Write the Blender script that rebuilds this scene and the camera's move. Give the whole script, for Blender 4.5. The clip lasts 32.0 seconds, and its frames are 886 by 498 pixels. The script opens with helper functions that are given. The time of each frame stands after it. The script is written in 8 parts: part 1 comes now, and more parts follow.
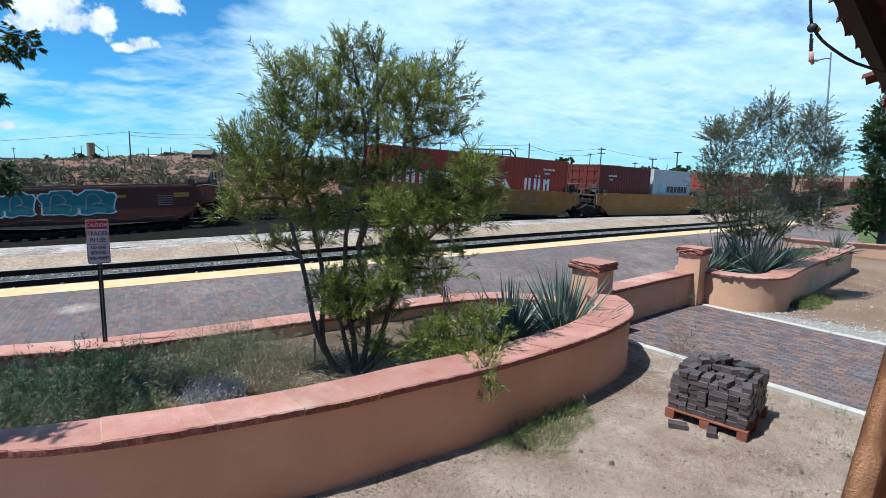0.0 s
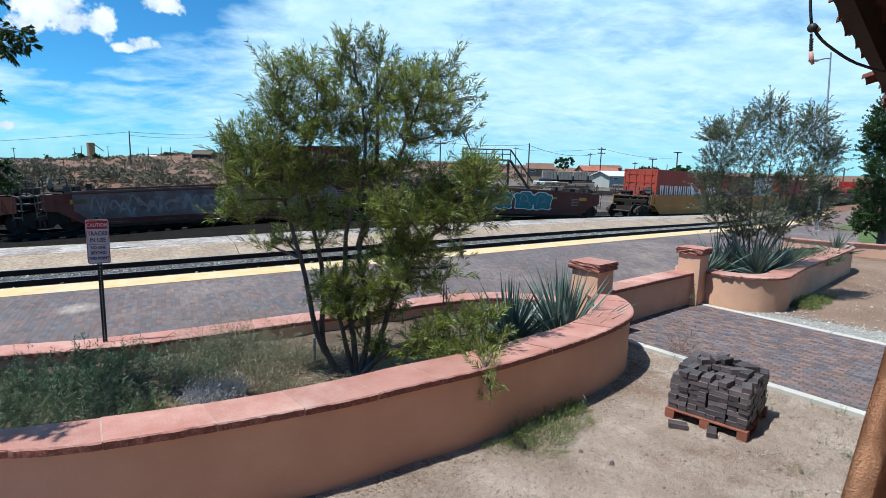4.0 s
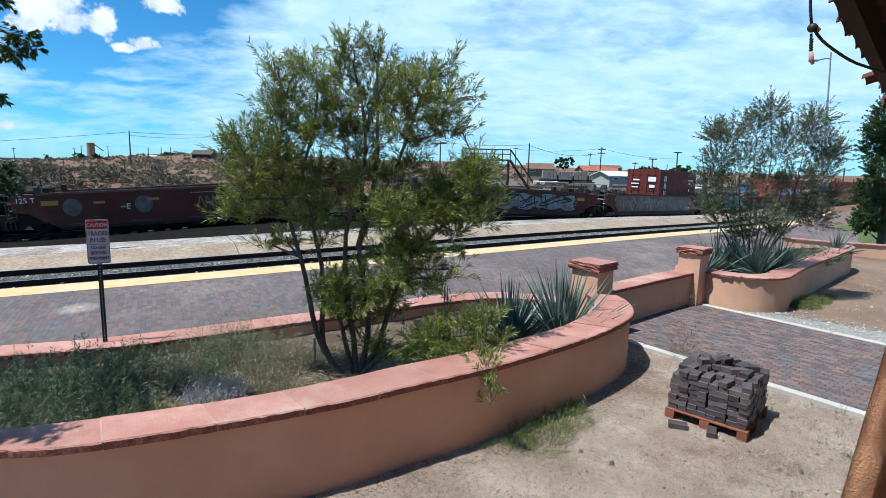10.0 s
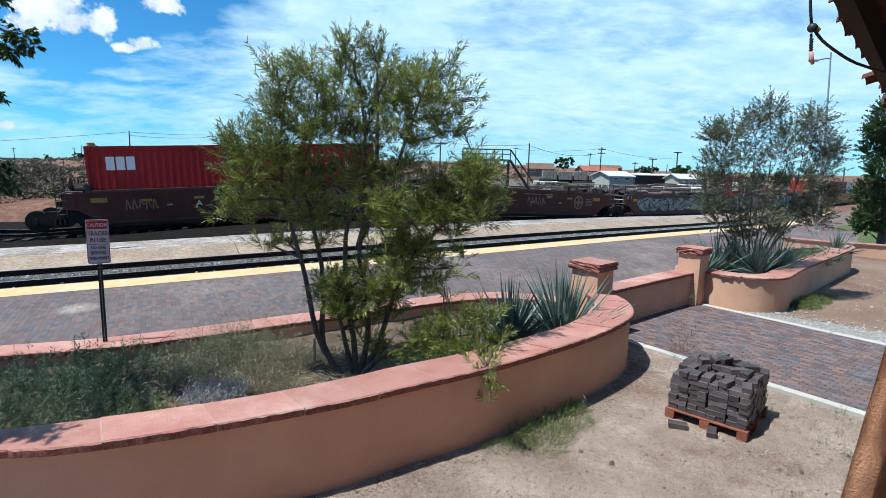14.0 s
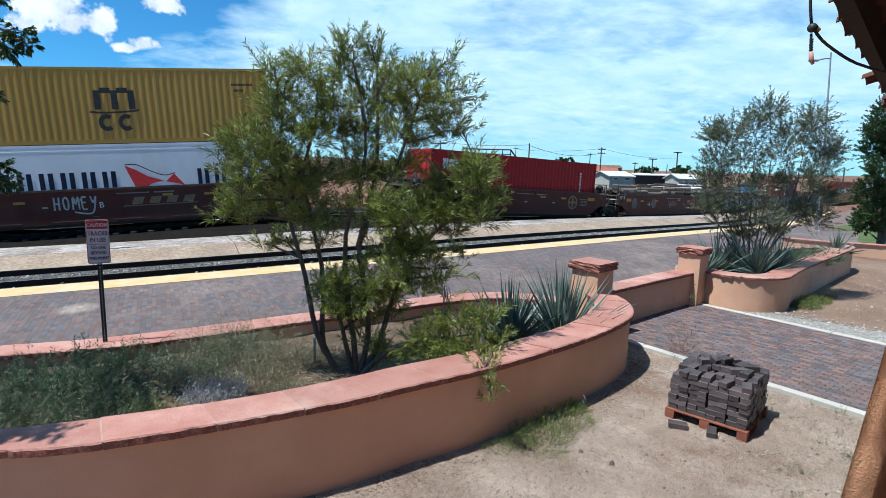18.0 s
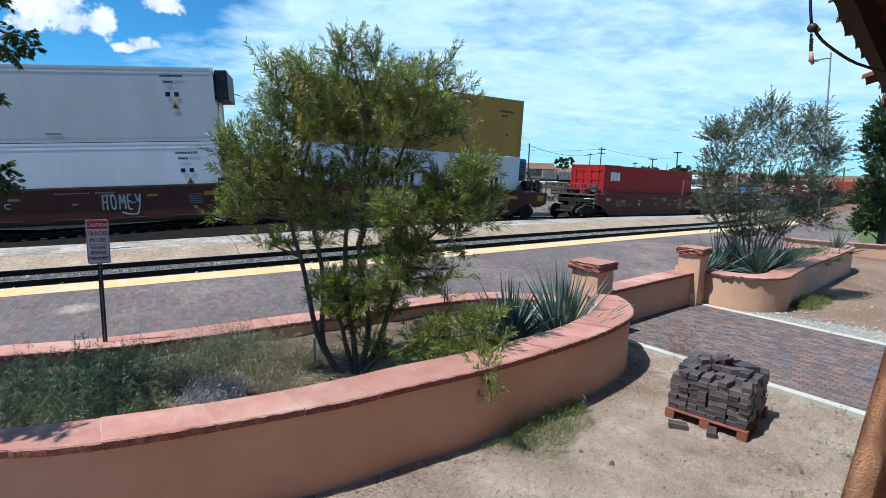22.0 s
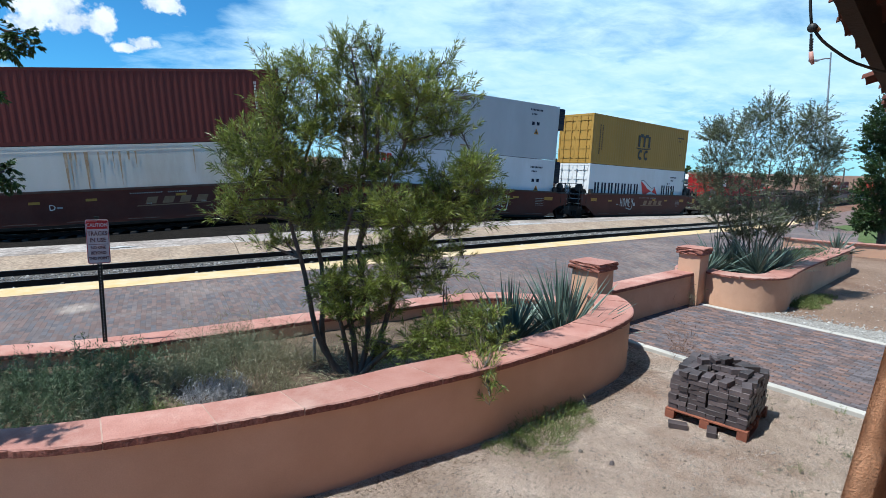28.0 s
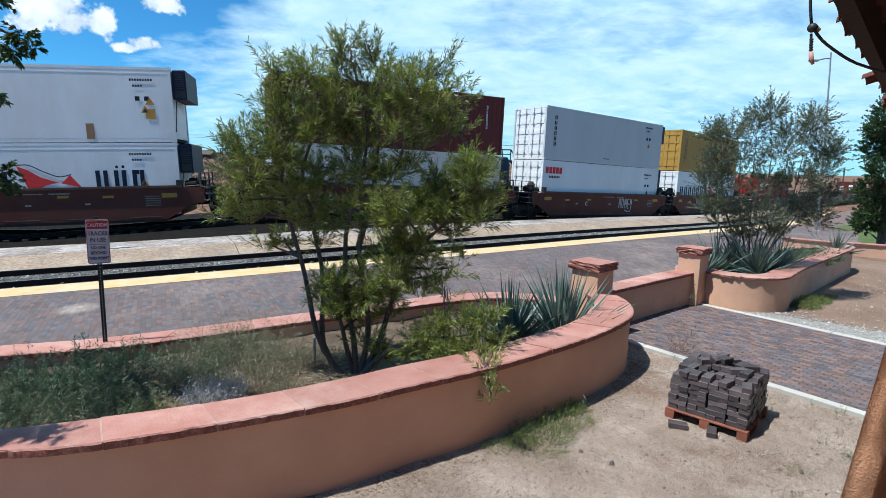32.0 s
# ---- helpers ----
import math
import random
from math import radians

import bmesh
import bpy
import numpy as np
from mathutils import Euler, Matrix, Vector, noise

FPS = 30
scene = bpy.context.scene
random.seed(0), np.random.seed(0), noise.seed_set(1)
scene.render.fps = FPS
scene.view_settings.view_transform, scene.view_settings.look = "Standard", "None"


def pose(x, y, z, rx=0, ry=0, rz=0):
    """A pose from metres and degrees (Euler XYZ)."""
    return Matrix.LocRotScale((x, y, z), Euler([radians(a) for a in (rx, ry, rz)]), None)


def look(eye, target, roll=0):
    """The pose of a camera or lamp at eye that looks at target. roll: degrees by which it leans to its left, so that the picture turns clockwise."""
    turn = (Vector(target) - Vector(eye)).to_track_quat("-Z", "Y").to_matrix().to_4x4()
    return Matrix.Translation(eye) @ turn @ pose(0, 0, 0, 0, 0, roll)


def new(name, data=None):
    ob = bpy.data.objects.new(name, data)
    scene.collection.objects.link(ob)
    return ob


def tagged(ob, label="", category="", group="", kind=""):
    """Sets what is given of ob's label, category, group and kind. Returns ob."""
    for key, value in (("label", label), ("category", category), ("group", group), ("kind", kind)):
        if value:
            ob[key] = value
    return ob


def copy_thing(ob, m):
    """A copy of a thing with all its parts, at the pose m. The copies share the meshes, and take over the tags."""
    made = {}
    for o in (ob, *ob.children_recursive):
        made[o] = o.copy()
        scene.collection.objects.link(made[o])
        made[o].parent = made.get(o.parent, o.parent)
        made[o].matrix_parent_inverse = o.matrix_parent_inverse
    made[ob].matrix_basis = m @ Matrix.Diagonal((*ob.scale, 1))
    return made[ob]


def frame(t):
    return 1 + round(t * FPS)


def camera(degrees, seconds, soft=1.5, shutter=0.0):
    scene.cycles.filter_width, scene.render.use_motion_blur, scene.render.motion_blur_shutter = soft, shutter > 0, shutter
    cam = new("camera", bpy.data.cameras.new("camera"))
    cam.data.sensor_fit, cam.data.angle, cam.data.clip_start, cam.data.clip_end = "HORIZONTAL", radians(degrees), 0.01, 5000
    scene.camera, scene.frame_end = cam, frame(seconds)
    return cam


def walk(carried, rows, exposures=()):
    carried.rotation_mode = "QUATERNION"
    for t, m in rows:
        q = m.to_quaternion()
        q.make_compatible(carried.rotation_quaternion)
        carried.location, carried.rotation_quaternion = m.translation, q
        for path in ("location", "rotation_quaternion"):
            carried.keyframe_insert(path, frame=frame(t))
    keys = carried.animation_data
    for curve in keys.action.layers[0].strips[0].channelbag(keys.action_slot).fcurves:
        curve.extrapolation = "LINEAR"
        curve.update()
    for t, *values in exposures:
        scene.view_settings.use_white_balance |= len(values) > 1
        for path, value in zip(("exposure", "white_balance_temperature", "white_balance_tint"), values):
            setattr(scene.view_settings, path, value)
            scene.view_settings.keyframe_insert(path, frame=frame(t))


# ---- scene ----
import collections

# ---------- camera: held still ----------
cam = camera(80.26, 32.0, soft=0.7, shutter=0.12)
EYE = Vector((0, 0, 2.8))
PITCH = radians(8.642)
VIEW = look(EYE, EYE + Vector((0, math.cos(PITCH), -math.sin(PITCH))), 1.574)
walk(cam, [(0.0, VIEW), (32.0, VIEW)], [(0.0, 0.61, 5740.0, 2.5), (32.0, 0.61, 5740.0, 2.5)])

# ---------- world, sun, exposure ----------
SUN_TO = Vector((-0.40, -0.16, 0.90)).normalized()
sun_data = bpy.data.lights.new("sun", "SUN")
sun_data.energy, sun_data.angle, sun_data.color = 5.0, radians(0.6), (1.0, 0.93, 0.84)
sun = new("sun", sun_data)
sun.matrix_world = look((0, 0, 60), Vector((0, 0, 60)) - SUN_TO)


def node(tree, kind, x=0, y=0, **values):
    n = tree.nodes.new(kind)
    n.location = (x, y)
    for key, value in values.items():
        n.inputs[key.replace("_", " ")].default_value = value
    return n


def maths(tree, op, a, b=None, c=None):
    n = tree.nodes.new("ShaderNodeMath")
    n.operation = op
    for i, v in enumerate((a, b, c)):
        if v is None:
            continue
        if isinstance(v, (int, float)):
            n.inputs[i].default_value = v
        else:
            tree.links.new(v, n.inputs[i])
    return n.outputs[0]


def ramp(tree, fac, stops):
    n = tree.nodes.new("ShaderNodeValToRGB")
    while len(n.color_ramp.elements) < len(stops):
        n.color_ramp.elements.new(0.5)
    for e, (at, c) in zip(n.color_ramp.elements, stops):
        e.position, e.color = at, (*c, 1) if len(c) == 3 else c
    tree.links.new(fac, n.inputs[0])
    return n.outputs[0]


def blend(tree, fac, a, b, how="MIX"):
    n = tree.nodes.new("ShaderNodeMix")
    n.data_type, n.blend_type = "RGBA", how
    for i, v in ((0, fac), (6, a), (7, b)):
        if isinstance(v, (int, float)):
            n.inputs[i].default_value = v
        elif isinstance(v, tuple):
            n.inputs[i].default_value = (*v, 1)
        else:
            tree.links.new(v, n.inputs[i])
    return n.outputs[2]


def ray_to(x, y):
    """The way from the eye through a place of the picture 1568 wide."""
    return (VIEW.to_3x3() @ Vector(((x - 784) / 930, (441 - y) / 930, -1))).normalized()


def make_sky():
    w = bpy.data.worlds.new("sky")
    scene.world = w
    w.use_nodes = True
    t = w.node_tree
    t.nodes.clear()
    sky = t.nodes.new("ShaderNodeTexSky")
    sky.sky_type, sky.sun_disc = "NISHITA", False
    sky.sun_elevation = math.asin(SUN_TO.z)
    sky.sun_rotation = math.atan2(SUN_TO.x, SUN_TO.y)
    sky.altitude, sky.air_density, sky.dust_density, sky.ozone_density = 1500, 1.0, 0.6, 1.6
    tc = t.nodes.new("ShaderNodeTexCoord")
    sep = t.nodes.new("ShaderNodeSeparateXYZ")
    t.links.new(tc.outputs["Generated"], sep.inputs[0])
    up = maths(t, "MAXIMUM", sep.outputs[2], 0.02)
    flat = maths(t, "ADD", up, 0.22)
    com = t.nodes.new("ShaderNodeCombineXYZ")
    t.links.new(maths(t, "DIVIDE", sep.outputs[0], flat), com.inputs[0])
    t.links.new(maths(t, "DIVIDE", sep.outputs[1], flat), com.inputs[1])
    # thin high cloud in streaks and patches
    n1 = node(t, "ShaderNodeTexNoise", Scale=1.5, Detail=9.0, Roughness=0.52, Distortion=0.7)
    n2 = node(t, "ShaderNodeTexNoise", Scale=5.5, Detail=8.0, Roughness=0.62, Distortion=0.3)
    mp = t.nodes.new("ShaderNodeMapping")
    mp.inputs["Location"].default_value = (3.1, 1.7, 0)
    mp.inputs["Scale"].default_value = (0.9, 1.25, 1)
    mp.inputs["Rotation"].default_value = (0, 0, radians(-24))
    t.links.new(com.outputs[0], mp.inputs[0])
    t.links.new(mp.outputs[0], n1.inputs[0])
    t.links.new(mp.outputs[0], n2.inputs[0])
    # more cloud towards the right hand, open blue to the upper left
    side = maths(t, "MULTIPLY_ADD", sep.outputs[0], 0.16, 0.05)
    # the cloud bank lies to the north; overhead and to the south the sky is clearer
    side = maths(t, "ADD", side, maths(t, "MULTIPLY_ADD", sep.outputs[1], 0.44, -0.335))
    hole = ray_to(240, 10)
    dots = t.nodes.new("ShaderNodeVectorMath")
    dots.operation = "DOT_PRODUCT"
    t.links.new(tc.outputs["Generated"], dots.inputs[0])
    dots.inputs[1].default_value = hole
    gap = t.nodes.new("ShaderNodeMapRange")
    gap.inputs["From Min"].default_value, gap.inputs["From Max"].default_value = 0.965, 1.0
    gap.inputs["To Min"].default_value, gap.inputs["To Max"].default_value = 0.0, -0.36
    gap.interpolation_type = "SMOOTHSTEP"
    t.links.new(dots.outputs["Value"], gap.inputs["Value"])
    # a thin white bank low on the left
    for px, py, reach, more in ((330, 180, 0.982, 0.15), (60, 160, 0.988, 0.08), (520, 40, 0.988, 0.12)):
        d2 = t.nodes.new("ShaderNodeVectorMath")
        d2.operation = "DOT_PRODUCT"
        t.links.new(tc.outputs["Generated"], d2.inputs[0])
        d2.inputs[1].default_value = ray_to(px, py)
        g2 = t.nodes.new("ShaderNodeMapRange")
        g2.interpolation_type = "SMOOTHSTEP"
        g2.inputs["From Min"].default_value, g2.inputs["From Max"].default_value = reach, 1.0
        g2.inputs["To Min"].default_value, g2.inputs["To Max"].default_value = 0.0, more
        t.links.new(d2.outputs["Value"], g2.inputs["Value"])
        side = maths(t, "ADD", side, g2.outputs[0])
    amount = maths(t, "ADD", maths(t, "ADD", maths(t, "MULTIPLY_ADD", n2.outputs[0], 0.45, side), n1.outputs[0]), gap.outputs[0])
    veil = ramp(t, amount, [(0.50, (0, 0, 0)), (0.66, (0.55, 0.55, 0.55)), (0.86, (1, 1, 1))])
    # small heaped clouds
    heaps = None
    n3 = node(t, "ShaderNodeTexNoise", Scale=20.0, Detail=8.0, Roughness=0.6)
    t.links.new(tc.outputs["Generated"], n3.inputs[0])
    for px, py, size, wide in ((95, 10, 0.050, 1.0), (130, 40, 0.038, 1.1), (175, 45, 0.026, 1.0), (50, 42, 0.022, 1.0), (252, 78, 0.018, 1.6), (228, 84, 0.012, 1.5), (285, 8, 0.02, 2.0), (10, 222, 0.012, 1.3)):
        d = t.nodes.new("ShaderNodeVectorMath")
        d.operation = "SUBTRACT"
        t.links.new(tc.outputs["Generated"], d.inputs[0])
        d.inputs[1].default_value = ray_to(px, py)
        s = t.nodes.new("ShaderNodeVectorMath")
        s.operation = "MULTIPLY"
        t.links.new(d.outputs[0], s.inputs[0])
        s.inputs[1].default_value = (1 / wide, 1 / wide, 1.5)
        ln = t.nodes.new("ShaderNodeVectorMath")
        ln.operation = "LENGTH"
        t.links.new(s.outputs[0], ln.inputs[0])
        v = maths(t, "ADD", maths(t, "DIVIDE", ln.outputs["Value"], -size), maths(t, "MULTIPLY_ADD", n3.outputs[0], 3.8, -0.85))
        heaps = v if heaps is None else maths(t, "MAXIMUM", heaps, v)
    puff = ramp(t, heaps, [(0.02, (0, 0, 0)), (0.40, (1, 1, 1))])
    heap_tone = ramp(t, n3.outputs[0], [(0.42, (9.2, 9.9, 11.2)), (0.60, (13.4, 13.6, 13.6))])
    shade = ramp(t, n2.outputs[0], [(0.3, (6.8, 10.2, 12.5)), (0.7, (10.5, 12.8, 14.0))])
    blue = blend(t, 1.0, sky.outputs[0], (0.59, 1.34, 1.74), "MULTIPLY")
    low = t.nodes.new("ShaderNodeMapRange")
    low.inputs["From Min"].default_value, low.inputs["From Max"].default_value = 0.0, 0.10
    low.inputs["To Min"].default_value, low.inputs["To Max"].default_value = 0.35, 1.0
    t.links.new(sep.outputs[2], low.inputs["Value"])
    c1 = blend(t, maths(t, "MULTIPLY", veil, maths(t, "MULTIPLY", low.outputs[0], 0.92)), blue, shade)
    c2 = blend(t, puff, c1, heap_tone)
    bg = node(t, "ShaderNodeBackground", Strength=0.053)
    t.links.new(c2, bg.inputs[0])
    out = t.nodes.new("ShaderNodeOutputWorld")
    t.links.new(bg.outputs[0], out.inputs[0])


make_sky()


# ---------- materials ----------
def mat(name, c1, c2, scale=3.0, rough=0.85, fine=60.0, bump=0.25, depth=0.01, metal=0.0, piece=0.0, island=0.0, c3=None, streak=1.0, spec=0.3, speck=0.35, crisp=0.0, worn=None):
    """A surface of two colours in patches, a third in stains, with fine grain and relief; pieces may differ in tone."""
    m = bpy.data.materials.new(name)
    m.use_nodes = True
    t = m.node_tree
    b = t.nodes["Principled BSDF"]
    tc = t.nodes.new("ShaderNodeTexCoord")
    mp = t.nodes.new("ShaderNodeMapping")
    mp.inputs["Scale"].default_value = (1, 1, streak)
    t.links.new(tc.outputs["Object"], mp.inputs[0])
    n1 = node(t, "ShaderNodeTexNoise", Scale=scale, Detail=6.0, Roughness=0.6)
    n2 = node(t, "ShaderNodeTexNoise", Scale=fine, Detail=4.0, Roughness=0.65)
    t.links.new(mp.outputs[0], n1.inputs[0])
    t.links.new(tc.outputs["Object"], n2.inputs[0])
    col = blend(t, ramp(t, n1.outputs[0], [(0.36, (0, 0, 0)), (0.64, (1, 1, 1))]), c1, c2)
    if c3:
        n3 = node(t, "ShaderNodeTexNoise", Scale=scale * 0.37, Detail=7.0, Roughness=0.7)
        t.links.new(mp.outputs[0], n3.inputs[0])
        col = blend(t, ramp(t, n3.outputs[0], [(0.52, (0, 0, 0)), (0.68, (1, 1, 1))]), col, c3)
    grain = n2.outputs[0]
    if crisp:
        edge = t.nodes.new("ShaderNodeMapRange")
        edge.inputs["From Min"].default_value, edge.inputs["From Max"].default_value = 0.5 - crisp, 0.5 + crisp
        t.links.new(grain, edge.inputs["Value"])
        grain = edge.outputs[0]
    if worn:
        gone = t.nodes.new("ShaderNodeVectorMath")
        gone.operation = "DISTANCE"
        t.links.new(tc.outputs["Object"], gone.inputs[0])
        gone.inputs[1].default_value = worn[:3]
        near = maths(t, "MULTIPLY_ADD", n1.outputs[0], 0.9, maths(t, "DIVIDE", gone.outputs["Value"], worn[3]))
        col = blend(t, ramp(t, near, [(0.62, (0.75, 0.75, 0.75)), (1.0, (0, 0, 0))]), col, (0.31, 0.26, 0.225))
    tone = maths(t, "MULTIPLY_ADD", grain, 2 * speck, 1 - speck)
    if piece:
        info = t.nodes.new("ShaderNodeObjectInfo")
        tone = maths(t, "MULTIPLY", tone, maths(t, "MULTIPLY_ADD", info.outputs["Random"], 2 * piece, 1 - piece))
    if island:
        geo = t.nodes.new("ShaderNodeNewGeometry")
        tone = maths(t, "MULTIPLY", tone, maths(t, "MULTIPLY_ADD", geo.outputs["Random Per Island"], 2 * island, 1 - island))
    com = t.nodes.new("ShaderNodeCombineXYZ")
    for i in range(3):
        t.links.new(tone, com.inputs[i])
    t.links.new(blend(t, 1.0, col, com.outputs[0], "MULTIPLY"), b.inputs["Base Color"])
    t.links.new(maths(t, "MULTIPLY_ADD", n1.outputs[0], 0.2, rough - 0.1), b.inputs["Roughness"])
    b.inputs["Metallic"].default_value = metal
    b.inputs["Specular IOR Level"].default_value = spec
    if bump:
        bp = node(t, "ShaderNodeBump", Strength=bump, Distance=depth)
        t.links.new(n2.outputs[0], bp.inputs["Height"])
        t.links.new(bp.outputs[0], b.inputs["Normal"])
    return m


def leaf_mat(name, c1, c2, rough=0.5, through_light=0.25):
    m = bpy.data.materials.new(name)
    m.use_nodes = True
    t = m.node_tree
    b = t.nodes["Principled BSDF"]
    geo = t.nodes.new("ShaderNodeNewGeometry")
    tc = t.nodes.new("ShaderNodeTexCoord")
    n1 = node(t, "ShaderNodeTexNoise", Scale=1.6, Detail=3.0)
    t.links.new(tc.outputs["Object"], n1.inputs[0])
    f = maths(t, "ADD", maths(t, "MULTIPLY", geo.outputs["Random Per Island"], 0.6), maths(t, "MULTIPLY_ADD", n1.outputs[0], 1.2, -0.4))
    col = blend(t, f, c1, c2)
    t.links.new(col, b.inputs["Base Color"])
    b.inputs["Roughness"].default_value = rough
    b.inputs["Specular IOR Level"].default_value = 0.35
    tr = t.nodes.new("ShaderNodeBsdfTranslucent")
    t.links.new(col, tr.inputs[0])
    mx = node(t, "ShaderNodeMixShader")
    mx.inputs[0].default_value = through_light
    t.links.new(b.outputs[0], mx.inputs[1])
    t.links.new(tr.outputs[0], mx.inputs[2])
    t.links.new(mx.outputs[0], t.nodes["Material Output"].inputs[0])
    return m


STUCCO = mat("stucco", (0.505, 0.298, 0.196), (0.565, 0.342, 0.232), 1.2, 0.92, 90, 0.35, 0.006, c3=(0.45, 0.257, 0.165), speck=0.10)
STUCCO_NEAR = mat("rough_stucco", (0.45, 0.225, 0.122), (0.54, 0.292, 0.170), 2.5, 0.95, 90, 0.8, 0.010, c3=(0.37, 0.17, 0.09), speck=0.28, crisp=0.25)
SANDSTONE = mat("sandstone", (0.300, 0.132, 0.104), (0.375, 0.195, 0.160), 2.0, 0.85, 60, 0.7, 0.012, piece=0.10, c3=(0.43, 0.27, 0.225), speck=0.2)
# Rough-hewn sides, coloured darker than the tops to stand in for their shade.
SHADED_CLEFT_STONE = mat("shaded_cleft_stone", (0.186, 0.068, 0.05), (0.257, 0.108, 0.082), 6.0, 0.95, 40, 1.0, 0.02, speck=0.45, crisp=0.2)
MORTAR = mat("mortar", (0.31, 0.205, 0.165), (0.38, 0.27, 0.225), 6, 0.95, 80, 0.3, speck=0.15)
DIRT = mat("dirt", (0.340, 0.250, 0.195), (0.510, 0.402, 0.330), 1.3, 0.97, 140, 1.0, 0.03, c3=(0.290, 0.180, 0.128), speck=0.72, crisp=0.11)
BROWN_DIRT = mat("brown_dirt", (0.171, 0.112, 0.08), (0.228, 0.155, 0.114), 0.8, 0.97, 30, 1.0, 0.03, c3=(0.126, 0.071, 0.049), speck=0.4, crisp=0.15)
RED_EARTH = mat("red_earth", (0.12, 0.055, 0.033), (0.16, 0.088, 0.06), 0.12, 0.97, 2.0, 0.6, 0.15, c3=(0.114, 0.086, 0.049), speck=0.4, crisp=0.16)
YARD_EARTH = mat("cinder_earth", (0.075, 0.060, 0.050), (0.125, 0.102, 0.088), 0.35, 0.97, 3.0, 0.6, 0.1, c3=(0.15, 0.105, 0.078), speck=0.45, crisp=0.16)
SOIL = mat("soil", (0.056, 0.037, 0.024), (0.143, 0.101, 0.071), 1.6, 0.97, 40, 0.8, 0.02, speck=0.5, crisp=0.15)
GRAVEL = mat("pale_gravel", (0.194, 0.182, 0.167), (0.282, 0.27, 0.253), 14, 0.95, 45, 0.9, 0.02, speck=0.55, crisp=0.13)
BALLAST = mat("ballast", (0.045, 0.039, 0.035), (0.110, 0.102, 0.095), 9, 0.95, 18, 1.0, 0.05, speck=0.6, crisp=0.16)
# Black copy of the ballast: the train's shadow is put into its colour.
SHADOW_BALLAST = mat("shadow_black_ballast", (0.005, 0.004, 0.0035), (0.013, 0.011, 0.0095), 3, 0.95, 18, 1.0, 0.05, speck=0.6, crisp=0.16, spec=0.1)
CONCRETE = mat("concrete", (0.215, 0.180, 0.160), (0.325, 0.290, 0.268), 1.5, 0.9, 9, 0.3, 0.008, c3=(0.13, 0.10, 0.082), speck=0.4, crisp=0.15)
KERB = mat("kerb_concrete", (0.36, 0.342, 0.315), (0.43, 0.41, 0.38), 2.5, 0.9, 60, 0.3, speck=0.2)
YELLOW = mat("yellow_paint", (0.465, 0.321, 0.133), (0.508, 0.399, 0.254), 2.2, 0.8, 40, 0.25, c3=(0.399, 0.339, 0.254), speck=0.15)
PAVER_DARK = mat("dark_paver", (0.044, 0.034, 0.037), (0.092, 0.070, 0.069), 3.0, 0.6, 80, 0.3, 0.004, piece=0.5, speck=0.25, spec=0.4)
STEEL = mat("rail_steel", (0.014, 0.010, 0.009), (0.026, 0.018, 0.015), 8, 0.7, 60, 0.2, metal=0.2, speck=0.2)
RAILTOP = mat("rail_head", (0.336, 0.328, 0.32), (0.4, 0.392, 0.384), 8, 0.32, 60, 0.05, metal=0.9, speck=0.1)
TIE = mat("tie_wood", (0.025, 0.021, 0.019), (0.055, 0.047, 0.041), 5, 0.95, 50, 0.6, 0.01, piece=0.25, speck=0.35)
DARK = mat("undergear", (0.010, 0.008, 0.007), (0.022, 0.017, 0.014), 6, 0.8, 40, 0.3, speck=0.3, spec=0.2)
CAR_BROWN = mat("car_brown", (0.097, 0.029, 0.020), (0.124, 0.041, 0.028), 0.9, 0.62, 30, 0.12, c3=(0.105, 0.043, 0.032), speck=0.18, spec=0.14)
CAR_YELLOW = mat("car_yellow", (0.33, 0.145, 0.038), (0.39, 0.18, 0.048), 0.9, 0.6, 30, 0.12, c3=(0.30, 0.13, 0.04), speck=0.18, spec=0.14)
CAR_TOP = mat("car_top_chord", (0.070, 0.040, 0.031), (0.105, 0.066, 0.053), 2, 0.7, 30, 0.15, speck=0.2, spec=0.2)
WHITE_P = mat("white_panel", (0.66, 0.67, 0.68), (0.71, 0.72, 0.73), 0.6, 0.45, 30, 0.05, c3=(0.62, 0.62, 0.61), speck=0.05, streak=0.3)
IVORY_P = mat("ivory_panel", (0.62, 0.58, 0.49), (0.68, 0.64, 0.56), 0.6, 0.5, 30, 0.06, c3=(0.55, 0.48, 0.38), speck=0.07, streak=0.25)
GREY_P = mat("grey_panel", (0.44, 0.46, 0.47), (0.48, 0.50, 0.51), 0.5, 0.45, 30, 0.05, c3=(0.42, 0.43, 0.44), speck=0.05, streak=0.3)
GOLD_P = mat("gold_panel", (0.36, 0.215, 0.05), (0.41, 0.245, 0.06), 0.5, 0.5, 30, 0.06, c3=(0.38, 0.23, 0.06), speck=0.07, streak=0.3, spec=0.14)
RED_P = mat("red_panel", (0.30, 0.016, 0.018), (0.34, 0.022, 0.022), 0.5, 0.48, 30, 0.06, c3=(0.27, 0.02, 0.02), speck=0.08, streak=0.3, spec=0.14)
RUST_P = mat("oxide_panel", (0.29, 0.05, 0.034), (0.33, 0.062, 0.04), 0.5, 0.52, 30, 0.06, c3=(0.26, 0.055, 0.04), speck=0.08, streak=0.3, spec=0.14)
MAROON_P = mat("maroon_panel", (0.115, 0.028, 0.024), (0.14, 0.036, 0.03), 0.5, 0.5, 30, 0.06, c3=(0.10, 0.03, 0.026), speck=0.1, streak=0.3, spec=0.14)
BLACKISH = mat("black_paint", (0.02, 0.02, 0.021), (0.03, 0.03, 0.03), 5, 0.5, 50, 0.05, speck=0.1)
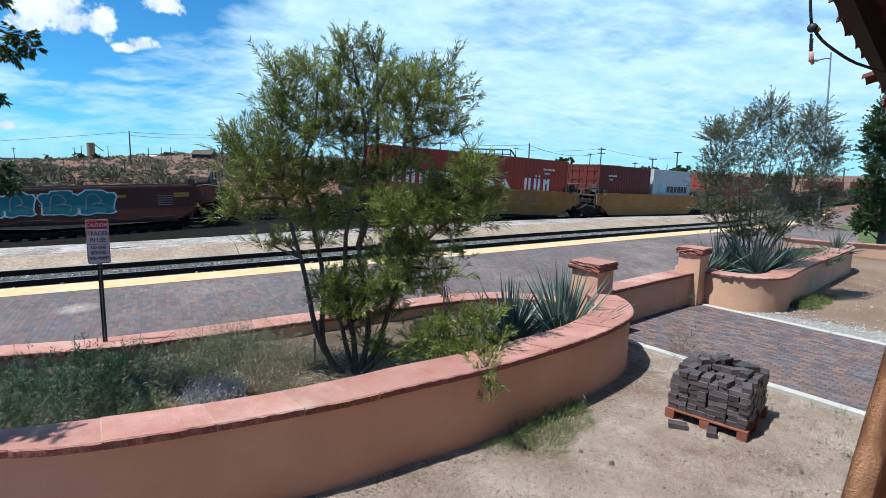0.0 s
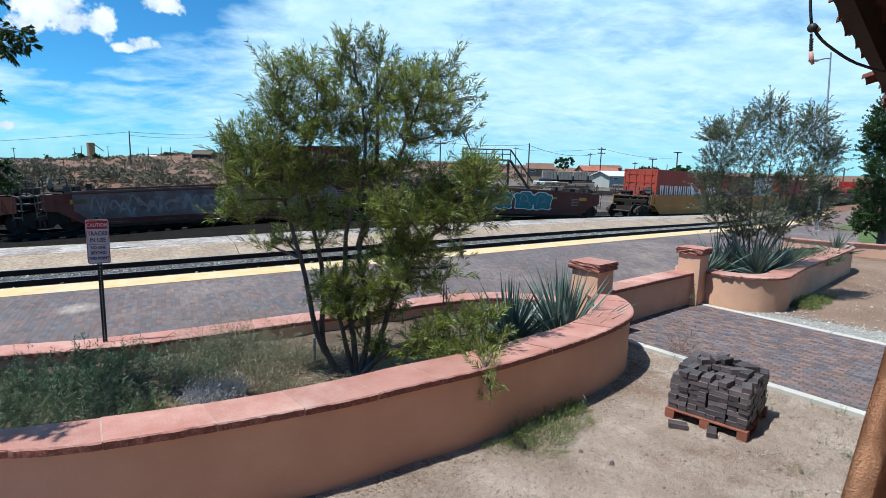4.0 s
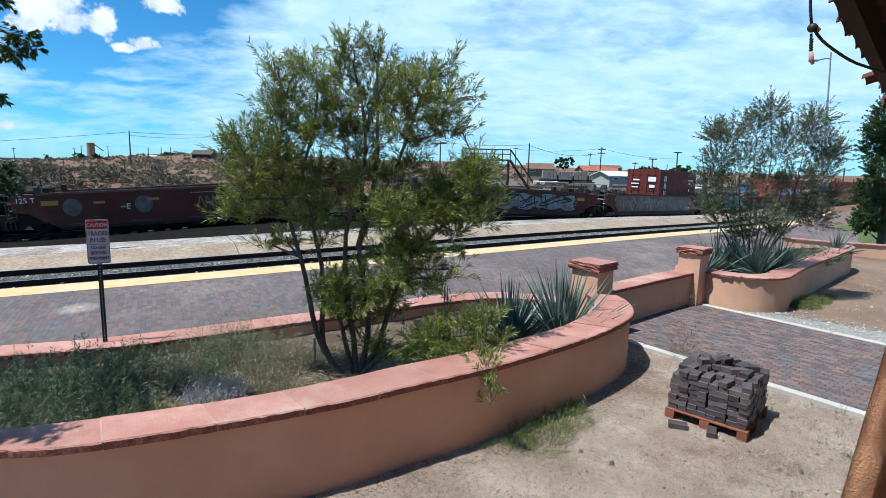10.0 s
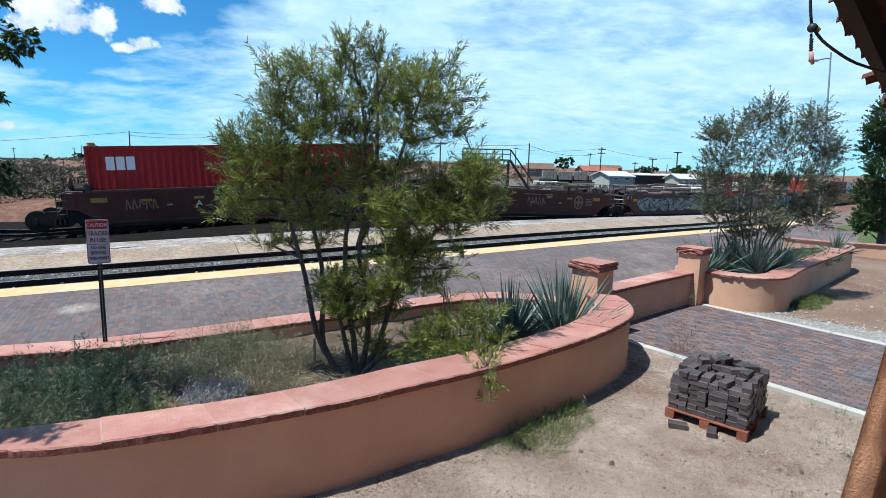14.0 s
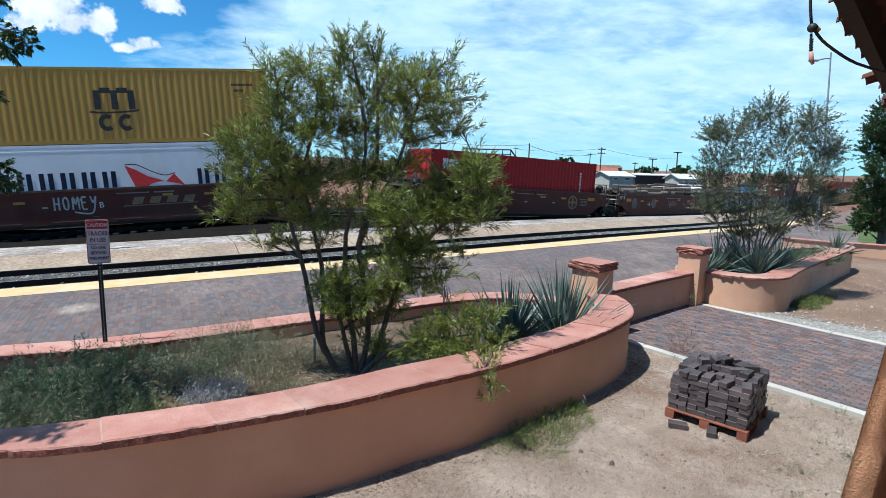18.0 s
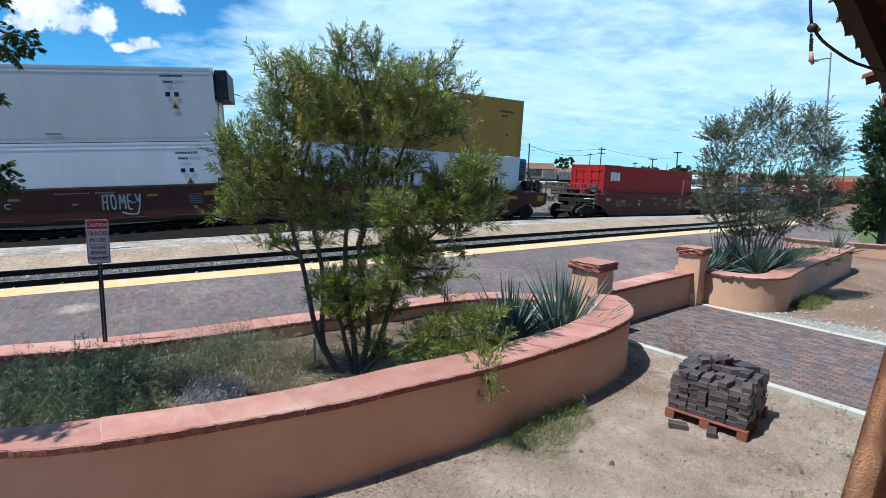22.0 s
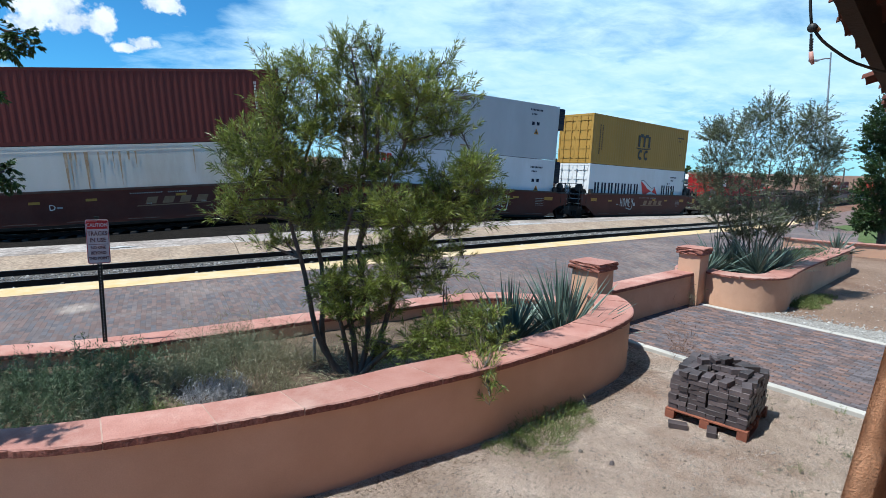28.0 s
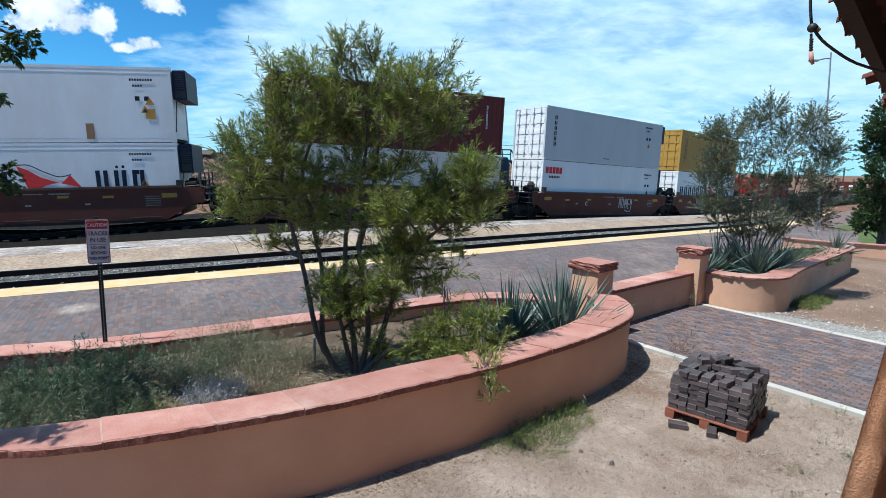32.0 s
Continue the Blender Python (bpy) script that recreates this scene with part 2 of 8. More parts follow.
TEAL_BOX = mat("teal_blue_casing", (0.05, 0.17, 0.24), (0.065, 0.20, 0.28), 3, 0.5, 40, 0.05, speck=0.12, spec=0.14)
BLUE_BOX = mat("deep_blue_casing", (0.018, 0.05, 0.12), (0.025, 0.065, 0.15), 3, 0.5, 40, 0.05, speck=0.12, spec=0.14)
NAVY = mat("navy_paint", (0.008, 0.014, 0.034), (0.013, 0.021, 0.046), 5, 0.5, 50, 0.05, speck=0.1, spec=0.14)
LETTER_W = mat("white_marking", (0.70, 0.69, 0.66), (0.78, 0.77, 0.74), 8, 0.6, 50, 0.0, speck=0.1)
LETTER_R = mat("red_marking", (0.55, 0.03, 0.03), (0.62, 0.04, 0.035), 8, 0.6, 50, 0.0, speck=0.08)
LETTER_Y = mat("amber_marking", (0.40, 0.20, 0.035), (0.48, 0.25, 0.045), 8, 0.6, 50, 0.0, speck=0.1)
LETTER_T = mat("tan_marking", (0.24, 0.135, 0.07), (0.30, 0.175, 0.095), 5, 0.6, 50, 0.0, speck=0.12)
TEAL = mat("teal_spray", (0.035, 0.15, 0.165), (0.045, 0.19, 0.205), 4, 0.6, 50, 0.0, speck=0.1)
SILVER = mat("silver_spray", (0.19, 0.185, 0.18), (0.31, 0.30, 0.29), 3, 0.5, 50, 0.0, c3=(0.12, 0.10, 0.09), speck=0.12)
TAUPE = mat("taupe_spray", (0.13, 0.075, 0.062), (0.22, 0.15, 0.13), 1.6, 0.6, 50, 0.0, c3=(0.22, 0.23, 0.235), speck=0.12)
BARK = mat("bark", (0.075, 0.063, 0.052), (0.135, 0.115, 0.096), 12, 0.95, 60, 0.8, 0.01, speck=0.3, streak=0.3)
POLE_WOOD = mat("pole_wood", (0.07, 0.055, 0.045), (0.11, 0.09, 0.075), 2, 0.95, 30, 0.4, speck=0.25, streak=0.2)
GALV = mat("galvanised", (0.34, 0.35, 0.36), (0.42, 0.43, 0.44), 6, 0.45, 60, 0.1, metal=0.6, speck=0.1)
POST_GREEN = mat("dark_post", (0.018, 0.022, 0.018), (0.03, 0.034, 0.03), 6, 0.6, 60, 0.1, speck=0.1)
SIGN_W = mat("sign_white", (0.56, 0.54, 0.57), (0.62, 0.60, 0.63), 4, 0.5, 60, 0.0, speck=0.05)
SIGN_R = mat("sign_red", (0.42, 0.025, 0.03), (0.48, 0.03, 0.035), 4, 0.5, 60, 0.0, speck=0.06)
SIGN_INK = mat("sign_ink", (0.085, 0.03, 0.04), (0.11, 0.04, 0.05), 4, 0.5, 60, 0.0, speck=0.06)
ROOF_TILE = mat("clay_tile", (0.055, 0.018, 0.012), (0.095, 0.03, 0.019), 5, 0.85, 50, 0.4, 0.006, piece=0.3, speck=0.25)
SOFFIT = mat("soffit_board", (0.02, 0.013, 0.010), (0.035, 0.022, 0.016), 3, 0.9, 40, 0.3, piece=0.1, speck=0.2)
PALLET_W = mat("pallet_wood", (0.17, 0.058, 0.036), (0.24, 0.085, 0.05), 6, 0.9, 50, 0.4, piece=0.15, speck=0.25)
SHEET_ROOF = mat("pale_roof", (0.444, 0.444, 0.43), (0.497, 0.497, 0.484), 0.5, 0.6, 10, 0.05, speck=0.08)
WALL_PALE = mat("pale_wall", (0.315, 0.315, 0.277), (0.365, 0.365, 0.328), 0.5, 0.9, 10, 0.1, speck=0.1)
WALL_TAN = mat("tan_wall", (0.227, 0.158, 0.108), (0.265, 0.189, 0.133), 0.5, 0.9, 10, 0.1, speck=0.12)
ROOF_RED = mat("red_roof", (0.252, 0.082, 0.054), (0.296, 0.108, 0.07), 0.6, 0.8, 10, 0.1, speck=0.15)
ROOF_BROWN = mat("brown_roof", (0.126, 0.07, 0.047), (0.158, 0.088, 0.063), 0.6, 0.85, 10, 0.1, speck=0.15)
GLASS_DARK = mat("window_pane", (0.03, 0.035, 0.04), (0.045, 0.05, 0.055), 2, 0.15, 10, 0.0, spec=0.6, speck=0.05)
TANK = mat("tank_tan", (0.265, 0.195, 0.113), (0.302, 0.227, 0.139), 0.4, 0.8, 6, 0.1, speck=0.1)
# Blue-grey: distance haze is mixed into the hills' colour.
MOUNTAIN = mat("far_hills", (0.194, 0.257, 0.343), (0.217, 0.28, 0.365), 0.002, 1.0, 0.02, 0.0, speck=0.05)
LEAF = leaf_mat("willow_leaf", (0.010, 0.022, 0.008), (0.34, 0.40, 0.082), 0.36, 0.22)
LEAF_SILVER = leaf_mat("silver_leaf", (0.026, 0.042, 0.018), (0.22, 0.245, 0.145), 0.33, 0.22)
LEAF_DARK = leaf_mat("dark_leaf", (0.022, 0.047, 0.014), (0.055, 0.102, 0.029))
LEAF_HERB = leaf_mat("herb_leaf", (0.010, 0.030, 0.017), (0.165, 0.225, 0.125))
LEAF_DRY = leaf_mat("dry_grass", (0.149, 0.143, 0.074), (0.297, 0.269, 0.177))
LEAF_SAGE = leaf_mat("sage_leaf", (0.050, 0.070, 0.036), (0.275, 0.285, 0.185))
LEAF_LAV = leaf_mat("lavender_leaf", (0.16, 0.155, 0.155), (0.60, 0.59, 0.60))
LEAF_GRASS = leaf_mat("grass_blade", (0.045, 0.080, 0.016), (0.215, 0.25, 0.085))
YUCCA = leaf_mat("yucca_blade", (0.036, 0.070, 0.056), (0.225, 0.295, 0.245), 0.34, 0.06)
FLOWER = leaf_mat("pale_flower", (0.527, 0.442, 0.51), (0.637, 0.595, 0.629))


# ---------- mesh helpers ----------
class Soup:
    """Collects boxes, tubes and sheets into one mesh."""

    def __init__(self):
        self.v, self.f = [], []

    def add(self, verts, faces):
        n = len(self.v)
        self.v += [tuple(p) for p in verts]
        self.f += [tuple(n + i for i in f) for f in faces]
        return self

    def box(self, x0, y0, z0, x1, y1, z1, m=None):
        c = [(x0, y0, z0), (x1, y0, z0), (x1, y1, z0), (x0, y1, z0), (x0, y0, z1), (x1, y0, z1), (x1, y1, z1), (x0, y1, z1)]
        if m is not None:
            c = [m @ Vector(p) for p in c]
        return self.add(c, [(3, 2, 1, 0), (4, 5, 6, 7), (0, 1, 5, 4), (1, 2, 6, 5), (2, 3, 7, 6), (3, 0, 4, 7)])

    def slab(self, x0, y0, z0, x1, y1, z1, b=0.01, m=None):
        """A box with its upper edges bevelled."""
        c = [(x0, y0, z0), (x1, y0, z0), (x1, y1, z0), (x0, y1, z0), (x0, y0, z1 - b), (x1, y0, z1 - b), (x1, y1, z1 - b), (x0, y1, z1 - b),
             (x0 + b, y0 + b, z1), (x1 - b, y0 + b, z1), (x1 - b, y1 - b, z1), (x0 + b, y1 - b, z1)]
        if m is not None:
            c = [m @ Vector(p) for p in c]
        f = [(3, 2, 1, 0), (8, 9, 10, 11)]
        for i in range(4):
            j = (i + 1) % 4
            f += [(i, j, 4 + j, 4 + i), (4 + i, 4 + j, 8 + j, 8 + i)]
        return self.add(c, f)

    def tube(self, pts, radii, n=8, caps=True):
        pts = [Vector(p) for p in pts]
        if isinstance(radii, (int, float)):
            radii = [radii] * len(pts)
        rings, v, f = [], [], []
        for i, p in enumerate(pts):
            d = (pts[min(i + 1, len(pts) - 1)] - pts[max(i - 1, 0)]).normalized()
            a = d.cross(Vector((0, 0, 1)) if abs(d.z) < 0.9 else Vector((1, 0, 0))).normalized()
            b = d.cross(a)
            for k in range(n):
                w = 2 * math.pi * k / n
                v.append(p + (a * math.cos(w) + b * math.sin(w)) * radii[i])
        for i in range(len(pts) - 1):
            for k in range(n):
                f.append((i * n + k, i * n + (k + 1) % n, (i + 1) * n + (k + 1) % n, (i + 1) * n + k))
        if caps:
            f.append(tuple(reversed(range(n))))
            f.append(tuple((len(pts) - 1) * n + k for k in range(n)))
        return self.add(v, f)

    def prism(self, poly, y0, y1, m=None):
        """A polygon in x and z, drawn out from y0 to y1."""
        n = len(poly)
        v = [Vector((x, y0, z)) for x, z in poly] + [Vector((x, y1, z)) for x, z in poly]
        if m is not None:
            v = [m @ p for p in v]
        f = [tuple(range(n)), tuple(reversed(range(n, 2 * n)))] + [(i, i + n, (i + 1) % n + n, (i + 1) % n) for i in range(n)]
        return self.add(v, f)

    def plate(self, poly, z0, z1):
        """A polygon in x and y, drawn up from z0 to z1."""
        n = len(poly)
        v = [(x, y, z0) for x, y in poly] + [(x, y, z1) for x, y in poly]
        f = [tuple(reversed(range(n))), tuple(range(n, 2 * n))] + [(i, (i + 1) % n, (i + 1) % n + n, i + n) for i in range(n)]
        return self.add(v, f)

    def mesh(self, name, material, smooth=False):
        me = bpy.data.meshes.new(name)
        me.from_pydata(self.v, [], self.f)
        me.materials.append(material)
        if smooth:
            me.polygons.foreach_set("use_smooth", [True] * len(me.polygons))
        me.update()
        return me


def part(name, soup, material, parent, label="", smooth=False, m=None):
    ob = new(name, soup.mesh(name, material, smooth) if isinstance(soup, Soup) else soup)
    ob.parent = parent
    if m is not None:
        ob.matrix_basis = m
    if label:
        tagged(ob, label)
    return ob


def thing(name, label, category, m=None, group="", kind=""):
    ob = new(name)
    ob.empty_display_size = 0.2
    if m is not None:
        ob.matrix_basis = m
    return tagged(ob, label, category, group, kind)


def whole(name, soup, material, label, category, m=None, group="", kind="", smooth=False):
    ob = new(name, soup.mesh(name, material, smooth))
    if m is not None:
        ob.matrix_basis = m
    return tagged(ob, label, category, group, kind)


# ---------- the lines of the railway ----------
def rail_line(x0, y0, h0, h1, fade, pace, rise, s0, width, sill, start=-8.0):
    """A line in plan with a slow bend and a slight summit: gives place and sideways way at s metres."""
    g = np.arange(-200, 330, 0.25)
    hd = h0 + h1 * np.exp(-(np.clip(g, start, 46) + 8) / fade)
    x, y = np.cumsum(np.cos(hd)) * 0.25 * pace, np.cumsum(np.sin(hd)) * 0.25 * pace
    i = int(np.argmin(abs(g - 19)))
    x, y = x - x[i] + x0, y - y[i] + y0

    def at(s, u=0.0, z=0.0, h=1.0):
        a = np.interp(s, g, hd)
        zz = (rise * math.exp(-((s - s0) / width) ** 2) + sill) * h
        return Vector((np.interp(s, g, x) - math.sin(a) * u, np.interp(s, g, y) + math.cos(a) * u, zz + z))
    return at


def ease(g, k, v):
    """A smooth curve through the values v at k."""
    k, v = np.array(k, float), np.array(v, float)
    m = np.gradient(v, k)
    i = np.clip(np.searchsorted(k, g) - 1, 0, len(k) - 2)
    d = k[i + 1] - k[i]
    t = np.clip((g - k[i]) / d, 0, 1)
    return (2 * t ** 3 - 3 * t ** 2 + 1) * v[i] + (t ** 3 - 2 * t ** 2 + t) * d * m[i] + (3 * t ** 2 - 2 * t ** 3) * v[i + 1] + (t ** 3 - t ** 2) * d * m[i + 1]


def main_line():
    """The through track: a slow left-hand bend; s runs from the middle of the view, u to the far side, u = 1.22 is its centre."""
    g = np.arange(-80, 240, 0.25)
    hd = ease(g, (-30, -14, -5, 3, 10, 18, 27, 38, 55, 90), (0.1656, 0.3025, 0.436, 0.569, 0.6624, 0.7282, 0.7649, 0.7773, 0.7664, 0.7287))
    zz = ease(g, (-20, -8, 2, 12, 25, 45, 90), (-0.187, 0.602, 0.21, -0.043, -0.333, -0.59, -0.748))
    x, y = np.cumsum(np.cos(hd)) * 0.25, np.cumsum(np.sin(hd)) * 0.25
    i = int(np.argmin(abs(g)))
    x, y = x - x[i] + 1.826, y - y[i] + 28.414

    def at(s, u=0.0, z=0.0, h=1.0):
        a = np.interp(s, g, hd)
        return Vector((np.interp(s, g, x) - math.sin(a) * (u - 1.22), np.interp(s, g, y) + math.cos(a) * (u - 1.22), np.interp(s, g, zz) * h + z))
    return at


TRAIN = main_line()
SITE = rail_line(2.4822, 25.1307, 1.8249, -1.4816, 120.0052, 1.0, 0.7318, 17.3242, 22.9323, -0.428)

# ---------- ground ----------
def step(x, a, b):
    t = np.clip((x - a) / (b - a), 0, 1)
    return t * t * (3 - 2 * t)


SITE_S = np.arange(-58, 240, 1.0)
SITE_XY = np.array([SITE(s)[:2] for s in SITE_S])
SITE_Z = np.array([SITE(s)[2] for s in SITE_S])


def lateral(x, y):
    d = np.hypot(SITE_XY[:, 0] - x, SITE_XY[:, 1] - y)
    i = int(np.argmin(d))
    j = min(i + 1, len(SITE_S) - 1)
    t = SITE_XY[j] - SITE_XY[j - 1]
    return d[i] * (1 if t[0] * (y - SITE_XY[i, 1]) - t[1] * (x - SITE_XY[i, 0]) > 0 else -1), SITE_Z[i]


TRAIN_XY = np.array([TRAIN(s, 1.22)[:2] for s in range(-60, 60)])
TRAIN_Z = np.array([TRAIN(s, 1.22)[2] for s in range(-60, 60)])
HILL_AZ = (-180, -60, -41, -34, -27, -22, -10, 0, 14, 22, 40, 70, 180)
HILL_UP = (1, 1, 0.3, 3.0, 8.5, 10, 9, 5, 1.5, 0.7, 0.5, 0.5, 1)


def land(x, y):
    """Height of the open ground."""
    r, az = math.hypot(x, y), math.degrees(math.atan2(x, y))
    u, hump = lateral(x, y)
    z = 0.012 * noise.noise((x * 1.7, y * 1.7, 0)) + 0.01 * noise.noise((x * 6, y * 6, 3))
    if r > 40 and u < -12:
        return z - 0.02
    drop = step(u, -12.4, -10.5)
    back = step(u, 5.5, 9.0)
    z = z * (1 - drop) - 0.9 * drop * (1 - back) - 0.25 * back
    if u > 5:
        left = 1 - step(az, -9, 3)
        rough = noise.noise((x * 0.09, y * 0.09, 1)) + 0.5 * noise.noise((x * 0.25, y * 0.25, 4))
        z += left * (1.7 * step(u + 4 * rough, 13, 24) + 0.25 * rough * step(u, 10, 20))
        z += (1 - left) * 0.006 * r
        up = float(np.interp(az, HILL_AZ, HILL_UP))
        z += (up - 2.0 * left) * step(r, 70, 460) * max(1.0, r / 460) + 1.2 * noise.noise((x * 0.012, y * 0.012, 9)) * step(r, 80, 300)
    if u > 3:
        gone = np.hypot(TRAIN_XY[:, 0] - x, TRAIN_XY[:, 1] - y)
        i = int(np.argmin(gone))
        z += min(0.0, TRAIN_Z[i] - 0.75 - z) * (1 - step(gone[i], 4.5, 7.5))
    return float(z)


def make_ground():
    radii = [0.0] + list(np.geomspace(0.8, 40, 70)) + list(np.geomspace(41.5, 4200, 60))
    angles = [-180 + i * 4.0 for i in range(28)] + [-68 + i * 1.0 for i in range(137)] + [70 + i * 4.0 for i in range(28)]
    v, f, n = [], [], len(angles)
    for r in radii:
        for a in angles:
            x, y = r * math.sin(radians(a)), r * math.cos(radians(a))
            v.append((x, y, land(x, y)))
    for i in range(len(radii) - 1):
        for j in range(n):
            k = (j + 1) % n
            f.append((i * n + j, i * n + k, (i + 1) * n + k, (i + 1) * n + j) if i else (0, n + k, n + j))
    me = bpy.data.meshes.new("ground")
    me.from_pydata(v, [], f)
    me.materials.append(DIRT)
    me.materials.append(RED_EARTH)
    me.materials.append(BROWN_DIRT)
    me.materials.append(YARD_EARTH)
    far = [3 if p.center[0] > -0.03 * p.center[1] and math.hypot(*p.center[:2]) < 120 and lateral(p.center[0], p.center[1])[0] > 2 else 1 if math.hypot(*p.center[:2]) > 33 or lateral(p.center[0], p.center[1])[0] > 2 else 2 if 0.79 * (p.center[0] - 3) + 0.61 * (p.center[1] - 8.75) > 4.0 else 0 for p in me.polygons]
    me.polygons.foreach_set("material_index", far)
    me.polygons.foreach_set("use_smooth", [True] * len(me.polygons))
    me.flip_normals() if me.polygons[500].normal.z < 0 else None
    tagged(new("ground", me), "sandy dirt and gravel, red desert earth further off", "ground", kind="structure")


make_ground()


def strip(name, line, s0, s1, u0, u1, z0, z1, material, label, category, ds=1.0, h=1.0, base=None, kind="structure", smooth=True, nu=1):
    """A long band that follows a railway line; with base it gets side faces down to that height."""
    soup = Soup()
    n = max(2, int((s1 - s0) / ds) + 1)
    rows = []
    for i in range(n):
        s = s0 + (s1 - s0) * i / (n - 1)
        a, b = (u0(s) if callable(u0) else u0), (u1(s) if callable(u1) else u1)
        row = [line(s, a + (b - a) * k / nu, z0 + (z1 - z0) * k / nu, h) for k in range(nu + 1)]
        if base is not None:
            row = [row[0] + Vector((0, 0, base)), *row, row[-1] + Vector((0, 0, base))]
        rows.append(row)
    w = len(rows[0])
    soup.v = [tuple(p) for r in rows for p in r]
    soup.f = [(i * w + k, (i + 1) * w + k, (i + 1) * w + k + 1, i * w + k + 1)[::-1] for i in range(n - 1) for k in range(w - 1)]
    return tagged(new(name, soup.mesh(name, material, False)), label, category, kind=kind)


# ---------- platforms and tracks ----------
def platform_height(s, u):
    hump = SITE(s).z + 0.13
    return hump * float(step(u, -12.6, -7.4))


def make_brick_platform():
    soup = Soup()
    ss, us = np.arange(-34, 62, 1.0), np.linspace(-21.0, -7.47, 19)
    for s in ss:
        for u in us:
            p = SITE(s, u)
            soup.v.append((p.x, p.y, max(0.006, platform_height(s, u)) - 0.003 if u < -8.5 else platform_height(s, u) - 0.003))
    w = len(us)
    soup.f = [(i * w + k, (i + 1) * w + k, (i + 1) * w + k + 1, i * w + k + 1)[::-1] for i in range(len(ss) - 1) for k in range(w - 1)
              if not inside_yard(soup.v[i * w + k])]
    m = paver_sheet()
    tagged(new("brick_platform", soup.mesh("brick_platform", m, True)), "weathered red-brown brick paved station platform", "platform", kind="structure")


def inside_yard(p):
    """True on the depot's side of the planters and the gate, where dirt and the path lie."""
    x, y = p[0], p[1]
    if x < 2.6:
        return y < np.interp(x, (-12, -5.5, -3.5, -2, -0.8, 0.3, 2.6), (4.2, 6.0, 7.0, 8.0, 8.9, 9.6, 10.2))
    if x < 5.6:
        return y < np.interp(x, (2.6, 5.6), (9.0, 11.5))
    return y < np.interp(x, (5.6, 7.5, 9.6, 13, 30), (12.6, 13.2, 14.6, 17.5, 30))


def paver_sheet():
    """Brick paving seen from afar: courses, tones from brick to brick, pale stains."""
    m = bpy.data.materials.new("platform_brick")
    m.use_nodes = True
    t = m.node_tree
    b = t.nodes["Principled BSDF"]
    tc = t.nodes.new("ShaderNodeTexCoord")
    mp = t.nodes.new("ShaderNodeMapping")
    mp.inputs["Rotation"].default_value = (0, 0, radians(-33))
    t.links.new(tc.outputs["Object"], mp.inputs[0])
    br = t.nodes.new("ShaderNodeTexBrick")
    for key, value in (("Scale", 1.0), ("Mortar Size", 0.006), ("Brick Width", 0.144), ("Row Height", 0.071), ("Mortar Smooth", 0.3), ("Bias", 0.0)):
        br.inputs[key].default_value = value
    br.inputs["Color1"].default_value = (0.088, 0.052, 0.05, 1)
    br.inputs["Color2"].default_value = (0.162, 0.097, 0.085, 1)
    br.inputs["Mortar"].default_value = (0.1, 0.076, 0.068, 1)
    t.links.new(mp.outputs[0], br.inputs[0])
    n1 = node(t, "ShaderNodeTexNoise", Scale=0.5, Detail=8.0, Roughness=0.65)
    n2 = node(t, "ShaderNodeTexNoise", Scale=7.0, Detail=5.0, Roughness=0.7)
    t.links.new(tc.outputs["Object"], n1.inputs[0])
    t.links.new(tc.outputs["Object"], n2.inputs[0])
    col = blend(t, ramp(t, n1.outputs[0], [(0.40, (0., 0., 0.)), (0.78, (0.42, 0.42, 0.42))]), br.outputs[0], (0.175, 0.14, 0.136))
    col = blend(t, maths(t, "MULTIPLY", n2.outputs[0], 0.22), col, (0.21, 0.154, 0.133))
    t.links.new(col, b.inputs["Base Color"])
    b.inputs["Roughness"].default_value = 0.85
    b.inputs["Specular IOR Level"].default_value = 0.3
    bp = node(t, "ShaderNodeBump", Strength=0.5, Distance=0.008)
    t.links.new(br.outputs["Fac"], bp.inputs["Height"])
    bp.invert = True
    t.links.new(bp.outputs[0], b.inputs["Normal"])
    return m


WORN = (-6.50, 9.04, 0.16, 0.62)
BRICK_TONES = (((0.092, 0.076, 0.079), (0.122, 0.101, 0.101)), ((0.108, 0.075, 0.070), (0.134, 0.096, 0.090)), ((0.080, 0.074, 0.082), (0.102, 0.094, 0.103)))


def brick_at(s, u):
    p = SITE(s, u)
    h = platform_height(s, u)
    p.z = max(0.006, h) if u < -8.5 else h
    return p


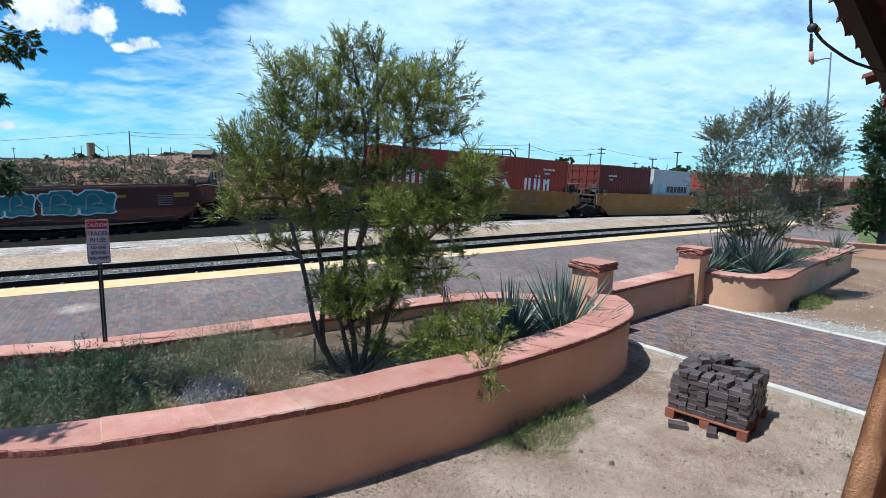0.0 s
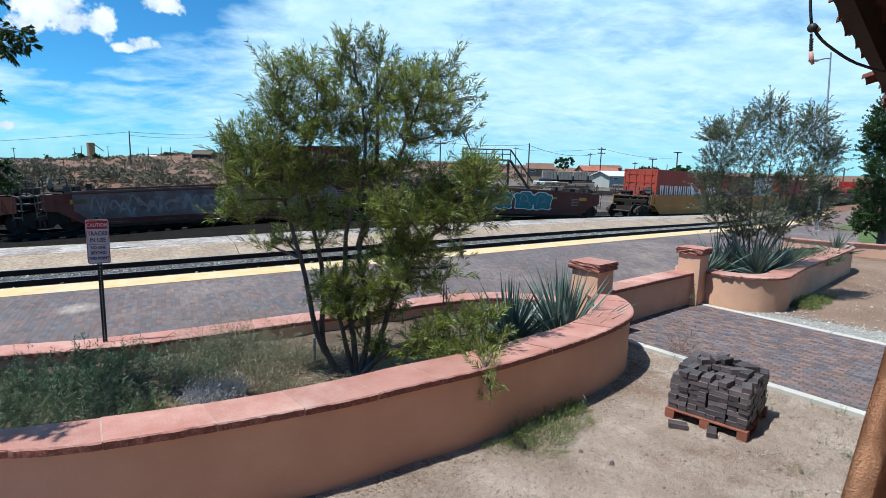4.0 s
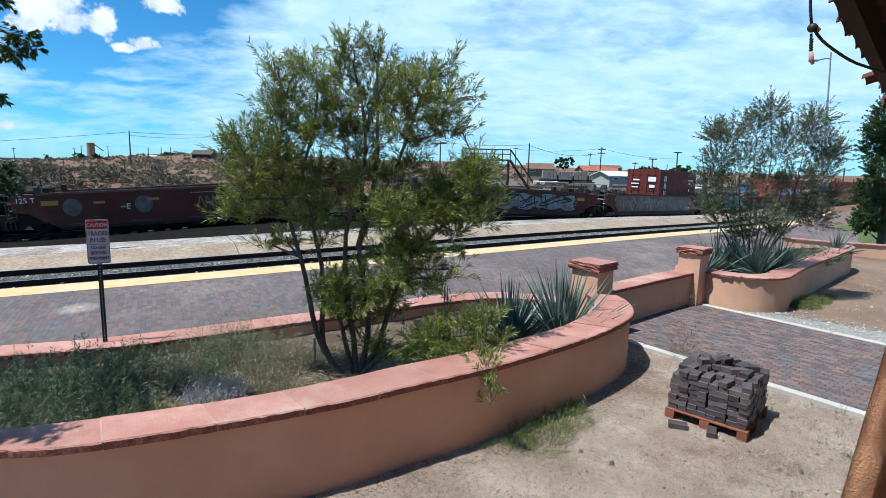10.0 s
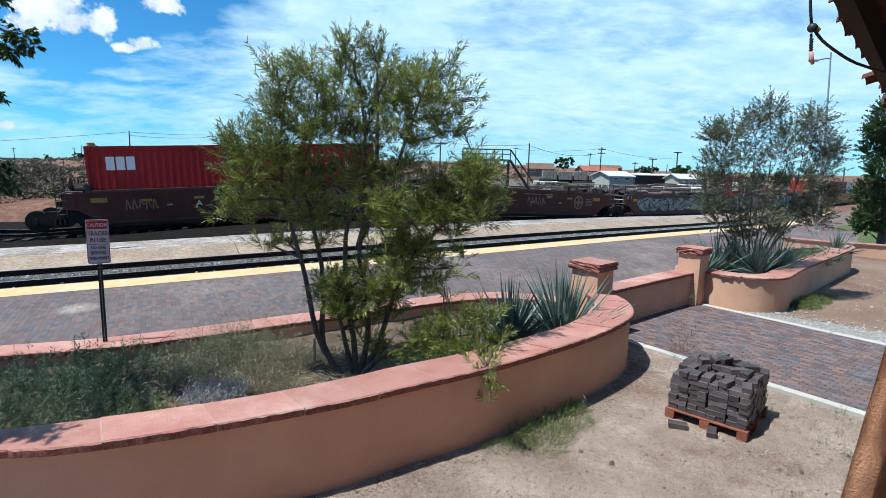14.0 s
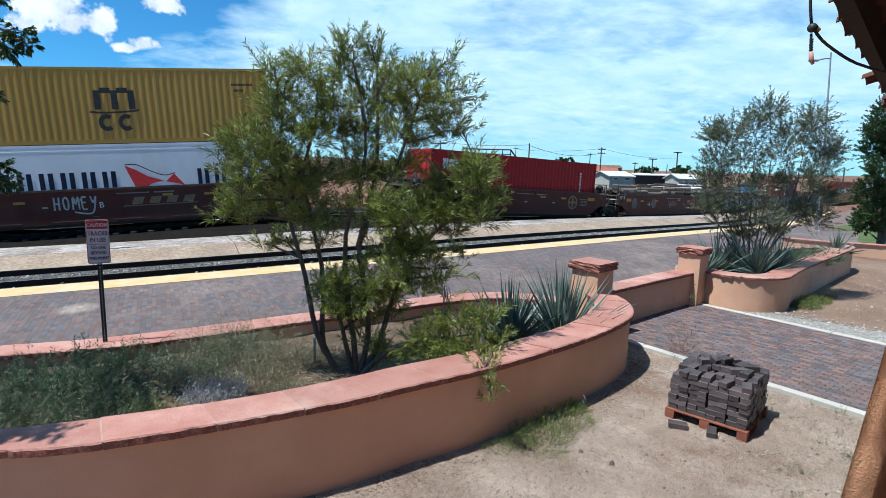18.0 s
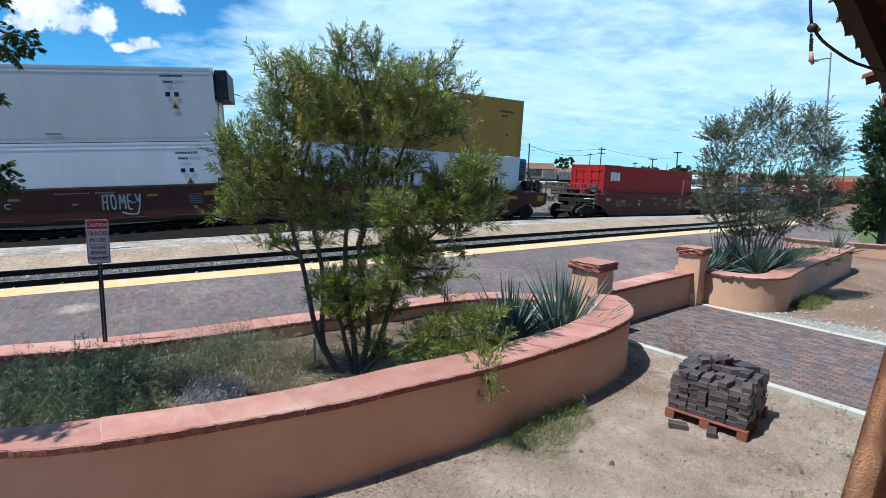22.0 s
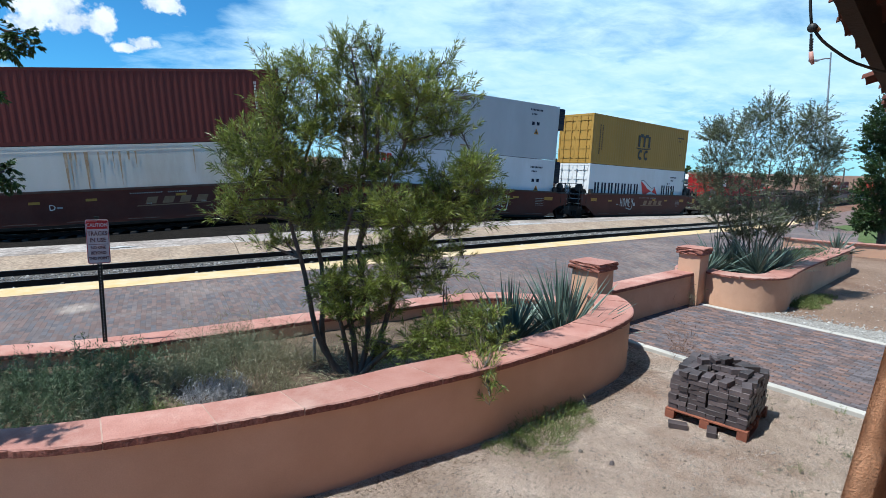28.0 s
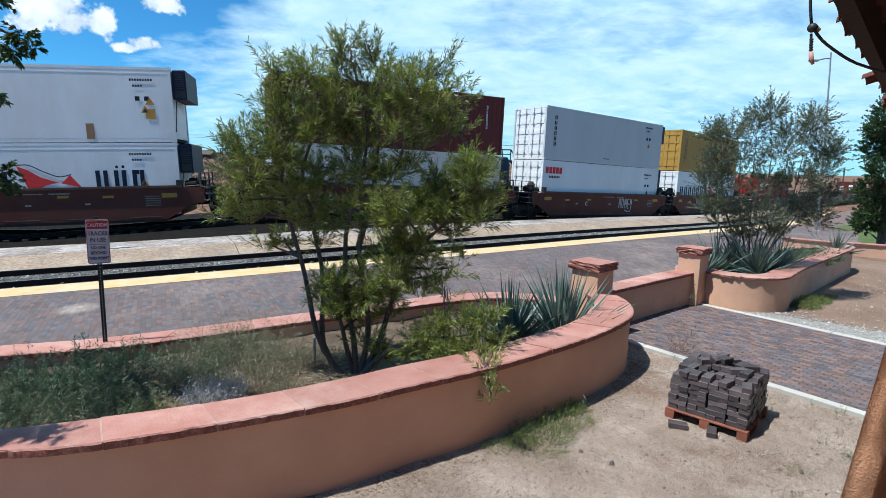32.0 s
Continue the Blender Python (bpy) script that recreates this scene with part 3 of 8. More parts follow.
def lay_platform_bricks():
    """Bricks of the platform one by one: the nearest 300 are parts, those beyond are joined."""
    host = bpy.data.objects["brick_platform"]
    r = random.Random(40)
    near_m = [mat("brick_tone", a, b, 5.0, 0.85, 60, 0.3, 0.004, piece=0.25, speck=0.2) for a, b in BRICK_TONES]
    far_m = [mat("brick_tone_far", a, b, 0.6, 0.85, 60, 0.3, 0.004, island=0.18, c3=(0.189, 0.147, 0.13), speck=0.2, worn=WORN) for a, b in BRICK_TONES]
    shapes = [Soup().slab(-0.0712, -0.0350, -0.04, 0.0712, 0.0350, 0.0, 0.0012).mesh("brick", m) for m in near_m]
    rest = [Soup(), Soup(), Soup()]
    count = 0
    for row in range(648):
        s = -12.0 + 0.0709 * row
        u = -7.45 + (0.072 if row % 2 else 0.0)
        while u > -15.6:
            u -= 0.1436
            if u > -7.55:
                continue
            p = SITE(s, u)
            if inside_yard(p) or p.y > 30 or p.x < -0.92 * p.y - 1 or p.x > 0.95 * p.y:
                continue
            along, across = brick_at(s + 0.05, u) - brick_at(s - 0.05, u), brick_at(s, u - 0.1) - brick_at(s, u + 0.1)
            ax = across.normalized()
            ay = along.normalized()
            up = ax.cross(ay)
            m = Matrix((ax, ay * (along.length / 0.1), up if up.z > 0 else -up)).transposed().to_4x4()
            m.translation = brick_at(s, u) + Vector((0, 0, r.uniform(-0.0008, 0.0008)))
            k = r.choice((0, 0, 1, 1, 2))
            if count < 300 and -6.5 < p.x < 1.0 and inside_yard((p.x, p.y - 1.35)):
                ob = new("brick", shapes[k])
                ob.parent = host
                ob.matrix_basis = m
                count += 1
            else:
                rest[k].slab(-0.0712, -0.0350, -0.04, 0.0712, 0.0350, 0.0, 0.0012, m)
    for k in range(3):
        tagged(part("brick_field", rest[k], far_m[k], host), "rest of the platform bricks", kind="stuff")


make_brick_platform()
lay_platform_bricks()
strip("yellow_line", SITE, -34, 62, -7.47, -6.66, 0.134, 0.134, YELLOW, "worn yellow safety strip along the platform edge", "platform edge", base=-0.5)
strip("ballast_near", SITE, -40, 66, -6.62, -3.2, -0.16, -0.16, BALLAST, "grey crushed stone ballast of the near track", "ballast", nu=6)
strip("ballast_far", TRAIN, -60, 180, -3.4, 8.0, -0.24, -0.24, SHADOW_BALLAST, "crushed stone ballast, coloured black for the shade under the train", "ballast", nu=4)


def mid_far(s):
    return -0.32 - 0.06 * max(0.0, s - 30)


def make_mid_platform():
    top = thing("island_platform", "pale concrete platform slabs between the two tracks", "platform", kind="structure")
    s = -40.0
    rng = random.Random(4)
    while s < 62:
        e = s + 3.6
        for u0, u1, m, lab in ((-3.15, -2.08, CONCRETE_TAN, "tan concrete apron sloping to the rail"), (-2.07, None, CONCRETE, "pale concrete slab")):
            soup = Soup()
            k = 4
            dz = rng.uniform(-0.006, 0.006)
            for i in range(k + 1):
                q = s + 0.012 + (e - s - 0.024) * i / k
                b = u1 if u1 is not None else mid_far(q)
                p0, p1 = SITE(q, u0, (0.13 if u1 is None else -0.10) + dz), SITE(q, b, 0.13 + dz)
                d = Vector((0, 0, -0.7))
                soup.v += [tuple(p0 + d), tuple(p0), tuple(p1), tuple(p1 + d)]
            soup.f = [(4 * i + j, 4 * i + j + 1, 4 * i + j + 5, 4 * i + j + 4) for i in range(k) for j in range(3)] + [(0, 3, 2, 1), (4 * k, 4 * k + 1, 4 * k + 2, 4 * k + 3)]
            part("slab", soup, m, top, lab)
        s = e


CONCRETE_TAN = mat("concrete_tan", (0.235, 0.172, 0.125), (0.305, 0.236, 0.176), 1.1, 0.9, 12, 0.3, 0.008, c3=(0.21, 0.165, 0.13), speck=0.3, crisp=0.15)
make_mid_platform()
OLD_PAINT = mat("old_paint", (0.27, 0.275, 0.28), (0.40, 0.41, 0.415), 3, 0.8, 20, 0.1, c3=(0.25, 0.22, 0.20), speck=0.35, crisp=0.15)


def paint_patch(s0, s1, u0, u1, seed):
    """Ragged remains of paint on the concrete, a few millimetres thick."""
    r = random.Random(seed)
    n = 14
    near, far = [], []
    for i in range(n):
        s = s0 + (s1 - s0) * i / (n - 1)
        taper = math.sin(math.pi * (i + 0.5) / n)
        mid, half = (u0 + u1) / 2 + r.uniform(-0.06, 0.06), (u1 - u0) / 2 * taper * r.uniform(0.55, 1.1)
        near.append(SITE(s, mid - half, 0.142))
        far.append(SITE(s, mid + half, 0.142))
    soup = Soup()
    soup.v = [tuple(p) for p in near + far]
    soup.f = [(i, i + 1, n + i + 1, n + i) for i in range(n - 1)]
    tagged(new("paint_patch", soup.mesh("paint_patch", OLD_PAINT)), "ragged worn pale blue paint on the concrete platform", "paint", kind="structure")


for s0, s1, u0, u1, seed in ((17.6, 20.6, -2.04, -1.55, 1), (3.0, 4.2, -1.8, -1.4, 2), (11.2, 12.6, -1.6, -1.1, 3), (-0.6, 0.6, -1.5, -1.1, 4)):
    paint_patch(s0, s1, u0, u1, seed)


def make_track(name, line, centre, top, s0, s1, label, tie_to):
    tr = thing(name, label, "railway track", kind="structure")
    prof = [(-0.075, -0.17), (0.075, -0.17), (0.075, -0.15), (0.012, -0.135), (0.012, -0.045), (0.037, -0.03), (0.037, -0.004), (-0.037, -0.004), (-0.037, -0.03), (-0.012, -0.045), (-0.012, -0.135), (-0.075, -0.15)]
    for side in (-0.75, 0.75):
        body, head = Soup(), Soup()
        n, k = int(s1 - s0) + 1, len(prof)
        for i in range(n):
            s = s0 + i
            body.v += [tuple(line(s, centre + side + a, top + b)) for a, b in prof]
            head.v += [tuple(line(s, centre + side + a, top)) for a in (-0.034, 0.034)]
        body.f = [(i * k + j, i * k + (j + 1) % k, (i + 1) * k + (j + 1) % k, (i + 1) * k + j) for i in range(n - 1) for j in range(k)]
        head.f = [(2 * i, 2 * i + 1, 2 * i + 3, 2 * i + 2) for i in range(n - 1)]
        rail = part("rail", body, STEEL, tr)
        part("rail_head", head, RAILTOP, rail, "rail head worn bright by wheels")
    me = Soup().slab(-0.11, -1.3, -0.2, 0.11, 1.3, 0.0, 0.015).mesh("tie", TIE)
    s = s0
    while s < tie_to:
        a, b = line(s, centre, top - 0.165), line(s + 0.3, centre, top - 0.165)
        ob = new("tie", me)
        ob.parent = tr
        ob.matrix_basis = Matrix.Translation(a) @ pose(0, 0, 0, rz=math.degrees(math.atan2(b.y - a.y, b.x - a.x)))
        s += 0.62


make_track("track_near", SITE, -4.3, -0.02, -30, 66, "empty railway track with dark rails on timber ties", 46)
make_track("track_far", TRAIN, 1.22, 0.0, -60, 170, "railway track that carries the freight train", -14)


# ---------- planters, pillars, gate wall ----------
def spline(pts, n):
    """Points at even steps along a smooth line through pts."""
    p = [Vector((*q, 0)) if len(q) == 2 else Vector(q) for q in pts]
    p = [p[0] * 2 - p[1], *p, p[-1] * 2 - p[-2]]
    dense = []
    for i in range(1, len(p) - 2):
        for k in range(12):
            t = k / 12
            a, b, c, d = p[i - 1], p[i], p[i + 1], p[i + 2]
            dense.append(0.5 * ((2 * b) + (c - a) * t + (2 * a - 5 * b + 4 * c - d) * t * t + (3 * b - a - 3 * c + d) * t ** 3))
    dense.append(p[-2])
    d = [0.0]
    for a, b in zip(dense, dense[1:]):
        d.append(d[-1] + (b - a).length)
    out = []
    for i in range(n):
        x = d[-1] * i / (n - 1)
        j = min(max(k for k in range(len(d)) if d[k] <= x + 1e-9), len(d) - 2)
        t = (x - d[j]) / max(1e-9, d[j + 1] - d[j])
        out.append(dense[j].lerp(dense[j + 1], t))
    return out, d[-1]


def ribbon(left, right, z0, z1, wobble=0.0, seed=0):
    """A solid band between two lines in plan, from z0 up to z1."""
    soup, n = Soup(), len(left)
    rng = random.Random(seed)
    for a, b in zip(left, right):
        w = [rng.uniform(-wobble, wobble) for _ in range(4)]
        soup.v += [(a.x + w[2], a.y + w[2], z0), (b.x, b.y, z0), (b.x, b.y + w[0], z1 - 0.012 + w[1] * 0.3), (a.x, a.y + w[2], z1 - 0.012 + w[3] * 0.3),
                   (*b.lerp(a, 0.025).xy, z1), (*a.lerp(b, 0.025).xy, z1)]
    q = [(0, 1), (1, 2), (2, 4), (4, 5), (5, 3), (3, 0)]
    soup.f = [(i * 6 + a, (i + 1) * 6 + a, (i + 1) * 6 + b, i * 6 + b) for i in range(n - 1) for a, b in q]
    soup.f += [(0, 1, 2, 4, 5, 3), tuple((n - 1) * 6 + k for k in (3, 5, 4, 2, 1, 0))]
    return soup


def planter_wall(name, outer, inner, z_top, label, stone=0.62, cap=0.065, over=0.045, base=-0.3, seed=1, wall_m=None, rough=0.007):
    top = thing(name, label, "planter wall", kind="structure")
    n = 161
    a, length = spline(outer, n)
    b, _ = spline(inner, n)
    a2 = [p.lerp(q, over / max(0.1, (q - p).length)) for p, q in zip(a, b)]
    b2 = [q.lerp(p, over / max(0.1, (q - p).length)) for p, q in zip(a, b)]
    part("wall_body", ribbon(a2, b2, base, z_top - cap + 0.003), wall_m or STUCCO, top, "smooth peach stucco wall")
    rng = random.Random(seed)
    at = 0.0
    while at < length - 0.05:
        e = min(length, at + stone * rng.uniform(0.85, 1.2))
        if length - e < 0.2:
            e = length
        k = max(4, int((e - at) / 0.05) + 2)
        fa = [(at + 0.006 + (e - at - 0.012) * i / (k - 1)) / length * (n - 1) for i in range(k)]
        pa = [a[min(int(x), n - 2)].lerp(a[min(int(x), n - 2) + 1], x - min(int(x), n - 2)) for x in fa]
        pb = [b[min(int(x), n - 2)].lerp(b[min(int(x), n - 2) + 1], x - min(int(x), n - 2)) for x in fa]
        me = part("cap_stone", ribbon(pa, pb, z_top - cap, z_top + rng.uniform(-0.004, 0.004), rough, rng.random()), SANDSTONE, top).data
        # upright sides get the stone with shade in its colour
        me.materials.append(SHADED_CLEFT_STONE)
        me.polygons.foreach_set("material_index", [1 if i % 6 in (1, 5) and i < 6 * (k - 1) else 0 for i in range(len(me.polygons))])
        if e < length:
            x = e / length * (n - 1)
            i = min(int(x), n - 2)
            p, q = a[i].lerp(a[i + 1], x - i), b[i].lerp(b[i + 1], x - i)
            d = (q - p).normalized()
            w = Vector((-d.y, d.x, 0)) * 0.011
            s = Soup()
            s.v = [(*v.xy, z) for z in (z_top - cap + 0.002, z_top - 0.004) for v in (p + d * .01 - w, p + d * .01 + w, q - d * .01 + w, q - d * .01 - w)]
            s.f = [(0, 1, 2, 3), (7, 6, 5, 4), (0, 4, 5, 1), (1, 5, 6, 2), (2, 6, 7, 3), (3, 7, 4, 0)]
            part("mortar_joint", s, MORTAR, top, "pale mortar joint")
        at = e
    return top


OUTER = [(-7.5, 3.05), (-4.6, 3.12), (-3.7, 3.22), (-2.99, 3.33), (-2.65, 3.39), (-2.32, 3.50), (-1.99, 3.64), (-1.64, 3.81), (-1.26, 4.00), (-0.76, 4.27), (-0.30, 4.58), (0.47, 5.08), (1.13, 5.60), (1.79, 6.17), (2.36, 6.76), (2.76, 7.33), (2.93, 7.95), (2.90, 8.45)]
INNER = [(-7.5, 3.55), (-4.9, 3.52), (-4.0, 3.57), (-3.24, 3.63), (-2.90, 3.74), (-2.55, 3.87), (-2.19, 4.02), (-1.80, 4.21), (-1.39, 4.43), (-0.85, 4.78), (-0.45, 5.08), (0.13, 5.45), (0.80, 5.94), (1.49, 6.56), (1.97, 7.13), (2.28, 7.68), (2.42, 8.20), (2.40, 8.60)]
planter_wall("planter_wall_front", OUTER, INNER, 0.82, "curved peach stucco planter wall capped with red sandstone", 0.72)
planter_wall("planter_wall_back", [(-9.0, 5.05), (-7.2, 5.5), (-5.34, 6.09), (-4.34, 6.45), (-3.36, 7.0), (-1.95, 7.96), (-0.78, 8.75), (0.19, 9.36), (1.2, 9.75), (2.2, 9.55)],
             [(-9.2, 5.45), (-7.4, 5.9), (-5.60, 6.45), (-4.58, 6.84), (-3.58, 7.42), (-2.10, 8.42), (-0.90, 9.24), (0.10, 9.86), (1.2, 10.2), (2.45, 9.95)], 0.42, "low planter wall with red sandstone coping beside the brick platform", 0.95, base=-0.2, seed=3)
planter_wall("gate_wall", [(2.92, 9.05), (3.8, 9.80), (4.7, 10.56), (5.42, 11.14)], [(2.65, 9.38), (3.53, 10.13), (4.43, 10.89), (5.15, 11.47)], 0.74, "straight peach stucco wall between two pillars, red stone coping", 0.9, seed=5)
planter_wall("planter_wall_far", [(5.72, 11.45), (5.84, 11.08), (6.15, 10.78), (6.66, 10.64), (7.24, 10.82), (7.75, 11.34), (8.4, 12.0), (9.36, 12.92), (11.0, 14.45), (12.6, 15.95), (13.0, 16.6)],
             [(6.07, 11.62), (6.19, 11.38), (6.40, 11.20), (6.66, 11.10), (6.98, 11.22), (7.46, 11.70), (8.1, 12.34), (9.05, 13.26), (10.7, 14.80), (12.2, 16.25), (12.6, 16.8)], 0.76, "curved stucco planter wall with thin red stone coping and shrubs behind", 0.9, seed=7, cap=0.05, over=0.045, rough=0.016)
planter_wall("garden_wall_far", [(13.4, 20.5), (14.5, 19.6), (15.6, 19.2), (17.2, 18.2), (20, 16.5)], [(13.6, 20.9), (14.7, 20.0), (15.8, 19.6), (17.4, 18.6), (20.2, 16.9)], 0.5, "low pale stucco garden wall with red coping beside the lawn", 1.1, seed=9)


def pillar(x, y, w, h, turn, label):
    top = thing("gate_pillar", label, "pillar", Matrix.Translation((x, y, 0)) @ pose(0, 0, 0, rz=turn), "gate pillars", "structure")
    part("shaft", Soup().slab(-w / 2, -w / 2, -0.2, w / 2, w / 2, h - 0.12, 0.02), STUCCO, top)
    rng = random.Random(int(x * 100))
    bm = bmesh.new()
    c = w / 2 + 0.045
    bmesh.ops.create_cube(bm, size=1)
    bmesh.ops.scale(bm, vec=(2 * c, 2 * c, 0.135), verts=bm.verts)
    bmesh.ops.subdivide_edges(bm, edges=bm.edges, cuts=5, use_grid_fill=True)
    for v in bm.verts:
        k = 0.020 if abs(v.co.z) < 0.06 else 0.008
        v.co += Vector((rng.uniform(-k, k), rng.uniform(-k, k), rng.uniform(-k, k) * 0.4))
        v.co.z += h - 0.06
    me = bpy.data.meshes.new("cap_stone")
    bm.to_mesh(me)
    bm.free()
    me.materials.append(SANDSTONE)
    me.materials.append(SHADED_CLEFT_STONE)
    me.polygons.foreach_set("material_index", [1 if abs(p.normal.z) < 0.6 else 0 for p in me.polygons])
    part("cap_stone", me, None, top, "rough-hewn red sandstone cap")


pillar(2.60, 8.93, 0.50, 1.30, 43, "square stucco gate pillar with a rough red stone cap")
pillar(5.50, 11.38, 0.46, 1.26, 43, "slender stucco gate pillar with a rough red stone cap")


def make_soil():
    soup = Soup()
    nx, ny = 70, 26
    front, _ = spline([(p[0], p[1] + 0.0) for p in INNER], nx)
    back, _ = spline([(-9.0, 5.15), (-7.2, 5.6), (-5.34, 6.2), (-4.34, 6.55), (-3.36, 7.1), (-1.95, 8.05), (-0.78, 8.85), (0.19, 9.45), (1.2, 9.8), (2.3, 9.3)], nx)
    for a, b in zip(front, back):
        a = a + (a - b).normalized() * 0.1
        for k in range(ny):
            p = a.lerp(b, k / (ny - 1))
            soup.v.append((p.x, p.y, 0.20 + 0.05 * noise.noise((p.x * 2, p.y * 2, 5)) + 0.025 * noise.noise((p.x * 9, p.y * 9, 5))))
    soup.f = [(i * ny + k, (i + 1) * ny + k, (i + 1) * ny + k + 1, i * ny + k + 1) for i in range(nx - 1) for k in range(ny - 1)]
    tagged(new("soil", soup.mesh("soil", SOIL, True)), "dry brown soil and mulch in the planter", "soil", kind="structure")
    soup = Soup()
    front, _ = spline([(6.05, 11.5), (6.15, 11.35), (6.40, 11.2), (6.75, 11.2), (7.12, 11.4), (8.0, 12.2), (9.05, 13.2), (10.7, 14.7), (12.2, 16.2)], nx)
    back, _ = spline([(5.9, 12.2), (6.3, 12.7), (7.0, 13.2), (7.8, 13.6), (8.8, 14.2), (10.0, 15.2), (11.0, 16.2), (11.6, 16.9)], nx)
    for a, b in zip(front, back):
        for k in range(ny):
            p = a.lerp(b, k / (ny - 1))
            soup.v.append((p.x, p.y, 0.55 + 0.04 * noise.noise((p.x * 2, p.y * 2, 5))))
    soup.f = [(i * ny + k, (i + 1) * ny + k, (i + 1) * ny + k + 1, i * ny + k + 1) for i in range(nx - 1) for k in range(ny - 1)]
    tagged(new("soil", soup.mesh("soil", SOIL, True)), "dry soil in the further planter", "soil", kind="structure")


make_soil()
planter_wall("planter_wall_rear", [(5.62, 11.75), (5.9, 12.35), (6.3, 12.85), (7.0, 13.35), (7.8, 13.75), (8.8, 14.35), (10.0, 15.35), (11.0, 16.35), (12.2, 17.0)],
             [(5.4, 11.95), (5.65, 12.6), (6.1, 13.15), (6.85, 13.68), (7.65, 14.08), (8.65, 14.68), (9.8, 15.65), (10.8, 16.7), (12.0, 17.35)], 0.62, "low rear wall of the further planter with red stone coping", 1.2, seed=11)

# ---------- the freight train ----------
rng = random.Random(11)


def text_mesh(body, size, material, thick=0.004, bold=0.0):
    """Flat letters standing in x and z, facing -y."""
    cu = bpy.data.curves.new("lettering", "FONT")
    cu.body, cu.size, cu.align_x, cu.align_y, cu.extrude, cu.resolution_u, cu.offset = body, size, "CENTER", "CENTER", thick / 2, 2, bold
    ob = bpy.data.objects.new("lettering", cu)
    me = bpy.data.meshes.new_from_object(ob)
    bpy.data.objects.remove(ob)
    bpy.data.curves.remove(cu)
    me.transform(pose(0, 0, 0, rx=90))
    me.materials.clear()
    me.materials.append(material)
    return me


def bars(soup, x, z, w, h, n, y, thick=0.004, gap=0.35):
    """A row of upright bars in place of a word."""
    step_x = w / n
    for i in range(n):
        a = x + i * step_x
        soup.box(a, y - thick, z, a + step_x * (1 - gap), y, z + h)


def bar_word(soup, x, z, w, h, n, y, stroke=0.16, thick=0.004):
    """A row of plain framed blocks, the size and weight of a word painted on a side."""
    cell = w / n
    for i in range(n):
        a = x + i * cell
        s = cell * stroke * 1.6
        soup.box(a, y - thick, z, a + s, y, z + h)
        soup.box(a + cell * 0.42, y - thick, z, a + cell * 0.42 + s, y, z + h)


def wheelset_mesh():
    s = Soup()
    s.tube([(0, -0.95, 0), (0, 0.95, 0)], 0.08, 8)
    for y in (-0.75, 0.75):
        e = 1 if y > 0 else -1
        s.tube([(0, y - 0.03 * e, 0), (0, y - 0.005 * e, 0), (0, y + 0.065 * e, 0)], [0.45, 0.42, 0.42], 20)
        s.tube([(0, y + 0.066 * e, 0), (0, y + 0.09 * e, 0)], [0.13, 0.10], 10)
        for k in range(4):
            w = k * math.pi / 2
            s.box(-0.03, y + 0.066 * e - 0.004, 0.16, 0.03, y + 0.066 * e + 0.004, 0.33, Matrix.Rotation(w, 4, "Y"))
    return s.mesh("wheelset", WHEEL)


WHEEL = mat("wheel_iron", (0.018, 0.014, 0.012), (0.032, 0.024, 0.02), 6, 0.6, 40, 0.2, metal=0.3, speck=0.25)
FRAME_IRON = mat("bogie_iron", (0.022, 0.015, 0.012), (0.04, 0.026, 0.02), 5, 0.8, 40, 0.3, speck=0.3)
DULL_W = mat("dull_white", (0.30, 0.28, 0.25), (0.40, 0.38, 0.35), 5, 0.7, 40, 0.0, speck=0.2)
RUB_RAIL = mat("rubbed_steel", (0.10, 0.065, 0.05), (0.17, 0.12, 0.095), 4, 0.7, 40, 0.1, speck=0.25)
WORN_IRON = mat("worn_iron", (0.045, 0.038, 0.034), (0.11, 0.098, 0.09), 4, 0.7, 40, 0.2, speck=0.3)
WHEEL_ME = wheelset_mesh()


def bogie(car, x):
    b = part("bogie", Soup().box(-0.25, -0.9, 0.48, 0.25, 0.9, 0.74), FRAME_IRON, car, "dark cast steel bogie", m=Matrix.Translation((x, 0, 0)))
    for y in (-1.0, 1.0):
        s = Soup()
        s.prism([(-1.15, 0.38), (-1.1, 0.58), (-0.45, 0.80), (0.45, 0.80), (1.1, 0.58), (1.15, 0.38), (0.95, 0.36), (0.42, 0.30), (0.3, 0.18), (-0.3, 0.18), (-0.42, 0.30), (-0.95, 0.36)], y - 0.09, y + 0.09)
        part("side_frame", s, FRAME_IRON, b)
        sp = Soup()
        for dx in (-0.16, 0, 0.16):
            e = y + (0.13 if y > 0 else -0.13)
            sp.tube([(dx, e, 0.28), (dx, e, 0.52)], 0.06, 8)
        part("spring", sp, DARK, b)
        for dx in (-0.88, 0.88):
            e = y + (0.11 if y > 0 else -0.11)
            part("axle_box", Soup().tube([(dx, e - 0.06, 0.45), (dx, e + 0.06, 0.45)], [0.13, 0.11], 10), FRAME_IRON, b)
    for dx in (-0.88, 0.88):
        part("wheelset", WHEEL_ME, None, b, "", m=Matrix.Translation((dx, 0, 0.42)))
    return b


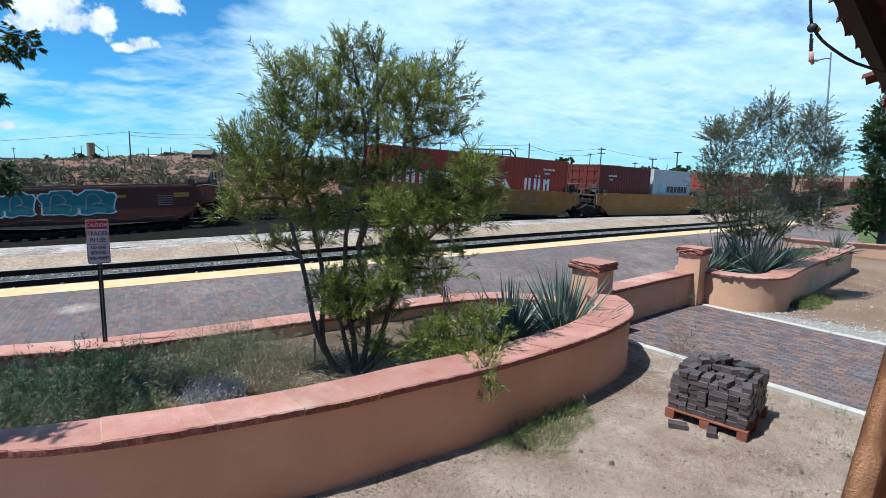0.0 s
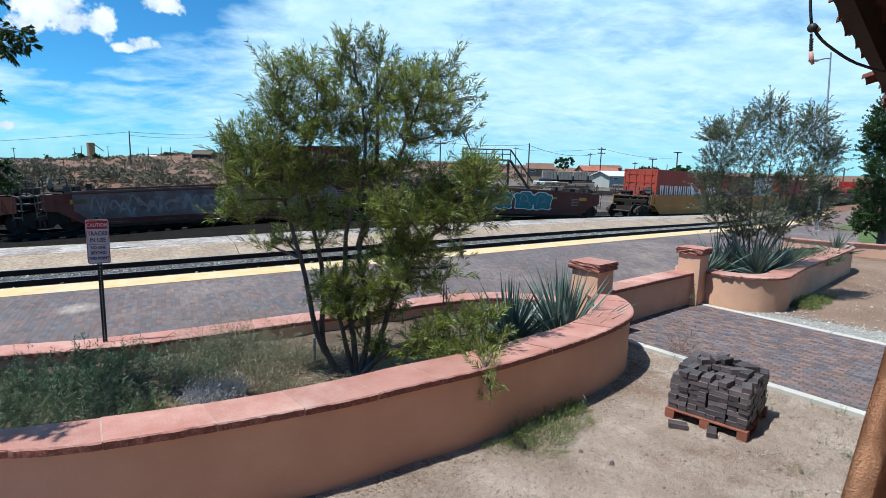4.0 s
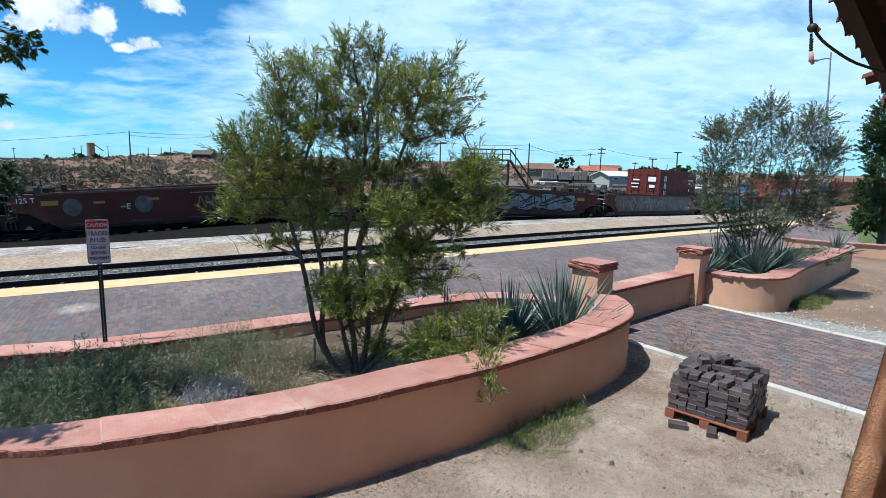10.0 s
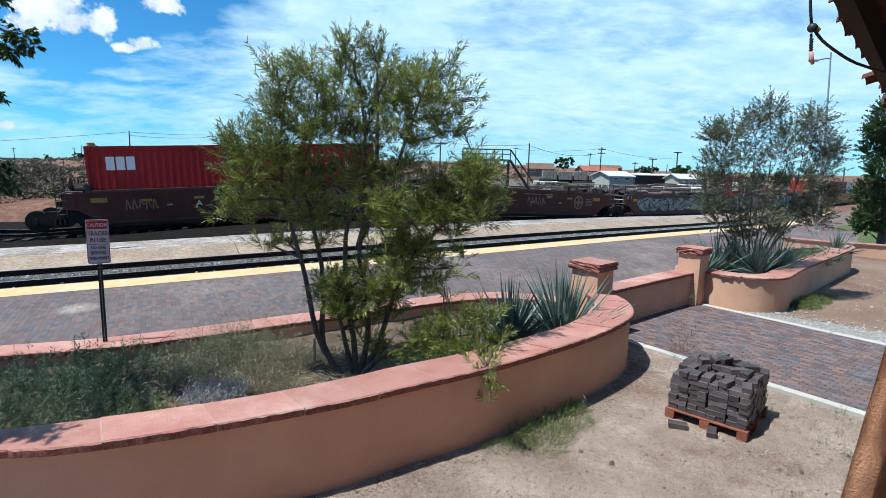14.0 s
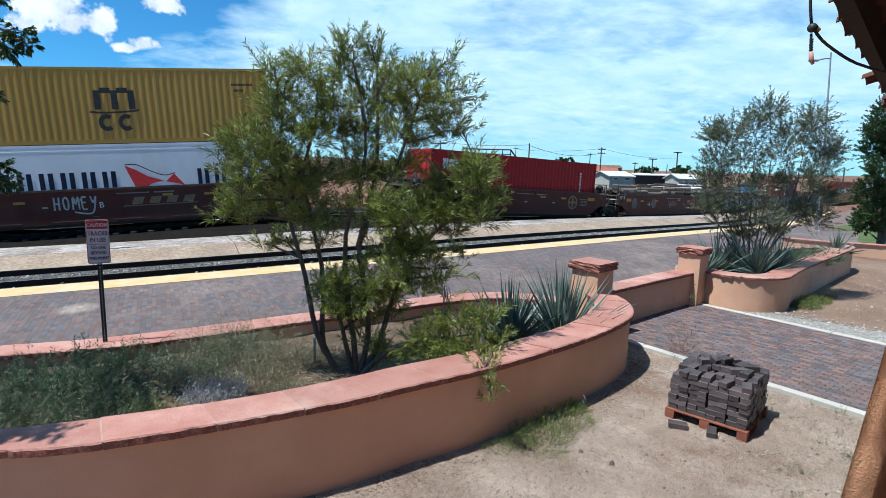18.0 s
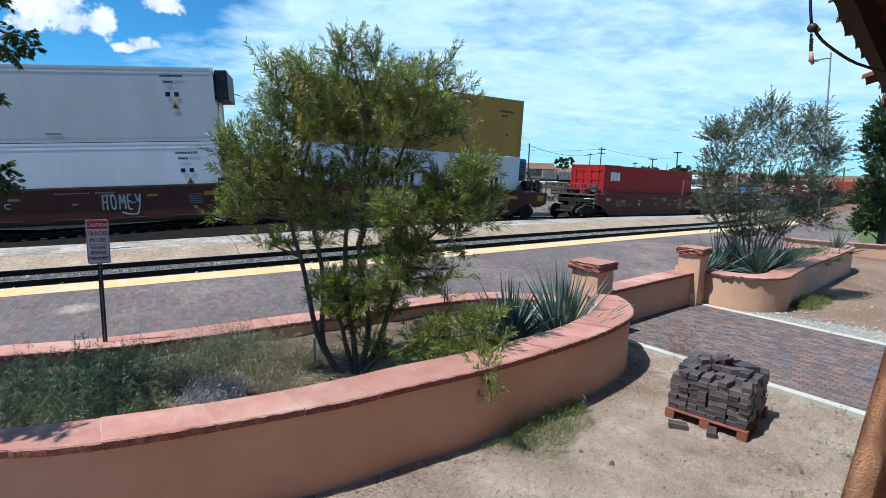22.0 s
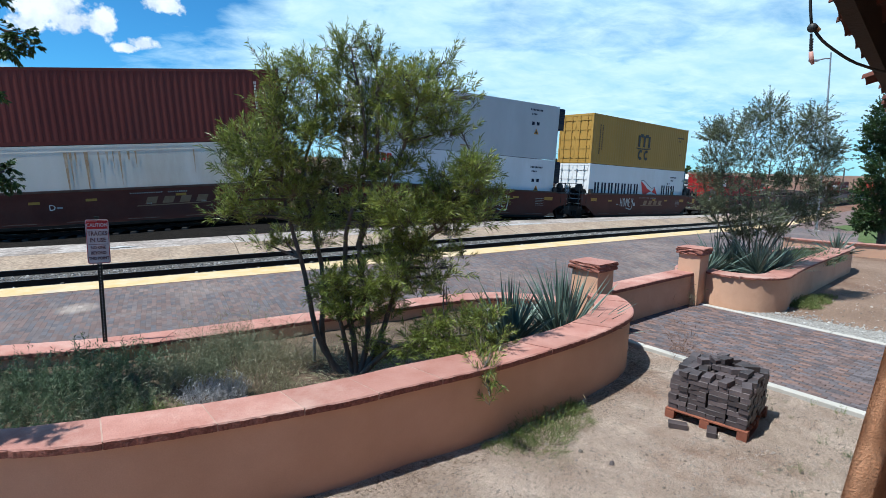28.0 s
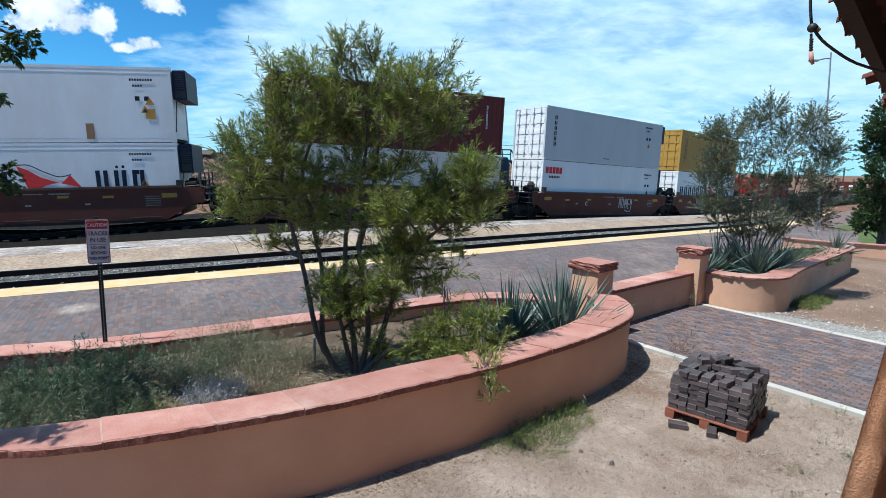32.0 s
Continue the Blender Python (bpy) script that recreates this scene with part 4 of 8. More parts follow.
def well_car(name, paint, label, front_bogie=False, half=7.15):
    """One unit of an articulated well car: deep side panels, floor, end decks with rails and hoses."""
    car = thing(name, label, "freight car", group="cars of the freight train")
    L, e = half, half - 1.55
    for y0, y1 in ((-1.42, -1.34), (1.34, 1.42)):
        s = Soup()
        s.prism([(-L, 0.98), (-L, 1.66), (L, 1.66), (L, 0.98), (L - 0.55, 0.90), (e, 0.27), (-e, 0.27), (-L + 0.55, 0.90)], y0, y1)
        for i in range(9):
            x = -e + 0.5 + i * (2 * e - 1) / 8
            yo = y0 - 0.012 if y0 < 0 else y1 + 0.012
            s.box(x - 0.04, min(yo, y0), 0.44, x + 0.04, max(yo, y1), 0.48)
        part("side_panel", s, paint, car)
        c = Soup().box(-L + 0.9, y0 - 0.05, 1.661, L - 0.9, y1 + 0.05, 1.76)
        part("top_chord", c, CAR_TOP if paint is CAR_BROWN else paint, car)
        b = Soup().box(-e + 0.1, y0 - 0.03, 0.14, e - 0.1, y1 + 0.03, 0.267)
        part("bottom_sill", b, DARK, car)
        if y0 < 0:
            for i in range(5):
                x = -e + 0.35 + i * (2 * e - 1.9) / 4
                part("reflector", Soup().box(x, y0 - 0.016, 0.36, x + 1.25, y0 - 0.002, 0.385), RUB_RAIL if paint is CAR_BROWN else LETTER_Y, car, "dull worn rubbing strip")
    fl = Soup()
    for i in range(12):
        x = -e + 0.3 + i * (2 * e - 0.6) / 11
        fl.box(x - 0.14, -1.339, 0.24, x + 0.14, 1.339, 0.30)
    # Solid plate added below the open members to block light under the car.
    fl.box(-e, -1.30, 0.20, e, 1.30, 0.236)
    part("floor", fl, DARK, car, "dark cross members of the well floor over an added light-blocking plate")
    for d in (-1, 1):
        s = Soup()
        x = d * (L - 0.95)
        s.box(min(x, x - d * 0.1), -1.339, 0.45, max(x, x - d * 0.1), 1.339, 1.60)
        part("bulkhead", s, paint, car)
        deck = Soup().box(min(d * (L - 0.94), d * (L + 0.05)), -1.33, 1.56, max(d * (L - 0.94), d * (L + 0.05)), 1.33, 1.64)
        part("end_deck", deck, WORN_IRON, car, "worn grey steel end walkway")
        for y in (-1.3, -0.45, 0.5, 1.3):
            part("stanchion", Soup().tube([(d * (L - 0.12), y, 1.641), (d * (L - 0.12), y, 2.32)], 0.03, 6), BLACKISH, car)
        for z in (1.98, 2.30):
            part("handrail", Soup().tube([(d * (L - 0.12), -1.3, z), (d * (L - 0.10), -0.4, z + 0.01), (d * (L - 0.12), 0.5, z), (d * (L - 0.12), 1.3, z)], 0.022, 6), WORN_IRON, car)
        for y in (-1.36, -0.2):
            part("air_pipe", Soup().tube([(d * (L - 0.8), y, 1.70), (d * (L - 0.2), y, 1.74), (d * (L + 0.08), y + 0.03, 1.60), (d * (L + 0.14), y + 0.05, 1.10)], 0.032, 6), WORN_IRON, car)
        ladder = Soup()
        for q in (-0.17, 0.17):
            ladder.tube([(d * (L + 0.03) + q * d, -1.41, 0.66), (d * (L + 0.03) + q * d, -1.41, 2.2)], 0.018, 5)
        for q in range(5):
            ladder.tube([(d * (L + 0.03) - 0.17, -1.41, 0.78 + 0.3 * q), (d * (L + 0.03) + 0.17, -1.41, 0.78 + 0.3 * q)], 0.014, 5)
        part("end_ladder", ladder, WORN_IRON, car, "worn steel end ladder")
        part("hand_brake", Soup().tube([(d * (L - 0.30), -1.02, 2.06), (d * (L - 0.24), -1.02, 2.06)], 0.26, 14), WORN_IRON, car, "hand brake drum")
        part("brake_cylinder", Soup().tube([(d * (L - 0.82), -1.05, 1.80), (d * (L - 0.36), -1.05, 1.80)], 0.16, 12), DARK, car)
        part("cross_beam", Soup().slab(min(d * (L - 0.02), d * (L + 0.26)), -1.22, 1.10, max(d * (L - 0.02), d * (L + 0.26)), 1.22, 1.34, 0.03), DARK, car, "dark beam over the coupling")
        part("lever", Soup().tube([(d * (L + 0.18), -1.42, 0.86), (d * (L + 0.20), -0.9, 0.94), (d * (L + 0.22), -0.2, 0.98)], 0.018, 5), WORN_IRON, car, "uncoupling lever")
        for z in (1.05, 1.35):
            part("grab_iron", Soup().tube([(d * (L + 0.06), -1.38, z), (d * (L + 0.10), -1.0, z), (d * (L + 0.06), -0.6, z)], 0.018, 5), LETTER_W if paint is CAR_BROWN else BLACKISH, car)
        part("grab_iron", Soup().tube([(d * (L - 0.5), -1.43, 1.08), (d * (L - 0.5), -1.46, 1.3), (d * (L - 0.5), -1.43, 1.5)], 0.015, 5), BLACKISH, car)
        for k in range(3):
            y = -0.9 + 0.5 * k
            h = Soup().tube([(d * (L - 0.1), y, 1.5), (d * (L + 0.15), y - 0.05, 1.2), (d * (L + 0.32), y, 0.95), (d * (L + 0.4), y + 0.1, 0.85)], 0.03, 6)
            part("brake_hose", h, BLACKISH, car)
        part("draft_gear", Soup().box(min(d * (L - 0.9), d * (L + 0.42)), -0.28, 0.78, max(d * (L - 0.9), d * (L + 0.42)), 0.28, 1.12), DARK, car)
        part("brake_reservoir", Soup().tube([(d * (L - 0.75), -0.6, 1.86), (d * (L - 0.28), -0.6, 1.86)], 0.2, 12), DARK, car, "dark air reservoir on the end deck")
        part("brake_valve", Soup().slab(d * (L - 0.55) - 0.2, 0.3, 1.641, d * (L - 0.55) + 0.2, 1.0, 1.95, 0.04), DARK, car)
        for y in (-1.38, 1.38):
            part("corner_guide", Soup().box(d * (L - 1.0) - 0.12, y - 0.09, 1.761, d * (L - 1.0) + 0.12, y + 0.09, 2.0), BLACKISH, car)
    bogie(car, -L - 0.2)
    if front_bogie:
        bogie(car, L - 0.9)
    return car


def end_platform(car, L=7.15):
    """The longer coupler end of a set: side plates, deck, air drums, pipes and a hand brake."""
    for y0, y1 in ((-1.42, -1.34), (1.34, 1.42)):
        part("end_plate", Soup().prism([(L + 0.001, 0.80), (L + 0.001, 1.66), (L + 0.95, 1.66), (L + 0.95, 1.02), (L + 0.5, 0.80)], y0, y1), CAR_BROWN, car)
    part("end_deck", Soup().box(L + 0.06, -1.33, 1.56, L + 0.95, 1.33, 1.64), WORN_IRON, car, "worn grey steel end walkway")
    part("air_drum", Soup().tube([(L - 0.35, -0.75, 2.02), (L - 0.30, -0.75, 2.02), (L + 0.55, -0.75, 2.02), (L + 0.60, -0.75, 2.02)], [0.24, 0.30, 0.30, 0.24], 16), DARK, car, "dark air drum lying on the deck", smooth=True)
    part("air_drum", Soup().tube([(L + 0.72, -0.9, 1.66), (L + 0.72, -0.9, 2.28)], 0.14, 12), WORN_IRON, car, "upright air drum")
    part("hand_brake", Soup().tube([(L + 0.86, -0.5, 2.15), (L + 0.93, -0.5, 2.15)], 0.28, 16), WORN_IRON, car, "hand brake drum")
    for k in range(4):
        part("air_pipe", Soup().tube([(L + 0.1 + 0.2 * k, -1.25, 1.66), (L + 0.12 + 0.2 * k, -1.22, 1.95 + 0.07 * k), (L + 0.5 + 0.1 * k, -1.0, 2.0 + 0.07 * k), (L + 0.95, -0.8 + 0.2 * k, 1.7)], 0.028, 6), WORN_IRON, car)
    for y in (-1.38, 1.38):
        part("stanchion", Soup().tube([(L + 0.9, y, 1.661), (L + 0.9, y, 2.5)], 0.03, 6), WORN_IRON, car)
    part("handrail", Soup().tube([(L + 0.9, -1.38, 2.5), (L + 0.9, 1.38, 2.5)], 0.025, 6), WORN_IRON, car)
    part("placard", Soup().box(L + 0.30, -1.426, 1.15, L + 0.72, -1.4201, 1.50), LETTER_Y, car, "yellow placard")


Y_MARK = -1.424
CAR_B = well_car("well_car", CAR_BROWN, "brown steel container well car with deep sides")
CAR_Y = well_car("well_car", CAR_YELLOW, "yellow-ochre steel container well car with deep sides")
CAR_BF = well_car("well_car", CAR_BROWN, "brown steel container well car at the head of its set", True)


def marks(car, letter="", emblem=False, tail="125 T", lx=-3.0, number=True, stripe=False):
    """Painted lettering of a car: unit letter, data bars, amber plates."""
    amber, white = Soup(), Soup()
    for x, z in ((-6.1, 1.22), (-4.2, 1.20), (-2.1, 1.24), (1.4, 1.30), (3.1, 1.26), (5.4, 1.22)):
        amber.box(x, Y_MARK - 0.004, z, x + (0.62 if abs(x) > 5 else 0.42), Y_MARK, z + (0.20 if abs(x) > 5 else 0.11))
    for i in range(0, len(amber.v), 8):
        plate = Soup().add(amber.v[i:i + 8], amber.f[:6])
        part("amber_plate", plate, LETTER_Y, car, "amber reflector plate")
    for k in range(5):
        bars(white, 4.75, 1.28 - k * 0.1, 0.62, 0.03, 9, Y_MARK)
    bars(white, -0.4, 1.47, 1.3, 0.045, 14, Y_MARK)
    if number:
        bars(white, 1.1, 1.46, 0.8, 0.06, 9, Y_MARK)
    for x in (-3.2, 0.2, 2.4):
        white.box(x, Y_MARK - 0.004, 0.98, x + 0.22, Y_MARK, 1.05)
    part("data_marking", white, DULL_W, car, "small white data lettering as plain bars")
    if letter:
        part("unit_letter", text_mesh(letter, 0.36, LETTER_W), None, car, "white unit letter", m=Matrix.Translation((lx, Y_MARK, 1.02)))
    if tail:
        part("unit_number", text_mesh(tail, 0.30, LETTER_W), None, car, "white unit mark", m=Matrix.Translation((-6.65, Y_MARK, 1.46)))
    if emblem:
        ring = Soup()
        n = 24
        for k in range(n):
            a, b = 2 * math.pi * k / n, 2 * math.pi * (k + 1) / n
            ring.prism([(0.40 * math.cos(a), 0.44 * math.sin(a)), (0.40 * math.cos(b), 0.44 * math.sin(b)), (0.31 * math.cos(b), 0.34 * math.sin(b)), (0.31 * math.cos(a), 0.34 * math.sin(a))], -0.004, 0)
        ring.box(-0.07, -0.004, -0.3, 0.07, 0, 0.3).box(-0.28, -0.003, -0.07, -0.07, 0, 0.07).box(0.07, -0.003, -0.07, 0.28, 0, 0.07)
        part("round_emblem", ring, LETTER_T, car, "faded round emblem", m=Matrix.Translation((4.1, Y_MARK, 1.08)))
    if stripe:
        s = Soup()
        for k in range(4):
            x = 0.15 + k * 0.68
            s.prism([(x, 1.0), (x + 0.42, 1.0), (x + 0.55, 1.30), (x + 0.13, 1.30)], Y_MARK - 0.004, Y_MARK)
        s.prism([(-0.2, 0.90), (2.8, 0.93), (2.8, 0.97), (-0.15, 0.95)], Y_MARK - 0.004, Y_MARK)
        part("faded_logo", s, LETTER_T, car, "faded tan slanted blocks and swoosh")


def blob(cx, cz, rx, rz, n=28, lobes=5, amp=0.12, seed=0):
    r = random.Random(seed)
    ph = r.uniform(0, 6)
    out = []
    for k in range(n):
        a = 2 * math.pi * k / n
        w = 1 + amp * math.sin(lobes * a + ph) + amp * 0.4 * math.sin(2.3 * lobes * a)
        ca, sa = math.cos(a), math.sin(a)
        out.append((cx + rx * w * math.copysign(abs(ca) ** 0.6, ca), cz + rz * min(w, 1.05) * math.copysign(abs(sa) ** 0.6, sa)))
    return out


def stroke(soup, pts, w, y):
    p, _ = spline([(a, b) for a, b in pts], 8 + 5 * len(pts))
    v, n = [], len(p)
    for i, q in enumerate(p):
        d = (p[min(i + 1, n - 1)] - p[max(i - 1, 0)]).normalized() * w * 0.5
        for k, depth in ((1, y - 0.003), (-1, y - 0.003), (-1, y), (1, y)):
            v.append((q.x - d.y * k, depth, q.y + d.x * k))
    soup.add(v, [(4 * i + j, 4 * i + (j + 1) % 4, 4 * i + 4 + (j + 1) % 4, 4 * i + 4 + j) for i in range(n - 1) for j in range(4)] + [(3, 2, 1, 0), (4 * n - 4, 4 * n - 3, 4 * n - 2, 4 * n - 1)])


def split(name, soup, material, parent, label=""):
    """Each joined run of faces as a part of its own."""
    root = list(range(len(soup.v)))

    def find(i):
        while root[i] != i:
            root[i] = root[root[i]]
            i = root[i]
        return i
    for f in soup.f:
        for i in f[1:]:
            root[find(i)] = find(f[0])
    runs = collections.defaultdict(list)
    for f in soup.f:
        runs[find(f[0])].append(f)
    for faces in runs.values():
        used = sorted({i for f in faces for i in f})
        at = {i: k for k, i in enumerate(used)}
        s = Soup()
        s.v, s.f = [soup.v[i] for i in used], [tuple(at[i] for i in f) for f in faces]
        part(name, s, material, parent, label)


def graffiti_teal(car):
    for k, (x0, x1) in enumerate(((-3.1, 0.0), (0.35, 3.0))):
        line = Soup()
        n = 3 if k == 0 else 2
        for i in range(n):
            c = x0 + (x1 - x0) * (i + 0.5) / n
            rx = (x1 - x0) / n * 0.56
            part("graffiti_rim", Soup().prism(blob(c, 1.08, rx + 0.06, 0.56, seed=i + k), Y_MARK - 0.004 - 0.0003 * i, Y_MARK), LETTER_W, car, "white spray outline")
            part("graffiti_fill", Soup().prism(blob(c, 1.08, rx, 0.50, seed=i + k), Y_MARK - 0.008 - 0.0006 * i, Y_MARK - 0.0052), TEAL, car, "teal bubble graffiti")
            yy = Y_MARK - 0.012
            stroke(line, [(c - rx * 0.55, 0.75), (c - rx * 0.4, 1.35), (c, 1.45), (c + rx * 0.3, 1.15), (c - rx * 0.2, 1.0)], 0.045, yy)
            stroke(line, [(c + rx * 0.1, 1.05), (c + rx * 0.5, 0.95), (c + rx * 0.45, 0.68)], 0.04, yy)
        split("graffiti_line", line, SILVER, car, "pale spray strokes")


def graffiti_silver(car, x0=-5.3, x1=5.2):
    line = Soup()
    r = random.Random(5)
    n = 7
    for i in range(n):
        c = x0 + (x1 - x0) * (i + 0.5) / n
        rx = (x1 - x0) / n * 0.55
        part("graffiti_edge", Soup().prism(blob(c, 1.05, rx + 0.05, 0.56, lobes=3, amp=0.2, seed=i), Y_MARK - 0.004 - 0.0002 * i, Y_MARK), BLACKISH, car, "black spray outline")
        part("graffiti_fill", Soup().prism(blob(c, 1.05, rx - 0.03, 0.48, lobes=3, amp=0.2, seed=i), Y_MARK - 0.008 - 0.0005 * i, Y_MARK - 0.0056), SILVER, car, "silver wildstyle graffiti")
        for k in range(3):
            pts = [(c + rx * r.uniform(-1, 1), 1.05 + r.uniform(-0.45, 0.45)) for _ in range(4)]
            stroke(line, pts, 0.06, Y_MARK - 0.0125)
    split("graffiti_line", line, BLACKISH, car, "black spray strokes")


def graffiti_taupe(car):
    fill, line = Soup(), Soup()
    r = random.Random(8)
    fill.prism([(-6.0, 0.92), (-5.5, 0.53), (4.9, 0.53), (5.2, 1.0), (4.7, 1.63), (-6.0, 1.63)], Y_MARK - 0.004, Y_MARK)
    for k in range(29):
        x = -5.4 + k * 0.36
        pts = [(x, 1.0 + r.uniform(-0.3, 0.4)), (x + 0.2, 1.3 + r.uniform(-0.2, 0.25)), (x + 0.45, 0.9 + r.uniform(-0.25, 0.3)), (x + 0.6, 1.1 + r.uniform(-0.3, 0.3))]
        stroke(line, pts, r.choice((0.05, 0.09, 0.14)), Y_MARK - 0.008)
    part("graffiti_fill", fill, TAUPE, car, "faded pinkish grey graffiti over the whole side")
    split("graffiti_line", line, mat("dim_spray", (0.20, 0.165, 0.15), (0.30, 0.26, 0.24), 3, 0.6, 50, 0.0), car, "pale grey spray strokes")


def graffiti_tag(car, x, z, w, h, m=None, seed=0):
    s = Soup()
    r = random.Random(seed)
    for i in range(5):
        c = x + w * i / 5
        stroke(s, [(c, z + h * r.uniform(0, 0.3)), (c + w * 0.04, z + h), (c + w * 0.12, z + h * r.uniform(0.2, 0.6)), (c + w * 0.17, z + h * r.uniform(0.0, 0.9))], 0.05, Y_MARK - 0.004)
    part("graffiti_tag", s, m or LETTER_W, car, "thin white spray tag")


SPRAY_W = mat("thin_white_spray", (0.36, 0.33, 0.31), (0.60, 0.57, 0.54), 7, 0.7, 40, 0.0, speck=0.3)
GLYPHS = {"H": [[(0, 0), (0.05, 1)], [(0.6, 0), (0.65, 1)], [(0, 0.5), (0.65, 0.5)]], "O": [[(0.1, 0.1), (0.0, 0.7), (0.35, 1), (0.65, 0.6), (0.5, 0.05), (0.1, 0.1)]],
          "M": [[(0, 0), (0.1, 1), (0.4, 0.4), (0.75, 1), (0.8, 0)]], "E": [[(0.6, 0.95), (0.05, 0.9), (0.1, 0.05), (0.65, 0.0)], [(0.08, 0.5), (0.5, 0.55)]], "Y": [[(0, 1), (0.3, 0.5), (0.7, 1)], [(0.7, 1), (0.5, 0.3), (0.1, -0.3), (-0.9, -0.35), (-2.2, -0.2)]]}


def graffiti_word(car, x, z, w, h):
    """A hand-sprayed word in single strokes."""
    for i, letter in enumerate("HOMEY"):
        s = Soup()
        for line in GLYPHS[letter]:
            stroke(s, [(x + w * (i + 0.85 * a) / 5, z + h * b) for a, b in line], 0.065, Y_MARK - 0.004)
        part("graffiti_letter", s, SPRAY_W, car, "white sprayed letter")


def pieces(name, soup, material, parent, label=""):
    """Each loose piece of the soup as a part of its own."""
    for i in range(0, len(soup.v), 8):
        s = Soup()
        s.v = soup.v[i:i + 8]
        s.f = [(3, 2, 1, 0), (4, 5, 6, 7), (0, 1, 5, 4), (1, 2, 6, 5), (2, 3, 7, 6), (3, 0, 4, 7)]
        part(name, s, material, parent, label)


def container(paint, label, length=12.19, ribbed=True, genset=False, height=2.896, end_paint=None, vents=None):
    """A box container: doors at the rear end, corner posts and castings, rails, ribbed or smooth sides."""
    c = thing("shipping_container", label, "container", group="containers on the train")
    L, w, h = length / 2, 1.215, height
    for d in (-1, 1):
        s = Soup()
        if ribbed:
            xs, x = [], -L + 0.14
            pat = ((0.0, 0.0), (0.07, 0.0), (0.105, 1.0), (0.175, 1.0), (0.21, 0.0))
            while x < L - 0.34:
                xs += [(x + a, b) for a, b in pat[:4]]
                x += 0.278
            xs += [(L - 0.14, 0.0)]
            n = len(xs)
            s.v = [(a, d * (w - 0.018 * b), z) for a, b in xs for z in (0.15, h - 0.11)]
            s.f = [((2 * i, 2 * i + 2, 2 * i + 3, 2 * i + 1) if d < 0 else (2 * i, 2 * i + 1, 2 * i + 3, 2 * i + 2)) for i in range(n - 1)]
        else:
            y0, y1 = sorted((d * w, d * (w - 0.06)))
            s.box(-L + 0.12, y0, 0.15, L - 0.12, y1, h - 0.11)
            yo = d * (w + 0.006)
            for za, zb in ((0.15, 0.42), (h - 0.26, h - 0.235)):
                part("wall_band", Soup().box(-L + 0.12, min(yo, d * w), za, L - 0.12, max(yo, d * w), zb), paint, c)
        part("side_wall", s, paint, c)
        part("inner_lining", Soup().box(-L + 0.14, d * 1.13 - 0.01, 0.15, L - 0.14, d * 1.13 + 0.01, h - 0.11), paint, c)
        y0, y1 = sorted((d * 1.219, d * 1.12))
        part("bottom_rail", Soup().box(-L + 0.1, y0, 0.0, L - 0.1, y1, 0.149), paint, c)
        part("top_rail", Soup().box(-L + 0.1, y0, h - 0.109, L - 0.1, y1, h - 0.01), paint, c)
        for e in (-1, 1):
            x0, x1 = sorted((e * L, e * (L - 0.119)))
            part("corner_post", Soup().box(x0, y0, 0.119, x1, y1, h - 0.119), paint, c)
            for z in (0.0, h - 0.118):
                part("corner_casting", Soup().box(min(e * L + e * 0.004, e * (L - 0.17)), min(d * 1.223, d * 1.06), z, max(e * L + e * 0.004, e * (L - 0.17)), max(d * 1.223, d * 1.06), z + 0.118), end_paint or paint, c)
    roof = Soup()
    for i in range(24):
        x = -L + 0.12 + (length - 0.24) * i / 24
        roof.box(x, -1.12, h - 0.06, x + (length - 0.24) / 24 - 0.03, 1.12, h - 0.02)
    roof.box(-L + 0.1, -1.12, h - 0.10, L - 0.1, 1.12, h - 0.061)
    part("roof", roof, paint, c)
    part("floor", Soup().box(-L + 0.1, -1.12, 0.05, L - 0.1, 1.12, 0.149), DARK, c)
    part("front_wall", Soup().box(L - 0.09, -1.119, 0.15, L - 0.03, 1.119, h - 0.11), paint, c)
    part("door_sill", Soup().box(-L + 0.02, -1.119, 0.02, -L + 0.1, 1.119, 0.149), end_paint or paint, c)
    part("door_header", Soup().box(-L + 0.02, -1.119, h - 0.13, -L + 0.1, 1.119, h - 0.01), end_paint or paint, c)
    for y0, y1 in ((-1.115, -0.006), (0.006, 1.115)):
        s = Soup().box(-L + 0.03, y0, 0.152, -L + 0.075, y1, h - 0.132)
        for k in range(5):
            z = 0.3 + k * (h - 0.7) / 4
            s.box(-L + 0.008, y0 + 0.07, z, -L + 0.029, y1 - 0.07, z + 0.22)
        door = part("door", s, end_paint or paint, c)
        for k in (0.26, 0.74):
            y = y0 + (y1 - y0) * k
            rod = Soup().tube([(-L - 0.022, y, 0.1), (-L - 0.022, y, h - 0.08)], 0.018, 6)
            for z in (0.35, 1.0, 1.9, h - 0.4):
                rod.box(-L - 0.03, y - 0.05, z, -L + 0.03, y + 0.05, z + 0.07)
            part("lock_rod", rod, GALV if paint in (WHITE_P, GREY_P, IVORY_P) else end_paint or paint, door, "steel lock rod")
    if genset:
        g = part("generator_set", Soup().slab(L + 0.03, -1.06, h - 1.22, L + 0.56, 1.06, h - 0.05, 0.05), genset if genset is not True else NAVY, c, "clip-on generator set")
        for k in range(7):
            part("louvre", Soup().box(L + 0.10, -1.072, h - 0.80 + k * 0.09, L + 0.48, -1.061, h - 0.755 + k * 0.09), BLACKISH, g)
        part("door_panel", Soup().box(L + 0.08, -1.068, h - 1.16, L + 0.50, -1.061, h - 0.86), BLACKISH, g)
